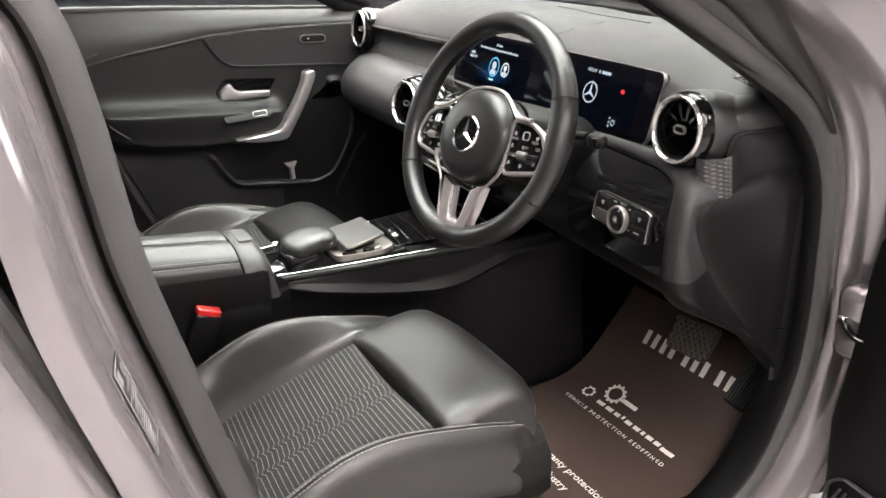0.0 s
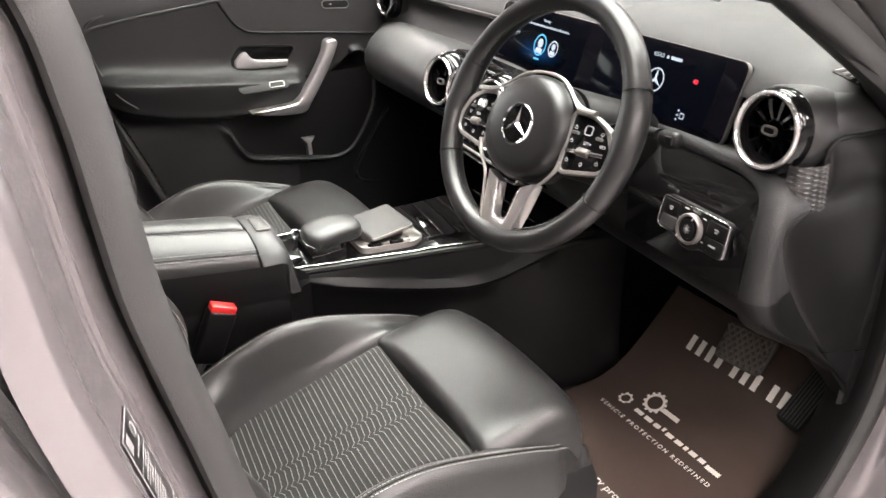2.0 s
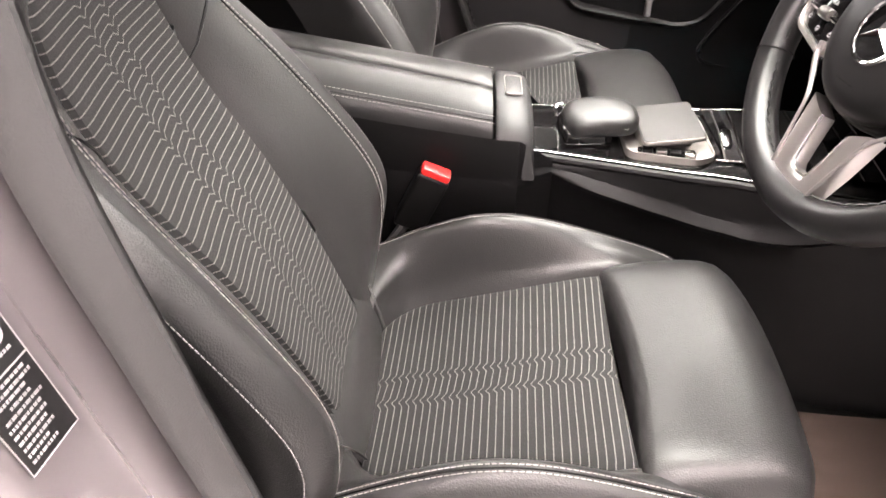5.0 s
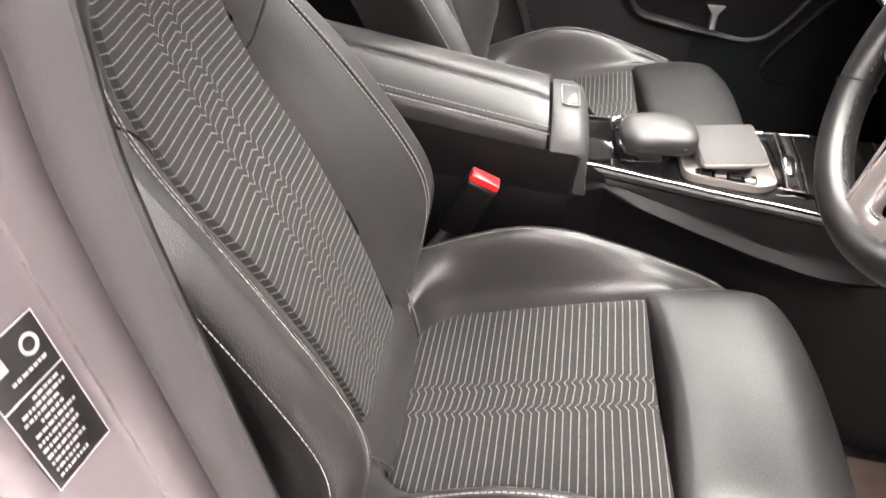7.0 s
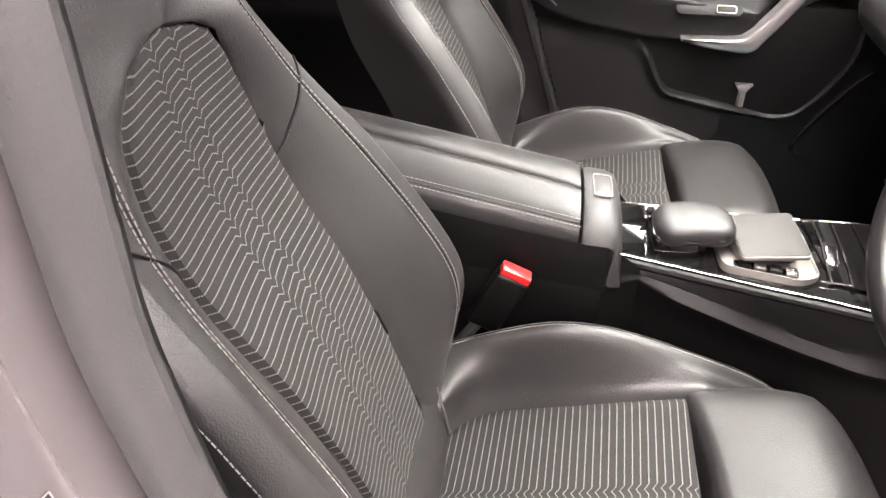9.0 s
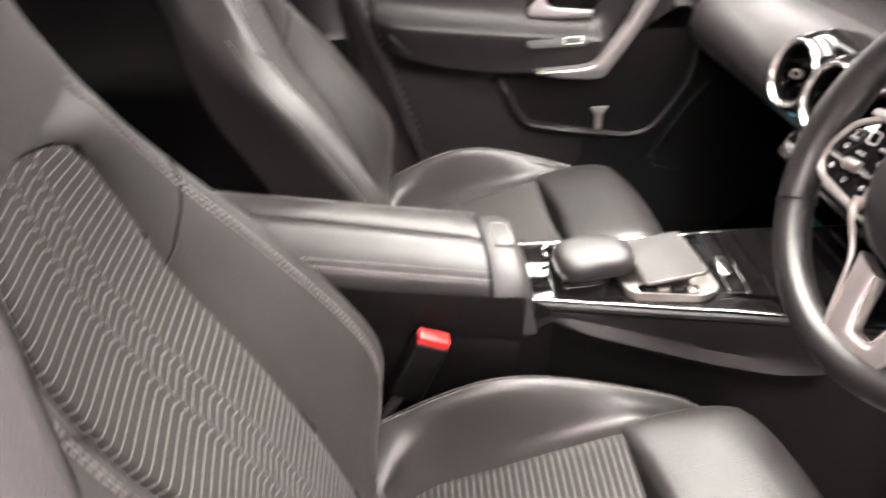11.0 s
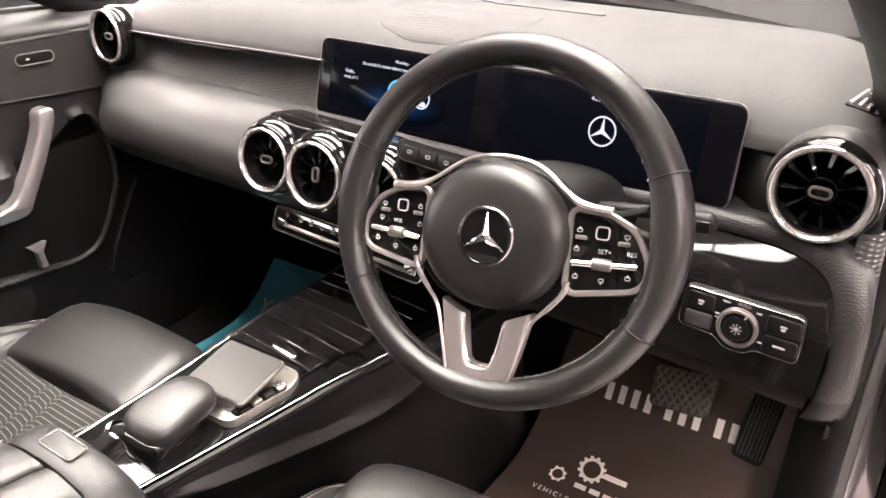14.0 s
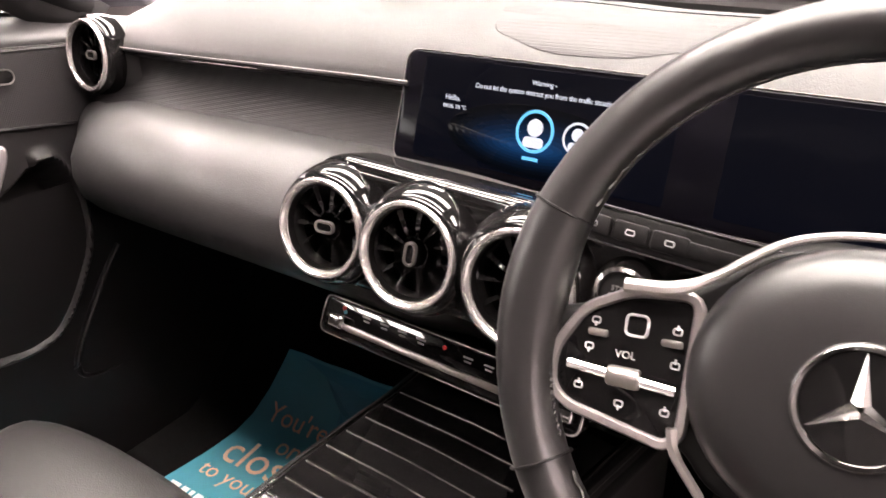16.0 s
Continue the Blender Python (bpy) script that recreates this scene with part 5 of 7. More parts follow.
        frame_prism(bm, rrect(0.013, 0.0125, 0.0035, 4), 0.0014, 0.003, 0.0042, P @ pose(sx * 0.104, 0.018, 0))
        part("touch_square", bm, ICON, pod)
        for x, y, ln in ((0.085, 0.012, 0.011), (0.124, 0.011, 0.011)):
            bm = bmesh.new()
            box(bm, (ln, 0.004, 0.003), P @ pose(sx * x, y, 0.004), 0.0012, 2)
            part("key", bm, SATIN, pod)
        bm = bmesh.new()
        tube(bm, [P @ Vector((sx * 0.080, -0.012, 0.005)), P @ Vector((sx * 0.138, -0.008, 0.005))], 0.0026, 8)
        part("rocker", bm, CHROME, pod)
        bm = bmesh.new()
        lathe(bm, [(0.0, -0.0085), (0.0050, -0.0085), (0.0056, -0.0070), (0.0056, 0.0070), (0.0050, 0.0085), (0.0, 0.0085)], 18, P @ pose(sx * 0.107, -0.010, 0.005, 0, 90, 0))
        part("roller", bm, SATIN, pod)
        words("print", "VOL" if sx < 0 else "SET+", 0.0058, P @ pose(sx * 0.108, 0.0015, Z), ICON, pod)
        if sx > 0:
            words("print", "RES", 0.0058, P @ pose(sx * 0.132, 0.0025, Z), ICON, pod)
        sp = [(0.083, 0.0185), (0.126, 0.0175), (0.082, 0.001), (0.128, 0.003), (0.084, -0.024), (0.108, -0.0245), (0.131, -0.019)]
        for i, (x, y) in enumerate(sp):
            if sx > 0 and i == 3:
                continue
            bm = bmesh.new()
            frame_prism(bm, rrect(0.0050, 0.0040, 0.0012, 2), 0.0008, 0, 0.0003, P @ pose(sx * x, y, Z))
            box(bm, (0.0010, 0.0028, 0.0003), P @ pose(sx * x, y + 0.002 * (-1) ** i, Z + 0.0002), 0)
            part("symbol", bm, ICON, pod)
    # silver arch over the hub, from pod to pod, and lines down to the lower spoke
    bm = bmesh.new()
    arch = smooth_path([M @ Vector(v) for v in ((-0.112, 0.0258, 0.010), (-0.088, 0.0275, 0.010), (-0.070, 0.036, 0.007), (-0.037, 0.0585, 0.003), (0, 0.0650, 0.002), (0.037, 0.0585, 0.003), (0.070, 0.036, 0.007), (0.088, 0.0275, 0.010), (0.112, 0.0258, 0.010))], 6)
    n = len(arch)
    tube(bm, arch, [0.0030 + 0.0022 * sm((abs(2 * k / (n - 1) - 1) - 0.45) / 0.3) for k in range(n)], 8, flat=0.7)
    part("arch_trim", bm, SPOKE, w)
    for sx in (-1, 1):
        bm = bmesh.new()
        tube(bm, smooth_path([M @ Vector(v) for v in ((sx * 0.079, -0.043, 0.010), (sx * 0.0755, -0.056, 0.009), (sx * 0.063, -0.072, 0.008), (sx * 0.050, -0.087, 0.009), (sx * 0.042, -0.112, 0.009), (sx * 0.031, -0.156, 0.008))], 5), [0.0030] * 6 + [0.0027] * 5 + [0.0022] * 5 + [0.0018] * 10, 6)
        part("side_trim", bm, SPOKE, w)
    # lower forked spoke: a U of satin metal with an open slot
    outer = [(-0.047, -0.080), (-0.040, -0.118), (-0.030, -0.156), (-0.026, -0.163), (0.0, -0.1655), (0.026, -0.163), (0.030, -0.156), (0.040, -0.118), (0.047, -0.080)]
    slot = [(-0.0215, -0.092), (-0.0172, -0.118), (-0.0135, -0.135), (-0.0095, -0.1395), (0.0, -0.1405), (0.0095, -0.1395), (0.0135, -0.135), (0.0172, -0.118), (0.0215, -0.092)]
    rows = []
    for (xa, ya), (xb, yb) in zip(outer, slot):
        n = Vector((xb - xa, yb - ya))
        row = []
        for f, z in ((0.0, -0.010), (0.0, 0.004), (0.07, 0.0075), (0.35, 0.0082), (0.72, 0.0072), (0.90, 0.0062), (1.0, 0.003), (1.0, -0.010)):
            row.append(M @ Vector((xa + n.x * f, ya + n.y * f, z)))
        rows.append(row)
    bm = bmesh.new()
    vs = grid(bm, rows, close_v=True)
    bm.faces.new(vs[0])
    bm.faces.new(vs[-1])
    spoke = part("lower_spoke", bm, SPOKE, w, "satin silver forked spoke")
    bm = bmesh.new()
    tube(bm, [M @ Vector((x, y, 0.0045)) for x, y in slot], 0.0013, 6)
    part("slot_edge", bm, BRIGHT, spoke)


steering_wheel()


# ---- centre console ----
def edge_right(y):
    return lerp_table([(-0.30, 0.030), (-0.232, 0.040), (-0.10, 0.074), (0.016, 0.107), (0.13, 0.150), (0.20, 0.172), (0.34, 0.20)], y)


def edge_left(y):
    return lerp_table([(-0.30, -0.098), (-0.22, -0.096), (-0.07, -0.088), (0.09, -0.078), (0.22, -0.062), (0.34, -0.060)], y)


def top_z(y):
    return 0.602 + 0.010 * sm((y + 0.1) / 0.3)


def console():
    c = thing("centre_console", "black centre console with glossy top and chrome edge", "console", (0, 0, 0.27))
    ys = [-0.255 + 0.02 * i for i in range(29)]
    bm = bmesh.new()
    rows = []
    for y in ys:
        a, b, z = edge_left(y), edge_right(y), top_z(y)
        rows.append([(a + 0.001, y, z - 0.006)] + [(a + 0.002 + (b - a - 0.004) * k / 8, y, z + 0.002 - 0.004 * (2 * k / 8 - 1) ** 2) for k in range(9)] + [(b - 0.001, y, z - 0.006)])
    grid(bm, rows)
    part("gloss_top", bm, PIANO, c, "glossy black top panel")
    for edge, sx in ((edge_right, 1), (edge_left, -1)):
        bm = bmesh.new()
        tube(bm, [(edge(y) + sx * 0.002, y, top_z(y) - 0.003) for y in ys], 0.0014, 8, flat=0.6)
        part("chrome_edge", bm, CHROME, c)
        bm = bmesh.new()
        tube(bm, [(edge(y) + sx * 0.007, y, top_z(y) - 0.011) for y in ys], 0.0062, 8)
        part("gloss_edge", bm, SOFT, c)
    # near and far flanks down to the floor
    for edge, sx in ((edge_right, 1), (edge_left, -1)):
        bm = bmesh.new()
        rows = []
        for k in range(40):
            y = -0.62 + 1.0 * k / 39
            fwd = sm((y + 0.26) / 0.05)
            e = edge(max(y, -0.25)) * fwd + ((0.082 if sx > 0 else -0.100) + 0.09 * (y + 0.29)) * (1 - fwd)
            zt = (top_z(y) - 0.014) * fwd + (0.640 + 0.10 * max(0, -0.29 - y)) * (1 - fwd)
            crease = lerp_table([(-0.62, 0.60), (-0.23, 0.582), (-0.15, 0.562), (-0.08, 0.547), (0.0, 0.533), (0.06, 0.529), (0.11, 0.538), (0.15, 0.556), (0.217, 0.585), (0.4, 0.586)], y)
            crease = min(crease, zt - 0.004)
            j = fwd * sm((zt - crease - 0.004) / 0.02)
            rows.append([(e + sx * 0.008, y, zt), (e + sx * 0.012, y, zt - 0.35 * (zt - crease)), (e + sx * 0.013, y, crease + 0.35 * (zt - crease)), (e + sx * 0.014, y, crease + 0.010 * j), (e + sx * (0.014 + 0.010 * j), y, crease + 0.001), (e + sx * (0.014 + 0.013 * j), y, crease - 0.003), (e + sx * (0.014 + 0.011 * j), y, crease - 0.008), (e + sx * 0.017, y, crease - 0.016), (e + sx * 0.014, y, crease - 0.05), (e + sx * 0.015, y, 0.44), (e + sx * 0.02, y, 0.36), (e + sx * 0.03, y, 0.26)])
        grid(bm, rows)
        part("flank", bm, SOFT, c)
    return c


def console_slats():
    s = thing("slatted_cover", "glossy black sliding cover with thin chrome slats", "console cover", (0.03, 0.15, 0.61))
    bm = bmesh.new()
    L, Rr = lambda y: edge_left(y) + 0.010, lambda y: edge_right(y) - 0.030
    rows = []
    for k in range(12):
        y = 0.022 + 0.235 * k / 11
        rows.append([(L(y) + (Rr(y) - L(y)) * j / 6, y, top_z(y) + 0.0035 + 0.0005 * j * (6 - j) / 9) for j in range(7)])
    grid(bm, rows)
    part("cover", bm, PIANO, s)
    for k in range(8):
        y = 0.026 + 0.0275 * k + (0.004 if k == 0 else 0)
        bm = bmesh.new()
        y2 = y - 0.010
        tube(bm, [(L(y) + 0.002, y + 0.006, top_z(y) + 0.0046), ((L(y) + Rr(y)) / 2, y, top_z(y) + 0.0054), (Rr(y) - 0.002, y2, top_z(y) + 0.0046)], 0.0015, 6)
        part("slat", bm, CHROME, s)
        if 0 < k < 8:
            bm = bmesh.new()
            tube(bm, [(L(y) + 0.002, y + 0.0075, top_z(y) + 0.0040), ((L(y) + Rr(y)) / 2, y + 0.0022, top_z(y) + 0.0050), (Rr(y) - 0.002, y2 + 0.002, top_z(y) + 0.0040)], 0.0016, 6)
            part("rib", bm, PIANO, s)
    M = pose(0.020, 0.036, top_z(0.03) + 0.0045, 0, 0, -12)
    bm = bmesh.new()
    prism(bm, rrect(0.050, 0.016, 0.0075, 6), 0, 0.004, M, 0.0018)
    part("grip", bm, CHROME, s, "small oval chrome grip")
    bm = bmesh.new()
    tube(bm, [(L(0.02), 0.020, top_z(0) + 0.005), (L(0.02), 0.045, top_z(0) + 0.005)], 0.0012, 6)
    part("side_line", bm, CHROME, s)
    bm = bmesh.new()
    tube(bm, [(Rr(0.02), 0.008, top_z(0) + 0.005), (Rr(0.03), 0.045, top_z(0) + 0.005)], 0.0012, 6)
    part("side_line", bm, CHROME, s)


def touch_pad():
    p = thing("touch_pad", "grey touch pad in a glossy black surround with small keys", "touch pad", (0.015, -0.05, 0.61))
    plate = rounded([(-0.050, 0.004), (-0.054, -0.082), (-0.004, -0.112), (0.064, -0.110), (0.086, -0.016), (0.072, 0.010), (-0.030, 0.012)], 0.016, 5)
    base = pose(0, 0, 0.606)
    bm = bmesh.new()
    prism(bm, plate, -0.006, 0.004, base, 0.002)
    part("surround", bm, SATIN, p, "satin silver surround")
    bm = bmesh.new()
    frame_prism(bm, plate, 0.0032, 0.003, 0.0062, base)
    part("surround_edge", bm, SATIN, p)
    bm = bmesh.new()
    prism(bm, rounded([(0.048, -0.094), (0.066, -0.096), (0.080, -0.020), (0.062, -0.014)], 0.006, 4), 0.003, 0.0056, base, 0.0008)
    part("key_well", bm, PIANO, p)
    for k in range(4):
        bm = bmesh.new()
        box(bm, (0.015, 0.014, 0.006), base @ pose(0.060 + 0.0035 * k, -0.082 + 0.0185 * k, 0.0075, 0, 0, -10), 0.0015, 2)
        part("key", bm, BRIGHT if k == 3 else (SATIN if k == 1 else PLASTIC), p)
    for k in range(3):
        bm = bmesh.new()
        box(bm, (0.012, 0.014, 0.005), base @ pose(-0.043, -0.068 + 0.022 * k, 0.006), 0.0015, 2)
        part("key", bm, PLASTIC if k else SATIN, p)
    # thin tablet on a silver wedge
    T = facing((0.017, -0.050, 0.634), (0.05, -0.10, 1), up=(-0.05, 1, 0))
    bm = bmesh.new()
    prism(bm, rrect(0.072, 0.074, 0.008, 4), -0.026, -0.004, T @ pose(-0.008, -0.006, 0), 0.002)
    part("wedge", bm, SATIN, p)
    bm = bmesh.new()
    prism(bm, rrect(0.099, 0.086, 0.007, 5), -0.0055, 0.0, T, 0.0015)
    part("pad_body", bm, SATIN, p)
    bm = bmesh.new()
    prism(bm, rrect(0.0965, 0.0835, 0.0065, 5), 0, 0.0012, T, 0.0008)
    part("pad_face", bm, PADMAT, p)
    # padded palm rest behind the pad
    r = thing("palm_rest", "rounded black leather palm rest", "palm rest", (0.012, -0.15, 0.6))
    # a rounded pad, flat on top, that overhangs its foot at the front
    bm = bmesh.new()
    rows = []
    for i in range(17):
        a = -math.pi / 2 + math.pi * i / 16
        row = []
        for k in range(32):
            b = 2 * math.pi * k / 32
            ca, sa = math.cos(a), math.sin(a)
            pw = lambda v, e: math.copysign(abs(v) ** e, v)
            w = pw(ca, 0.5)
            u, v, h = w * pw(math.cos(b), 0.62), w * pw(math.sin(b), 0.62), pw(sa, 0.55)
            row.append((0.004 + 0.041 * u * (1 - 0.08 * v), -0.142 + 0.053 * v, 0.637 + 0.0165 * h - 0.005 * v * v + 0.004 * (v if v < 0 else 0) - 0.004 * u * u))
        rows.append(row)
    grid(bm, rows, close_v=True)
    bmesh.ops.remove_doubles(bm, verts=bm.verts, dist=0.0004)
    part("pad", bm, LEATHER, r)
    bm = bmesh.new()
    prism(bm, rounded([(-0.034, -0.05), (0.034, -0.05), (0.036, 0.025), (-0.034, 0.025)], 0.016, 5), -0.002, 0.022, pose(0.004, -0.150, 0.604), 0.006)
    part("foot", bm, PIANO, r)
    bm = bmesh.new()
    tube(bm, smooth_path([(0.040, -0.180, 0.627), (0.0435, -0.145, 0.631), (0.040, -0.108, 0.633)], 5), 0.0010, 6)
    part("chrome_line", bm, CHROME, r)
    # cup holder cover: small gloss tray behind the palm rest with a chrome hook
    t = thing("tray_hook", "small chrome bracket on the console", "bracket", (-0.05, -0.2, 0.61))
    bm = bmesh.new()
    tube(bm, smooth_path([(-0.05, -0.175, 0.612), (-0.052, -0.190, 0.622), (-0.046, -0.200, 0.622), (-0.035, -0.198, 0.612)], 5), 0.003, 8)
    part("hook", bm, CHROME, t)



def lid_top(y):
    return 0.680 + 0.13 * (-0.293 - y)


def lid_gap(y):
    return 0.010 + 0.13 * (y + 0.293)


def lid_edge(y, sx):
    return (0.086 if sx > 0 else -0.098) + 0.09 * (y + 0.29)


def arm_rest():
    a = thing("armrest", "black leather armrest with twin lids and double stitching", "armrest", (-0.045, -0.45, 0.64))
    ys = [-0.66 + 0.0125 * i for i in range(30)]
    for sx in (1, -1):
        bm = bmesh.new()
        rows = []
        for y in ys:
            g, e, zt = lid_gap(y) + sx * 0.0022, lid_edge(y, sx), lid_top(y)
            lip = 0.0025 * sm((y + 0.305) / 0.01)
            w = abs(e - g)
            sec = [(0.0, -0.040), (0.0, -0.006), (0.0012, -0.0022), (0.004, -0.0004), (0.02, 0.0006), (0.35 * w, -0.0006), (0.60 * w, -0.005), (0.78 * w, -0.0115), (w - 0.011, -0.0185), (w - 0.005, -0.0245), (w - 0.001, -0.0325), (w, -0.046)]
            rows.append([(g + sx * u, y, zt + h - lip) for u, h in sec])
        vs = grid(bm, rows)
        bm.faces.new(vs[-1])
        bm.faces.new(vs[0])
        part("lid", bm, LEATHER, a)
        for u, h in ((0.0142, -0.0150), (0.0070, -0.0218)):
            stitches("stitching", [(lid_edge(y, sx) - sx * u, y, lid_top(y) + h) for y in ys], a)
        bm = bmesh.new()
        tube(bm, [(lid_edge(y, sx) - sx * 0.0100, y, lid_top(y) - 0.0193) for y in ys], 0.0011, 5)
        part("seam", bm, PLASTIC, a)
        bm = bmesh.new()
        grid(bm, [[(lid_edge(y, sx) - sx * 0.002, y, lid_top(y) - 0.044), (lid_edge(y, sx) - sx * 0.002, y, lid_top(y) - 0.049), (lid_edge(y, sx) + sx * 0.002, y, lid_top(y) - 0.052), (lid_edge(y, sx), y, 0.58), (lid_edge(y, sx) - sx * 0.001, y, 0.40)] for y in ys])
        part("bin_side", bm, SOFT, a)
    # bridge in front of the lid with its release button
    bm = bmesh.new()
    rows = []
    for y, dz in ((-0.294, -0.012), (-0.292, -0.002), (-0.286, 0.0), (-0.262, -0.002), (-0.247, -0.010), (-0.240, -0.028), (-0.238, -0.060)):
        k = 0.35 * max(0, -dz) / 0.06
        rows.append([(-0.102, y, 0.58), (-0.101, y, 0.632 + dz), (-0.094, y, 0.652 + dz), (-0.075, y, 0.665 + dz), (-0.04, y, 0.674 + dz), (0.0, y, 0.676 + dz), (0.03, y, 0.673 + dz), (0.058, y, 0.664 + dz), (0.076, y, 0.651 + dz), (0.087, y, 0.632 + dz * 0.9), (0.0915, y, 0.608 + 0.5 * dz), (0.0935, y, 0.590), (0.0945, y, 0.580 + 0.008 * k), (0.084, y, 0.574)])
    grid(bm, rows)
    br = part("bridge", bm, DASHPAD, a)
    B = facing((-0.004, -0.268, 0.6750), (0.03, 0.08, 1), up=(0, 1, 0))
    bm = bmesh.new()
    prism(bm, rrect(0.054, 0.022, 0.004, 4), -0.002, 0.0014, B, 0.0006)
    part("release_button", bm, DASHPAD, br)
    bm = bmesh.new()
    frame_prism(bm, rrect(0.057, 0.025, 0.005, 4), 0.0010, -0.001, 0.0018, B)
    part("button_rim", bm, SATIN, br)


console()
console_slats()
touch_pad()
arm_rest()


# ---- seats ----
CX = 0.356
CUSH = [(-0.53, 0.418), (-0.48, 0.424), (-0.44, 0.431), (-0.38, 0.447), (-0.30, 0.468), (-0.22, 0.489), (-0.155, 0.504), (-0.10, 0.516), (-0.05, 0.522), (0.0, 0.515)]
BACK = [(0.36, -0.430), (0.44, -0.452), (0.542, -0.487), (0.61, -0.513), (0.71, -0.560), (0.80, -0.616), (0.88, -0.645), (0.975, -0.664), (1.05, -0.676), (1.12, -0.682), (1.18, -0.688), (1.22, -0.704)]
WING = [(0.36, -0.52), (0.42, -0.490), (0.47, -0.464), (0.527, -0.446), (0.595, -0.432), (0.64, -0.438), (0.70, -0.472), (0.75, -0.506), (0.80, -0.540), (0.87, -0.602), (0.94, -0.645), (0.99, -0.664), (1.05, -0.686), (1.12, -0.694), (1.22, -0.715)]
HALF = [(0.36, 0.19), (0.42, 0.203), (0.50, 0.214), (0.58, 0.217), (0.66, 0.214), (0.74, 0.206), (0.82, 0.196), (0.88, 0.184), (0.94, 0.163), (0.99, 0.143), (1.04, 0.126), (1.10, 0.118), (1.16, 0.114), (1.20, 0.098), (1.22, 0.07)]
INSET = [(0.40, 0.084), (0.50, 0.088), (0.60, 0.096), (0.70, 0.104), (0.80, 0.112), (0.88, 0.110), (0.93, 0.096), (0.957, 0.072), (0.968, 0.042), (0.972, 0.0)]
RIDGE = [(-0.56, 0.445), (-0.50, 0.484), (-0.44, 0.518), (-0.38, 0.546), (-0.32, 0.567), (-0.26, 0.569), (-0.20, 0.556), (-0.14, 0.537), (-0.09, 0.521), (-0.04, 0.500), (-0.01, 0.478), (0.02, 0.45)]


def soft_table(table, x, d=0.025):
    return (lerp_table(table, x - d) + 2 * lerp_table(table, x) + lerp_table(table, x + d)) / 4


def back_front(u, z):
    """y of the backrest's padded front at u across and height z."""
    w, c = soft_table(HALF, z), soft_table(INSET, z)
    y = soft_table(BACK, z)
    t = (abs(u) - c) / max(0.02, w - c)
    if z > 0.972:
        t = abs(u) / w
        return y + (soft_table(WING, z) - y) * t ** 3 + 0.008 * (1 - t * t)
    if t < 0:
        return y + 0.006 * (u / max(c, 0.03)) ** 2
    wing = soft_table(WING, z)
    return y + 0.006 + (wing - y - 0.006) * (0.75 * t + 0.25 * sm(t)) + 0.010 * math.sin(math.pi * min(1, t)) - 0.010 * math.exp(-(t / 0.06) ** 2)


def cloth_half(y):
    """Half width of the cushion's cloth: rounded in at the rear."""
    return 0.153 - 0.052 * (1 - math.sqrt(max(0.0, 1 - (1 - min(1, max(0, (y + 0.442) / 0.075))) ** 2))) - 0.05 * sm((-0.442 - y) / 0.10)


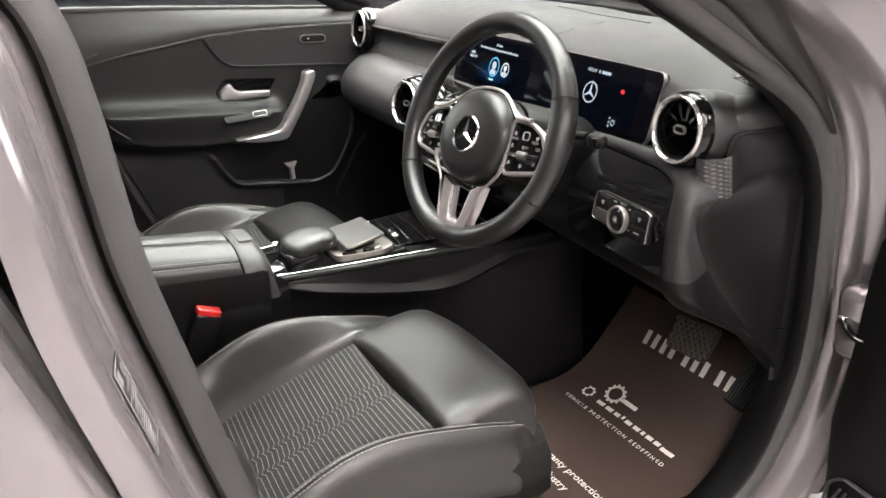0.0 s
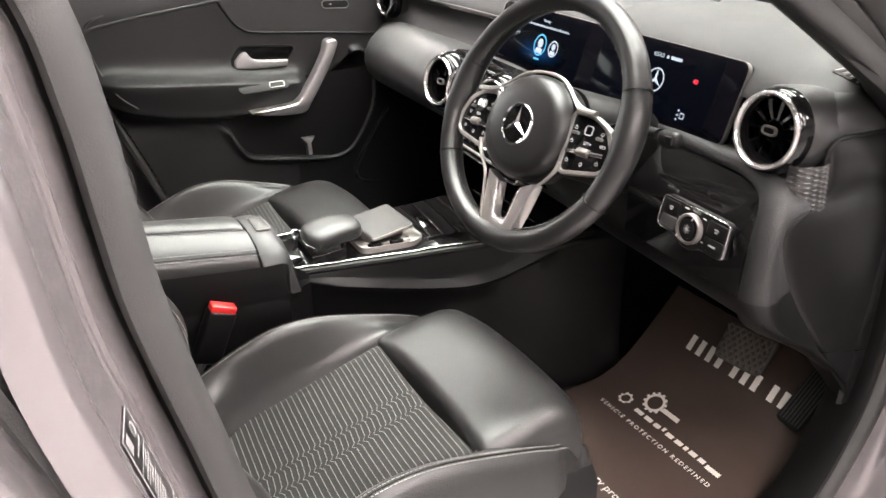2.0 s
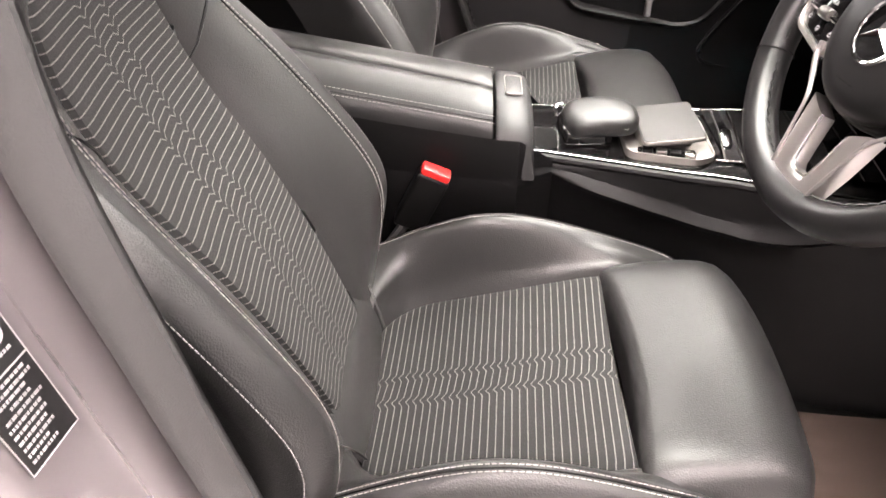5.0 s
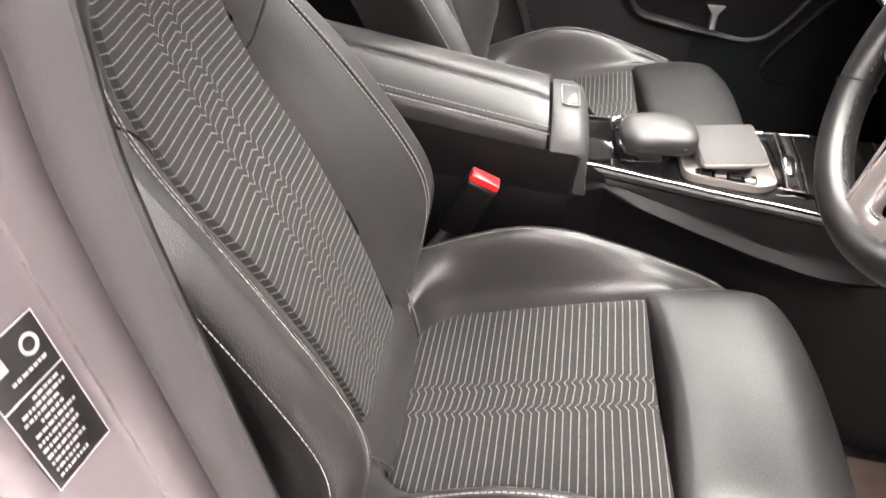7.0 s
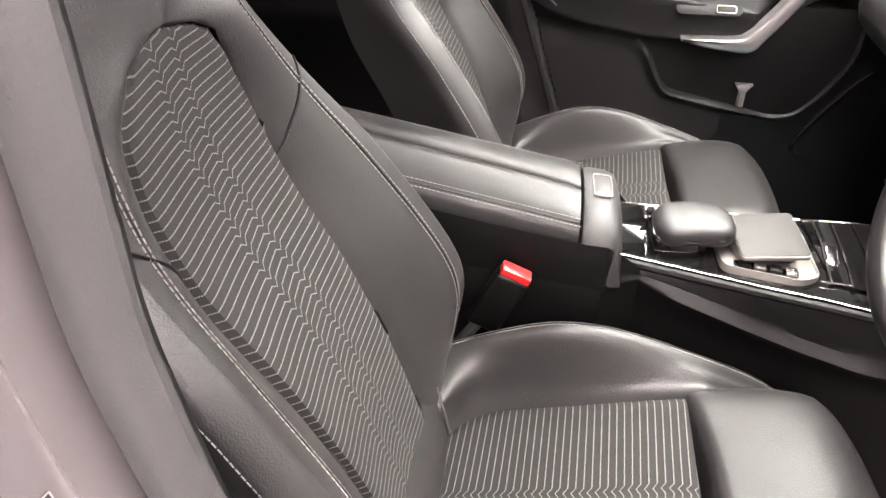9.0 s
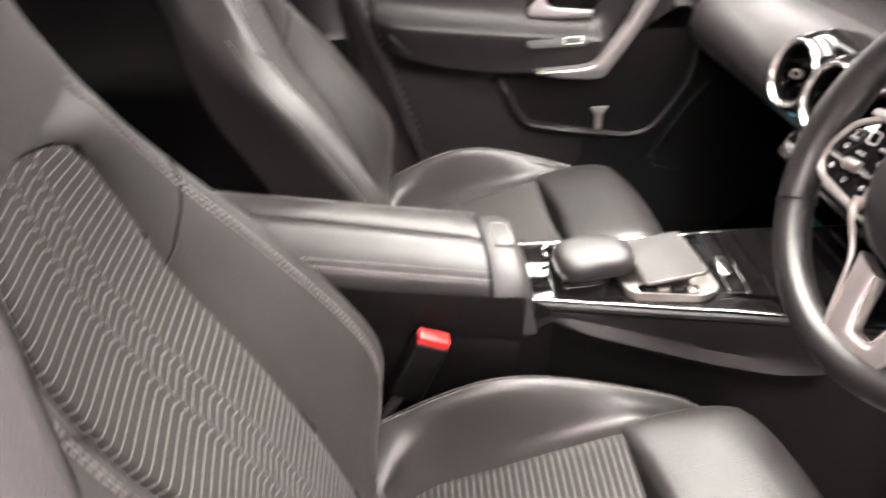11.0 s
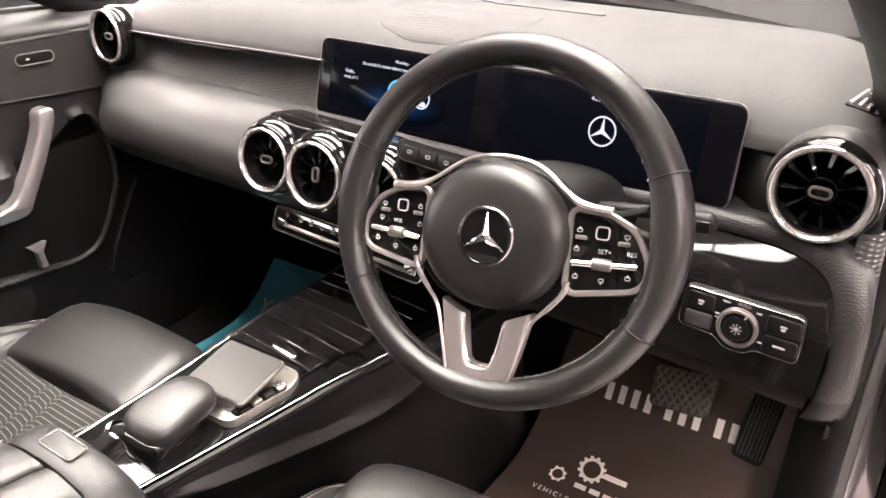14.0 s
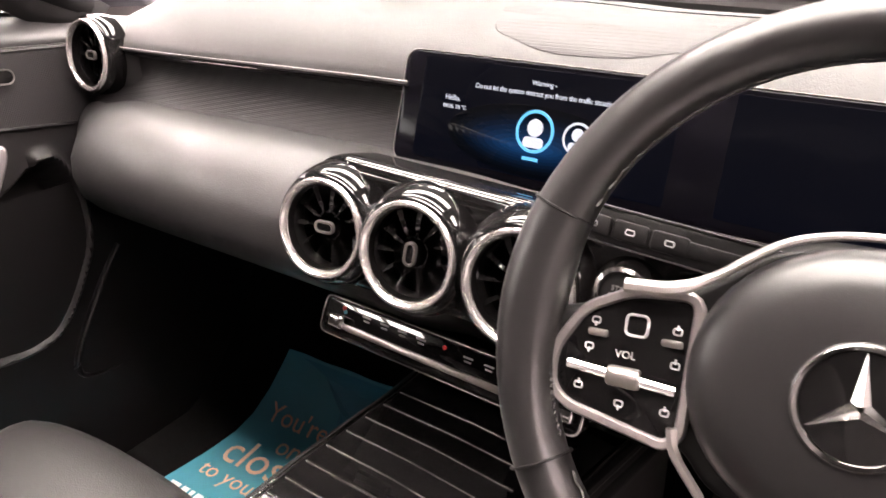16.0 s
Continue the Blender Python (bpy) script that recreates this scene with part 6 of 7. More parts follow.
def front_seat():
    s = thing("front_seat", "black leather front seat with a striped cloth centre", "car seat", (CX, -0.3, 0.262), "front seats")
    # cushion cloth
    bm = bmesh.new()
    rows, uvs = [], []
    for i in range(37):
        v = i / 36
        y = -0.440 + 0.287 * v
        hw = cloth_half(y)
        row, uv = [], []
        for j in range(25):
            u = hw * (2 * j / 24 - 1)
            d = min(hw - abs(u), (y + 0.443), (-0.150 - y))
            row.append((CX + u, y, soft_table(CUSH, y) + 0.010 * (u / 0.15) ** 2 - 0.010 * math.exp(-max(0, d) / 0.006) + 0.0012 * math.sin(31 * u + 9 * y)))
            uv.append((u, y + 0.6))
        rows.append(row)
        uvs.append(uv)
    grid(bm, rows, uvs=uvs)
    part("cushion_cloth", bm, CLOTH, s, "dark cloth with pale zigzag pinstripes")
    # cushion sides
    for sx in (-1, 1):
        bm = bmesh.new()
        rows = []
        line = []
        for i in range(41):
            y = -0.560 + 0.560 * i / 40
            zb = soft_table(CUSH, y)
            zr = soft_table(RIDGE, y)
            zc = zb + 0.010 + (zr - 0.02 - zb - 0.010) * sm((y + 0.160) / 0.06)
            inn = cloth_half(y) if y < -0.152 else 0.153
            tuck = 0.030 * (1 - sm((0.005 - y) / 0.07))
            dz = zr - zc
            prof = [(inn - 0.004, zc - 0.012), (inn + 0.003, zc + 0.003), (inn + 0.010, zc + 0.22 * dz), (inn + 0.020, zc + 0.60 * dz), (0.183 - 0.5 * tuck, zr - 0.006), (0.194 - 0.6 * tuck, zr), (0.206 - 0.8 * tuck, zr - 0.005), (0.219 - tuck, zr - 0.025), (0.228 - tuck, zr - 0.06), (0.230 - tuck, zr - 0.105), (0.215 - tuck, zr - 0.17)]
            rows.append([(CX + sx * q.x, y, q.y) for q in smooth_path([(u, z, 0) for u, z in prof], 3)])
            line.append((CX + sx * (0.1935 - 0.6 * tuck), y, zr + 0.0010))
        # the front end rounds off
        last = rows[-1]
        cz = sum(p[2] for p in last) / len(last)
        cx = sum(p[0] for p in last) / len(last)
        for f, dy in ((0.985, 0.007), (0.94, 0.013), (0.86, 0.018), (0.74, 0.0215), (0.55, 0.024)):
            rows.append([(cx + (x - cx) * f, y + dy, cz + (z - cz) * f) for x, y, z in last])
        vs = grid(bm, rows)
        bm.faces.new(vs[-1])
        side = part("cushion_side", bm, LEATHER, s)
        stitches("stitching", line, side)
        stitches("stitching", [(x + sx * 0.0065, y, z - 0.0020) for x, y, z in line], side)
        bm = bmesh.new()
        tube(bm, [(x + sx * 0.0035, y, z - 0.0008) for x, y, z in line], 0.0012, 5)
        part("seam", bm, PLASTIC, side)
    # leather strip between the cloth and the backrest
    bm = bmesh.new()
    rows = []
    for i in range(13):
        a = i / 12
        y = -0.434 - 0.052 * a
        z = soft_table(CUSH, -0.436) - 0.006 + 0.078 * (1 - (1 - a) ** 2.2)
        half = 0.106 + 0.050 * a
        rows.append([(CX + half * (2 * j / 14 - 1), y - 0.004 * (2 * j / 14 - 1) ** 2, z + 0.014 * (2 * j / 14 - 1) ** 2) for j in range(15)])
    rows.append([(x, y - 0.05, z - 0.03) for x, y, z in rows[-1]])
    grid(bm, rows)
    rear = part("cushion_rear", bm, LEATHER, s)
    for sx in (-1, 1):
        bm = bmesh.new()
        tube(bm, [(CX + sx * (0.104 + 0.056 * k / 8), -0.434 - 0.052 * k / 8, soft_table(CUSH, -0.436) + 0.008 + 0.078 * (1 - (1 - k / 8) ** 2.2) + 0.006) for k in range(9)], 0.0016, 5)
        part("seam", bm, RUBBER, rear)
    # thigh support
    bm = bmesh.new()
    rows = []
    for i in range(29):
        u = -0.180 + 0.368 * i / 28
        k = abs(u - 0.004) / 0.184
        rnd = (1 - k ** 14)
        sh = -0.018 * k * k
        lift = 0.010 * k * k if u > 0.007 else -0.016 * k ** 3
        prof = [(-0.142, 0.470), (-0.1425, 0.508), (-0.1415, 0.519), (-0.138, 0.5265), (-0.130, 0.5305), (-0.110, 0.536), (-0.085, 0.5415), (-0.060, 0.5455), (-0.036, 0.5475), (-0.014, 0.5465), (0.004, 0.5415), (0.017, 0.531), (0.026, 0.514), (0.0305, 0.492), (0.0305, 0.47), (0.026, 0.445), (0.012, 0.41), (-0.02, 0.37)]
        rows.append([(CX + u, -0.07 + (y + 0.07) * (0.90 + 0.10 * rnd) + sh, 0.44 + (z - 0.44) * (0.66 + 0.34 * rnd) + lift) for y, z in prof])
    vs = grid(bm, rows)
    bm.faces.new(vs[0])
    bm.faces.new(vs[-1])
    part("thigh_support", bm, LEATHER, s)
    # base and rails
    for sx in (-1, 1):
        bm = bmesh.new()
        rows = []
        for i in range(9):
            y = -0.50 + 0.50 * i / 8
            zt = soft_table(CUSH, y) - 0.05
            rows.append([(CX + sx * 0.215, y, zt), (CX + sx * 0.229, y, zt - 0.02), (CX + sx * 0.229, y, zt - 0.085), (CX + sx * 0.205, y, zt - 0.12)])
        grid(bm, rows)
        part("base_skirt", bm, PLASTIC, s)
    bm = bmesh.new()
    box(bm, (0.38, 0.44, 0.07), pose(CX, -0.26, 0.37), 0.015)
    for sx in (-1, 1):
        box(bm, (0.035, 0.5, 0.03), pose(CX + sx * 0.17, -0.24, 0.278), 0.006)
        for y in (-0.40, -0.10):
            box(bm, (0.02, 0.05, 0.08), pose(CX + sx * 0.17, y, 0.325), 0.004)
    part("base_frame", bm, PLASTIC, s)

    # backrest: cloth centre
    bm = bmesh.new()
    rows, uvs = [], []
    for i in range(61):
        z = 0.400 + 0.5715 * i / 60
        c = max(0.004, soft_table(INSET, z, 0.004) + 0.001)
        row, uv = [], []
        for j in range(21):
            u = c * (2 * j / 20 - 1)
            d = c - abs(u)
            row.append((CX + u, back_front(u, z) + 0.004 - 0.010 * math.exp(-d / 0.006), z))
            uv.append((u, z * 1.06))
        rows.append(row)
        uvs.append(uv)
    grid(bm, rows, uvs=uvs)
    part("back_cloth", bm, CLOTH, s, "dark cloth with pale zigzag pinstripes")
    # wings, shoulders and built-in head restraint
    for sx in (-1, 1):
        bm = bmesh.new()
        rows, line, fold, line2, line3 = [], [], [], [], []
        for i in range(66):
            z = 0.395 + 0.82 * i / 65
            w, c = soft_table(HALF, z), max(0.0, soft_table(INSET, z, 0.004))
            if z > 0.972:
                c = 0.0
            row = []
            for t in (0.0, 0.03, 0.08, 0.16, 0.28, 0.42, 0.56, 0.70, 0.80, 0.86, 0.91, 0.95, 0.98):
                u = c + (w - c) * t
                row.append((CX + sx * u, back_front(u, z), z))
            ye = back_front(w, z)
            k = 1 - sm((z - 0.80) / 0.16)
            row += [(CX + sx * (w + 0.004 * k), ye - 0.004, z), (CX + sx * (w + 0.012 * k), ye - 0.011, z), (CX + sx * (w + 0.020 * k), ye - 0.021, z), (CX + sx * (w + 0.023 * k), ye - 0.030, z), (CX + sx * (w + 0.022 * k), ye - 0.05, z), (CX + sx * (w - 0.004 + 0.012 * k), ye - 0.075, z), (CX + sx * (w - 0.016), min(ye - 0.092, soft_table(BACK, z) - 0.075), z), (CX + sx * 0.0, soft_table(BACK, z) - 0.105, z)]
            rows.append(row)
            if z < 1.0:
                for path, inset in ((line, 0.0275), (fold, 0.0245), (line3, 0.0215)):
                    path.append((CX + sx * (w - inset), back_front(w - inset, z) + 0.0010, z))
            if z < 0.92:
                line2.append((CX + sx * (w + 0.0232 * k), ye - 0.026, z))
        grid(bm, rows)
        wing = part("back_side", bm, LEATHER, s)
        stitches("stitching", line, wing)
        stitches("stitching", line3, wing)
        stitches("stitching", line2, wing)
        bm = bmesh.new()
        tube(bm, [(x, y - 0.0004, z) for x, y, z in fold], 0.0013, 5)
        # cross seam at the shoulder
        pts = []
        for k in range(13):
            t = k / 12
            z = 0.806 + 0.088 * t
            w, c = soft_table(HALF, z), soft_table(INSET, z)
            u = c + (w - c) * t ** 1.6
            pts.append((CX + sx * u, back_front(u, z) + 0.0004, z))
        tube(bm, pts, 0.0018, 5)
        part("seam", bm, PLASTIC, wing)
    bm = bmesh.new()
    rows = []
    for i in range(2):
        z = 1.215 + 0.006 * i
        rows.append([(CX + 0.085 * math.cos(a) * (1 - 0.5 * i), -0.735 + 0.055 * math.sin(a) * (1 - 0.5 * i), z) for a in [k * 2 * math.pi / 20 for k in range(20)]])
    vs = grid(bm, rows, close_v=True)
    bm.faces.new(vs[-1])
    part("head_cap", bm, LEATHER, s)
    return s


seat = front_seat()
other = copy_thing(seat, pose(-0.712, 0.042, -0.010) @ seat.matrix_basis)
tagged(other, "black leather passenger seat with a striped cloth centre")


def buckle(at, lean, name="belt_buckle"):
    b = thing(name, "black seat belt buckle with a red release button", "belt buckle", at, "belt buckles")
    M = Matrix.Translation(at) @ lean
    bm = bmesh.new()
    box(bm, (0.026, 0.046, 0.098), M @ pose(0, 0, -0.054), 0.006, 3)
    part("body", bm, PLASTIC, b)
    bm = bmesh.new()
    box(bm, (0.021, 0.041, 0.016), M @ pose(0, 0, -0.004), 0.003, 2)
    part("release_button", bm, RED, b, "red release button")
    bm = bmesh.new()
    tube(bm, [M @ Vector((0, -0.003, -0.095)), M @ Vector((0.0, -0.012, -0.17))], 0.008, 8)
    part("stem", bm, RUBBER, b)


buckle((0.110, -0.371, 0.602), pose(0, 0, 0, -24, 4, 0))


# ---- pedals and mats ----
def pedals():
    p = thing("brake_pedal", "rubber brake pedal with a diamond tread", "pedal", (0.47, 0.45, 0.44))
    M = facing((0.478, 0.424, 0.449), (0.0, -0.87, 0.49), spin=5)
    bm = bmesh.new()
    prism(bm, rounded([(-0.052, -0.034), (0.040, -0.036), (0.052, 0.036), (-0.046, 0.036)], 0.012, 5), -0.010, 0.0, M, 0.003)
    pad = part("pad", bm, RUBBER, p)
    bm = bmesh.new()
    for s in (-1, 1):
        for k in range(-7, 8):
            c = 0.0125 * k
            pts = []
            for t in [i / 20 for i in range(21)]:
                y = -0.031 + 0.064 * t
                x = c + s * 0.7 * y
                if -0.046 < x < 0.044:
                    pts.append(M @ Vector((x, y, 0.0006)))
            if len(pts) > 2:
                tube(bm, [pts[0], pts[-1]], 0.0021, 5)
    part("tread", bm, PEDAL, pad)
    bm = bmesh.new()
    tube(bm, smooth_path([(0.474, 0.445, 0.455), (0.47, 0.50, 0.54), (0.46, 0.53, 0.70)], 5), 0.012, 8)
    part("arm", bm, PLASTIC, p)
    a = thing("accelerator_pedal", "ribbed black accelerator pedal hinged at the floor", "pedal", (0.59, 0.45, 0.40))
    M = facing((0.592, 0.452, 0.408), (0.05, -0.80, 0.6), spin=-6)
    bm = bmesh.new()
    prism(bm, rounded([(-0.024, -0.058), (0.022, -0.060), (0.026, 0.055), (-0.020, 0.058)], 0.008, 4), -0.012, 0, M, 0.003)
    pad = part("pad", bm, PLASTIC, a)
    for k in range(7):
        bm = bmesh.new()
        tube(bm, [M @ Vector((-0.017 + 0.0058 * k, -0.052, 0.0006)), M @ Vector((-0.015 + 0.0058 * k, 0.05, 0.0006))], 0.0014, 5)
        part("rib", bm, RUBBER, pad)


MAT_LINE = [(-0.08, 0.2665), (0.05, 0.266), (0.15, 0.265), (0.22, 0.265), (0.28, 0.267), (0.325, 0.274), (0.36, 0.290), (0.39, 0.316), (0.42, 0.352), (0.45, 0.392), (0.475, 0.428), (0.495, 0.458)]


def on_mat(s, table):
    """Point and slope at s metres along a mat's line."""
    acc = 0.0
    for (y0, z0), (y1, z1) in zip(table, table[1:]):
        L = math.hypot(y1 - y0, z1 - z0)
        if s <= acc + L or (y1, z1) == table[-1]:
            t = (s - acc) / L
            return y0 + (y1 - y0) * t, z0 + (z1 - z0) * t, math.degrees(math.atan2(z1 - z0, y1 - y0))
        acc += L


def bend_on_mat(ob, table, lift=0.0012):
    """Lays flat print (x, s, h) onto the bent sheet."""
    for v in ob.data.vertices:
        y, z, _ = on_mat(max(0.0, v.co.y), table)
        v.co = (v.co.x, y, z + lift + v.co.z)


def driver_mat():
    m = thing("paper_mat", "dark glossy protective foot mat with white print", "floor mat", (0.42, 0.2, 0.265))
    bm = bmesh.new()
    rng = random.Random(4)
    rows = []
    for i in range(45):
        s = 0.652 * i / 44
        y, z, _ = on_mat(s, MAT_LINE)
        rows.append([(0.195 + 0.10 * s + 0.405 * j / 30, y, z + 0.0010 * math.sin(23 * s + 3 * j) * math.sin(0.9 * j) + 0.0007 * rng.random()) for j in range(31)])
    grid(bm, rows)
    part("sheet", bm, FILM, m)

    def lay(ob):
        bend_on_mat(ob, MAT_LINE)
        return ob
    # writing runs across the sheet, top towards the pedals
    lay(words("print", "VEHICLE PROTECTION REDEFINED", 0.0125, pose(0.424, 0.362, 0), WHITE_INK, m, spacing=1.46))
    lay(words("print", "Providing warranty protection", 0.0225, pose(0.428, 0.214, 0), WHITE_INK, m))
    lay(words("print", "to the motor industry", 0.0225, pose(0.408, 0.178, 0), WHITE_INK, m))
    spans = []
    x = 0.347
    for grp in (4, 3, 4):
        for k in range(grp):
            spans.append((x, x + 0.0115, 0.0))
            x += 0.0228
        x += 0.0125
    for sp in spans:
        lay(bars("number_bar", [sp], 0.031, pose(0, 0.568, 0), WHITE_INK, m))
    # emblem: two cog wheels and plain bars for the lettering beside them
    for cx, cy, r, teeth in ((0.316, 0.400, 0.015, 8), (0.366, 0.430, 0.024, 12)):
        bm = bmesh.new()
        rows = []
        for i in range(teeth * 6):
            a = 2 * math.pi * i / (teeth * 6)
            ro = r * (1.0 if (i // 3) % 2 else 0.84)
            rows.append([(cx + ro * math.cos(a), cy + ro * math.sin(a), 0), (cx + ro * math.cos(a), cy + ro * math.sin(a), 0.0003), (cx + 0.62 * r * math.cos(a), cy + 0.62 * r * math.sin(a), 0.0003)])
        grid(bm, rows, close_u=True)
        lay(part("cog_print", bm, WHITE_INK, m, flat=True))
    for sp in ((0.384, 0.424, 0.034), (0.346, 0.366, 0), (0.372, 0.390, 0), (0.396, 0.410, 0), (0.415, 0.421, 0.003), (0.427, 0.443, 0), (0.449, 0.465, 0), (0.470, 0.478, 0), (0.483, 0.499, 0), (0.504, 0.518, 0), (0.523, 0.553, -0.003)):
        lay(bars("name_bar", [sp], 0.0095, pose(0.004, 0.394, 0), WHITE_INK, m))


PMAT_LINE = [(0.02, 0.268), (0.20, 0.267), (0.30, 0.269), (0.36, 0.276), (0.40, 0.292), (0.44, 0.325), (0.48, 0.372), (0.52, 0.428), (0.56, 0.49)]


def passenger_mat():
    m = thing("paper_mat", "teal printed paper foot mat lying on the carpet", "floor mat", (-0.35, 0.25, 0.268))
    bm = bmesh.new()
    rows = []
    for i in range(40):
        s = 0.513 * i / 39
        y, z, _ = on_mat(s, PMAT_LINE)
        rows.append([(-0.565 + 0.13 * s + 0.40 * j / 24, y, z + 0.0012 * math.sin(11 * s + j)) for j in range(25)])
    grid(bm, rows)
    part("sheet", bm, TEAL, m)

    def lay(ob, h=0.0022):
        bend_on_mat(ob, PMAT_LINE, h)
        return ob
    bm = bmesh.new()
    prism(bm, [(-0.33, 0.36), (-0.16, 0.36), (-0.16, 0.505), (-0.46, 0.505), (-0.40, 0.488), (-0.345, 0.44)], 0, 0.0003, Matrix(), 0.0001)
    bmesh.ops.subdivide_edges(bm, edges=bm.edges, cuts=6, use_grid_fill=True)
    lay(part("print_field", bm, TEAL_DARK, m, flat=True))
    lay(words("print", "You're", 0.050, pose(-0.482, 0.396, 0), PEACH_INK, m, align="LEFT"), 0.0028)
    lay(words("print", "one", 0.050, pose(-0.424, 0.348, 0), PEACH_INK, m, align="LEFT"), 0.0028)
    ob = words("print", "closer", 0.082, pose(-0.500, 0.304, 0), PEACH_INK, m, align="LEFT")
    lay(ob, 0.0028)
    lay(words("print", "to your d", 0.044, pose(-0.505, 0.252, 0), PEACH_INK, m, align="LEFT"), 0.0028)
    for sp in ((-0.52, -0.498, 0), (-0.492, -0.478, 0), (-0.473, -0.465, 0), (-0.46, -0.445, 0), (-0.44, -0.43, 0), (-0.425, -0.40, 0)):
        lay(bars("name_bar", [sp], 0.024, pose(0, 0.192, 0), WHITE_INK, m), 0.0028)


pedals()
driver_mat()
passenger_mat()


# ---- the far door ----
POCKET = [(-0.185, 0.679), (-0.145, 0.655), (-0.122, 0.60), (-0.098, 0.568), (0.0, 0.548), (0.128, 0.525), (0.172, 0.532), (0.205, 0.57), (0.250, 0.645), (0.255, 0.72), (0.225, 0.80), (0.10, 0.72), (0.03, 0.678), (-0.08, 0.672)]
ARM_TOP = [(-0.42, 0.800), (-0.30, 0.782), (-0.15, 0.765), (0.0, 0.748), (0.06, 0.742)]
ARM_LOW = [(-0.42, 0.760), (-0.36, 0.728), (-0.28, 0.705), (-0.18, 0.690), (0.0, 0.680), (0.06, 0.680)]
UPPER = [(-0.46, 0.870), (-0.44, 0.900), (-0.40, 0.915), (-0.30, 0.930), (-0.124, 0.949), (0.0, 0.952), (0.15, 0.947), (0.33, 0.938)]
BELT = [(-0.50, 1.045), (-0.2, 1.022), (0.1, 0.995), (0.36, 0.972)]


def poly_distance(p, poly):
    """Signed distance to a polygon, positive inside."""
    x, y = p
    best, inside = 1e9, False
    m = len(poly)
    for i in range(m):
        (x0, y0), (x1, y1) = poly[i - 1], poly[i]
        dx, dy = x1 - x0, y1 - y0
        t = max(0, min(1, ((x - x0) * dx + (y - y0) * dy) / (dx * dx + dy * dy)))
        best = min(best, math.hypot(x - x0 - t * dx, y - y0 - t * dy))
        if (y0 > y) != (y1 > y) and x < (x1 - x0) * (y - y0) / (y1 - y0) + x0:
            inside = not inside
    return best if inside else -best


POCKET_R = rounded(POCKET, 0.03, 4)


def door_x(y, z):
    x = -0.668
    up = lerp_table(UPPER, y)
    belt = lerp_table(BELT, y)
    if z > up:
        t = (z - up) / max(0.01, belt - up)
        x -= 0.005 + 0.055 * t * t - 0.006 * math.sin(math.pi * min(1, t))
    at, al = lerp_table(ARM_TOP, y), lerp_table(ARM_LOW, y)
    fore = sm((0.085 - y) / 0.05) * sm((y + 0.47) / 0.10)
    if z > at:
        x += fore * 0.052 * math.exp(-((z - at) / 0.020) ** 1.3)
    elif z > al:
        x += fore * 0.052 * (1 - 0.25 * sm((at - z) / (at - al)))
    else:
        x += fore * 0.039 * math.exp(-((al - z) / 0.022) ** 1.4)
    d = poly_distance((y, z), POCKET_R)
    if z < 0.70 or y > 0.05:
        x -= 0.060 * sm((d + 0.002) / 0.014)
        low = sm((0.66 - z) / 0.03) if y < 0.2 else 1.0
        x += 0.015 * math.exp(-((d + 0.008) / 0.008) ** 2) * low
    if z < 0.70:
        x += 0.012 * sm((0.70 - z) / 0.06) * sm((0.15 - y) / 0.2) - 0.03 * sm((0.48 - z) / 0.2)
    return x


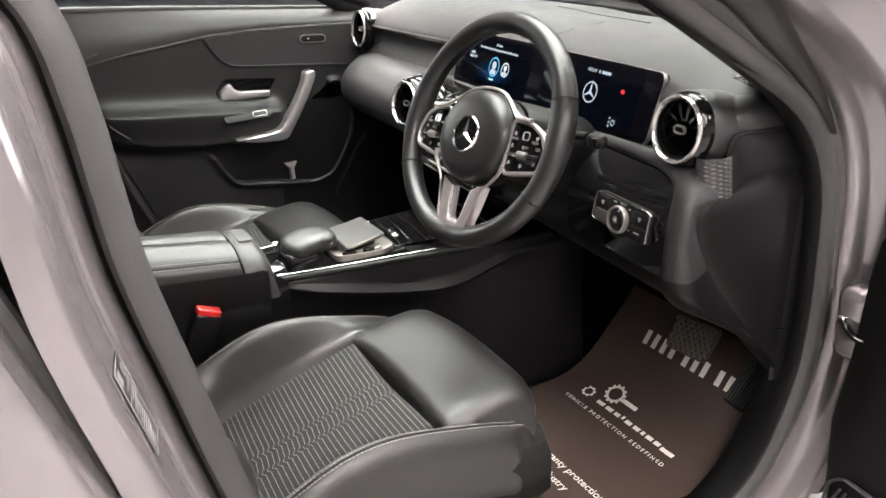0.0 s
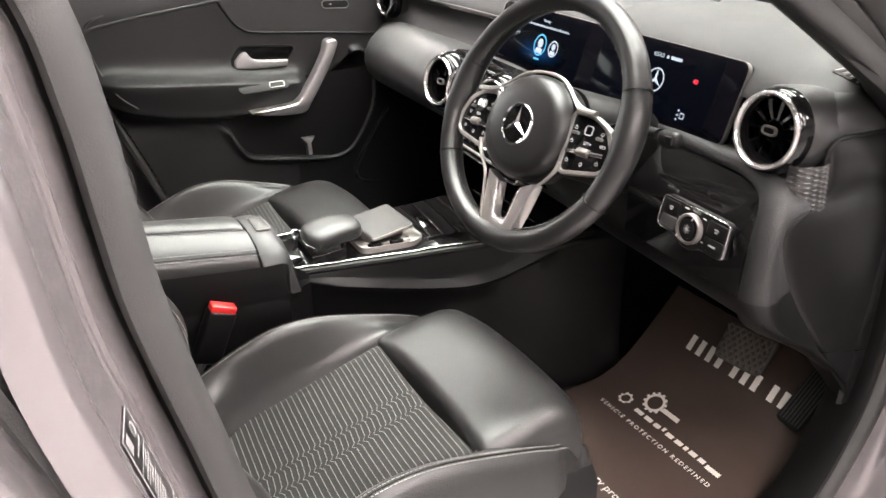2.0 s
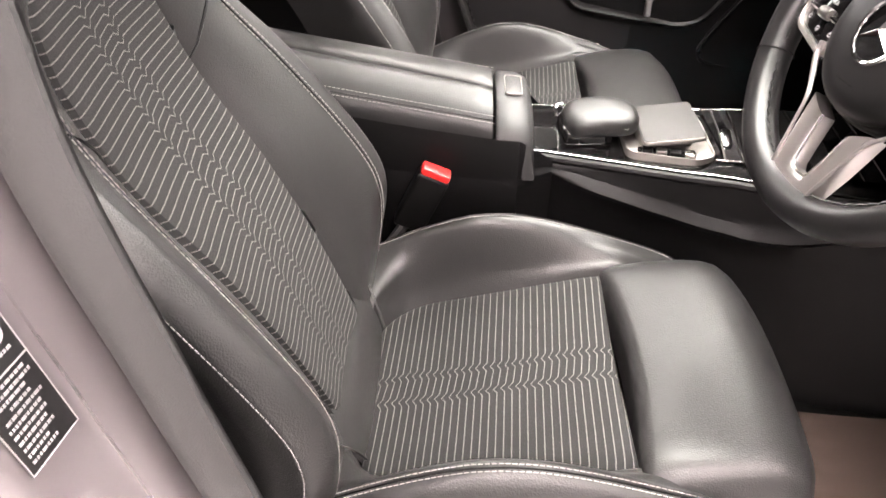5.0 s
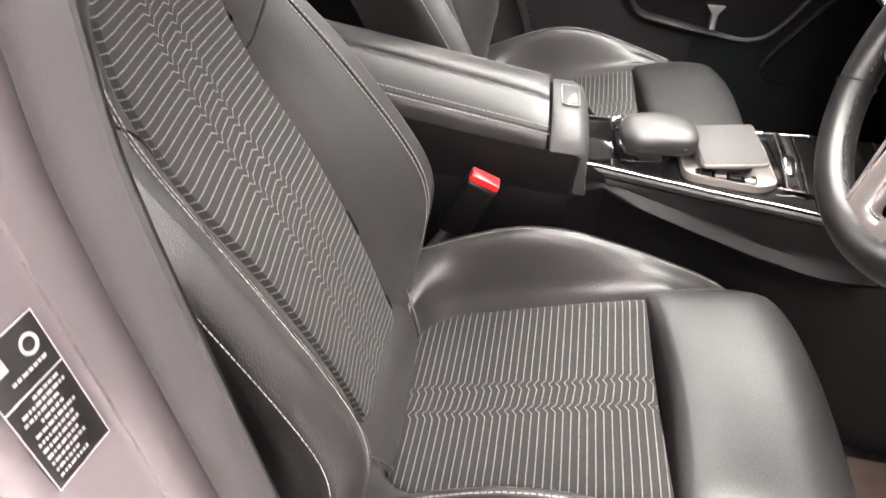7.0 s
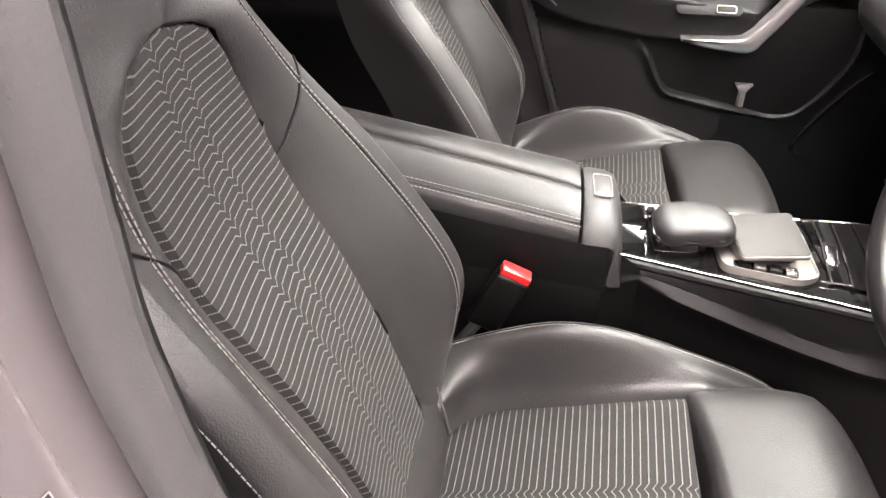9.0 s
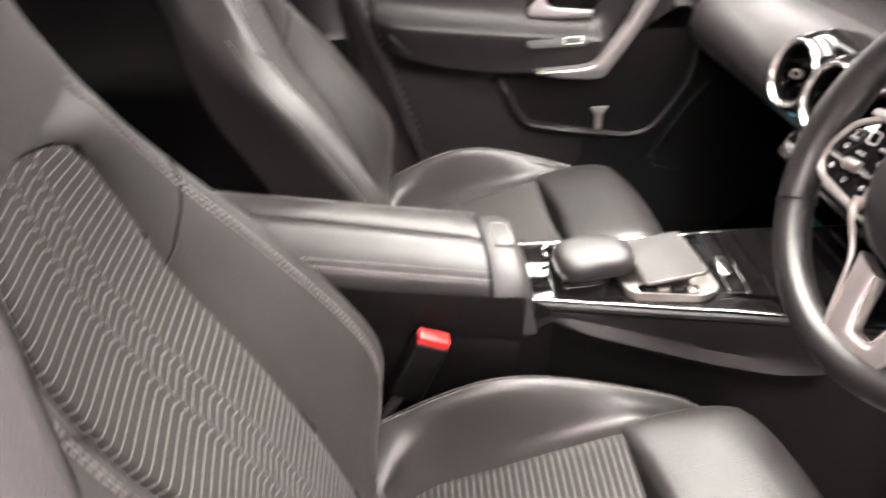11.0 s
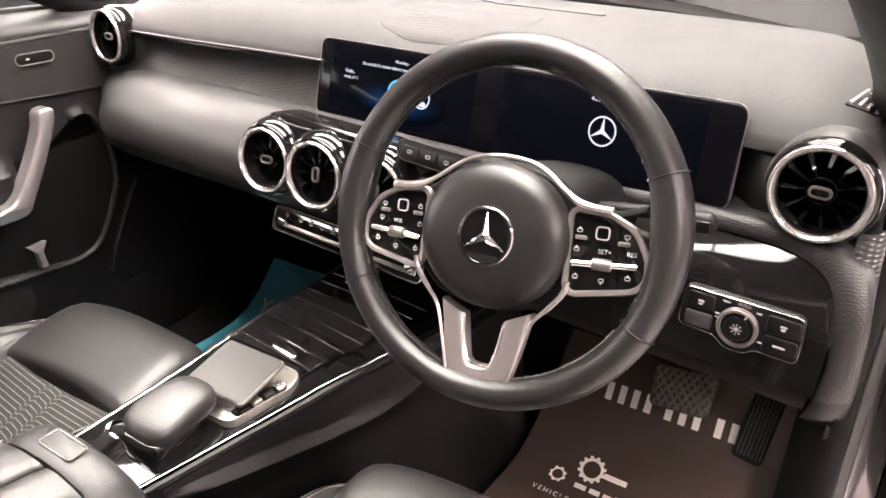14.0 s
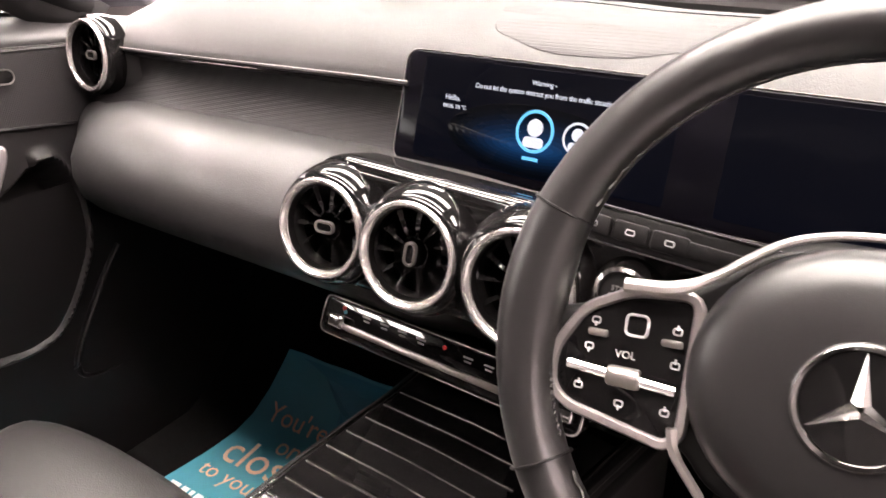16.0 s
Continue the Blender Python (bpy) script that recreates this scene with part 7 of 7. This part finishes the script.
def passenger_door():
    d = thing("passenger_door", "closed passenger door with black trim and silver pull handle", "car door", (-0.7, 0, 0.3))
    ny, nz = 150, 190
    Y = [-0.47 + 0.80 * i / ny for i in range(ny + 1)]
    sets = {"lower_trim": [], "upper_trim": [], "woven_insert": []}
    zlo = 0.33

    def z_at(i, j):
        up = lerp_table(UPPER, Y[i])
        belt = lerp_table(BELT, Y[i])
        cut = 150
        return zlo + (up - zlo) * j / cut if j <= cut else up + (belt - up) * (j - cut) / (nz - cut)

    def rear(z):
        return lerp_table([(0.33, -0.26), (0.505, -0.318), (0.795, -0.419), (0.922, -0.463), (1.05, -0.478)], z)
    pts = [[None] * (nz + 1) for _ in Y]
    for i, y in enumerate(Y):
        for j in range(nz + 1):
            z = z_at(i, j)
            yy = max(y, rear(z))
            pts[i][j] = (door_x(yy, z) - (0.02 if y < rear(z) else 0), yy, z)
    ins = rounded([(-0.118, 0.949), (-0.098, 0.905), (-0.078, 0.882), (-0.047, 0.869), (0.24, 0.836), (0.34, 0.825), (0.34, 0.96), (0.1, 0.96)], 0.012, 3)
    for i in range(ny):
        for j in range(nz):
            yc, zc = (pts[i][j][1] + pts[i + 1][j + 1][1]) / 2, (pts[i][j][2] + pts[i + 1][j + 1][2]) / 2
            if pts[i + 1][j][1] - pts[i][j][1] < 1e-5 and pts[i + 1][j + 1][1] - pts[i][j + 1][1] < 1e-5:
                continue
            key = "upper_trim" if j >= 150 else ("woven_insert" if poly_distance((yc, zc), ins) > 0 else "lower_trim")
            sets[key].append((i, j))
    for key, m in (("lower_trim", DOOR_TRIM), ("upper_trim", DASHPAD), ("woven_insert", WEAVE)):
        bm = bmesh.new()
        vs = {}
        for i, j in sets[key]:
            f = []
            for a, b in ((i, j), (i + 1, j), (i + 1, j + 1), (i, j + 1)):
                if (a, b) not in vs:
                    x, y, z = pts[a][b]
                    vs[a, b] = bm.verts.new((x + (0.002 if key == "woven_insert" else 0), y, z))
                f.append(vs[a, b])
            bm.faces.new(f)
        bmesh.ops.remove_doubles(bm, verts=bm.verts, dist=1e-5)
        part(key, bm, m, d)
    # piping between the panels
    bm = bmesh.new()
    tube(bm, [(door_x(y, lerp_table(UPPER, y) - 0.001) + 0.001, y, lerp_table(UPPER, y)) for y in [-0.455 + 0.01 * i for i in range(79)]], 0.0028, 6)
    part("piping", bm, LEATHER, d)
    stitches("stitching", [(door_x(y, lerp_table(UPPER, y)) + 0.004, y, lerp_table(UPPER, y) + 0.0045) for y in [-0.12 + 0.01 * i for i in range(45)]], d)
    bm = bmesh.new()
    edge = smooth_path([(door_x(y, z) + 0.002, y, z) for y, z in ((-0.122, 0.947), (-0.098, 0.905), (-0.075, 0.881), (-0.04, 0.868), (0.1, 0.8525), (0.24, 0.836), (0.32, 0.827))], 8)
    tube(bm, edge, 0.0030, 6)
    part("insert_edge", bm, PLASTIC, d)
    bm = bmesh.new()
    seam = smooth_path([(door_x(y, z) + 0.0002, y, z) for y, z in ((-0.345, 0.735), (-0.383, 0.775), (-0.406, 0.825), (-0.419, 0.885), (-0.416, 0.912), (-0.400, 0.930), (-0.370, 0.938))], 6)
    tube(bm, seam, 0.0026, 6)
    part("insert_seam", bm, RUBBER, d)
    # pill-shaped seat switch on the insert
    M = facing((door_x(0.165, 0.918) + 0.0035, 0.170, 0.9145), (1, 0, 0.05), spin=-4)
    bm = bmesh.new()
    prism(bm, rrect(0.070, 0.018, 0.0088, 6), -0.003, 0.0015, M, 0.001)
    sw = part("switch_plate", bm, PLASTIC, d)
    bm = bmesh.new()
    frame_prism(bm, rrect(0.073, 0.021, 0.0103, 6), 0.0022, -0.001, 0.003, M)
    part("switch_rim", bm, SATIN, sw)
    bars("symbol", [(-0.016, -0.010, 0)], 0.003, M @ pose(0, 0, 0.0016), ICON, sw)
    # release lever in its recess
    hx = door_x(-0.02, 0.81)
    M = facing((hx + 0.001, 0, 0.80), (1, 0, 0.05))
    bez = rounded([(-0.108, -0.014), (-0.112, 0.010), (-0.084, 0.042), (0.050, 0.028), (0.052, 0.018), (0.016, -0.028), (-0.10, -0.020)], 0.010, 4)
    bm = bmesh.new()
    prism(bm, bez, -0.01, 0.001, M, 0.001)
    rec = part("lever_recess", bm, PIANO, d)
    bm = bmesh.new()
    frame_prism(bm, bez, 0.004, -0.002, 0.006, M)
    part("recess_rim", bm, SOFT, rec)
    bm = bmesh.new()
    lev = rounded([(-0.104, -0.012), (-0.104, 0.006), (-0.086, 0.024), (-0.072, 0.026), (-0.066, 0.012), (-0.052, 0.004), (0.030, -0.004), (0.026, -0.020), (-0.06, -0.018)], 0.006, 4)
    prism(bm, lev, 0.004, 0.014, M, 0.004)
    part("release_lever", bm, SILVER, d, "satin silver release lever")
    # window switch
    W = facing((door_x(-0.035, 0.752) + 0.0025, -0.040, 0.7485), (0.75, 0, 0.65))
    bm = bmesh.new()
    prism(bm, rrect(0.125, 0.026, 0.012, 6), -0.004, 0.0008, W @ pose(-0.012, 0, 0), 0.0008)
    wp = part("window_switch_plate", bm, PLASTIC, d)
    bm = bmesh.new()
    prism(bm, rrect(0.034, 0.012, 0.003, 4), 0, 0.003, W @ pose(0.020, 0, 0), 0.0012)
    part("window_switch", bm, PLASTIC, wp, "dark window switch in a thin silver frame")
    bm = bmesh.new()
    frame_prism(bm, rrect(0.038, 0.0155, 0.004, 4), 0.0017, -0.001, 0.0036, W @ pose(0.020, 0, 0))
    part("switch_frame", bm, SATIN, wp)
    # silver pull handle
    H = facing((-0.604, 0, 0.75), (1, 0, 0.0))
    bm = bmesh.new()
    outer = smooth_path([Vector((x, y, 0)) for x, y in ((0.120, 0.092), (0.140, 0.090), (0.138, 0.066), (0.100, 0.0), (0.060, -0.058), (0.048, -0.074), (0.025, -0.080), (-0.045, -0.074), (-0.095, -0.062))], 4)
    inner = smooth_path([Vector((x, y, 0)) for x, y in ((-0.095, -0.058), (-0.055, -0.057), (0.005, -0.054), (0.030, -0.044), (0.072, 0.008), (0.104, 0.060), (0.112, 0.085))], 4)
    poly = [(p.x, p.y) for p in outer] + [(p.x, p.y) for p in inner]
    prism(bm, poly, -0.024, 0.006, H, 0.005)
    part("pull_handle", bm, SILVER, d, "satin silver pull handle")
    # small clip in the pocket
    bm = bmesh.new()
    C = facing((-0.650, 0.058, 0.562), (1, 0, 0.1))
    prism(bm, [(-0.018, 0.028), (0.018, 0.028), (0.006, 0.010), (0.006, -0.020), (-0.006, -0.020), (-0.006, 0.010)], -0.040, 0.006, C, 0.002)
    part("pocket_clip", bm, GREY_CLIP, d, "grey clip")
    # raised edge of the loudspeaker field
    bm = bmesh.new()
    tube(bm, smooth_path([(-0.662, 0.300, 0.63), (-0.660, 0.262, 0.585), (-0.658, 0.205, 0.500), (-0.660, 0.19, 0.455), (-0.664, 0.215, 0.43), (-0.668, 0.30, 0.42)], 6), 0.007, 8, flat=0.7)
    part("speaker_edge", bm, SOFT, d)
    # dark seal along the rear edge
    bm = bmesh.new()
    tube(bm, smooth_path([(-0.672, -0.255, 0.32), (-0.672, -0.326, 0.505), (-0.672, -0.428, 0.795), (-0.684, -0.472, 0.922), (-0.712, -0.488, 1.05)], 6), 0.012, 8)
    part("edge_seal", bm, RUBBER, d)
    bm = bmesh.new()
    tube(bm, [(-0.732, y, lerp_table(BELT, y) - 0.002) for y in [-0.49 + 0.05 * i for i in range(17)]], 0.009, 8)
    part("window_sill", bm, RUBBER, d)


passenger_door()
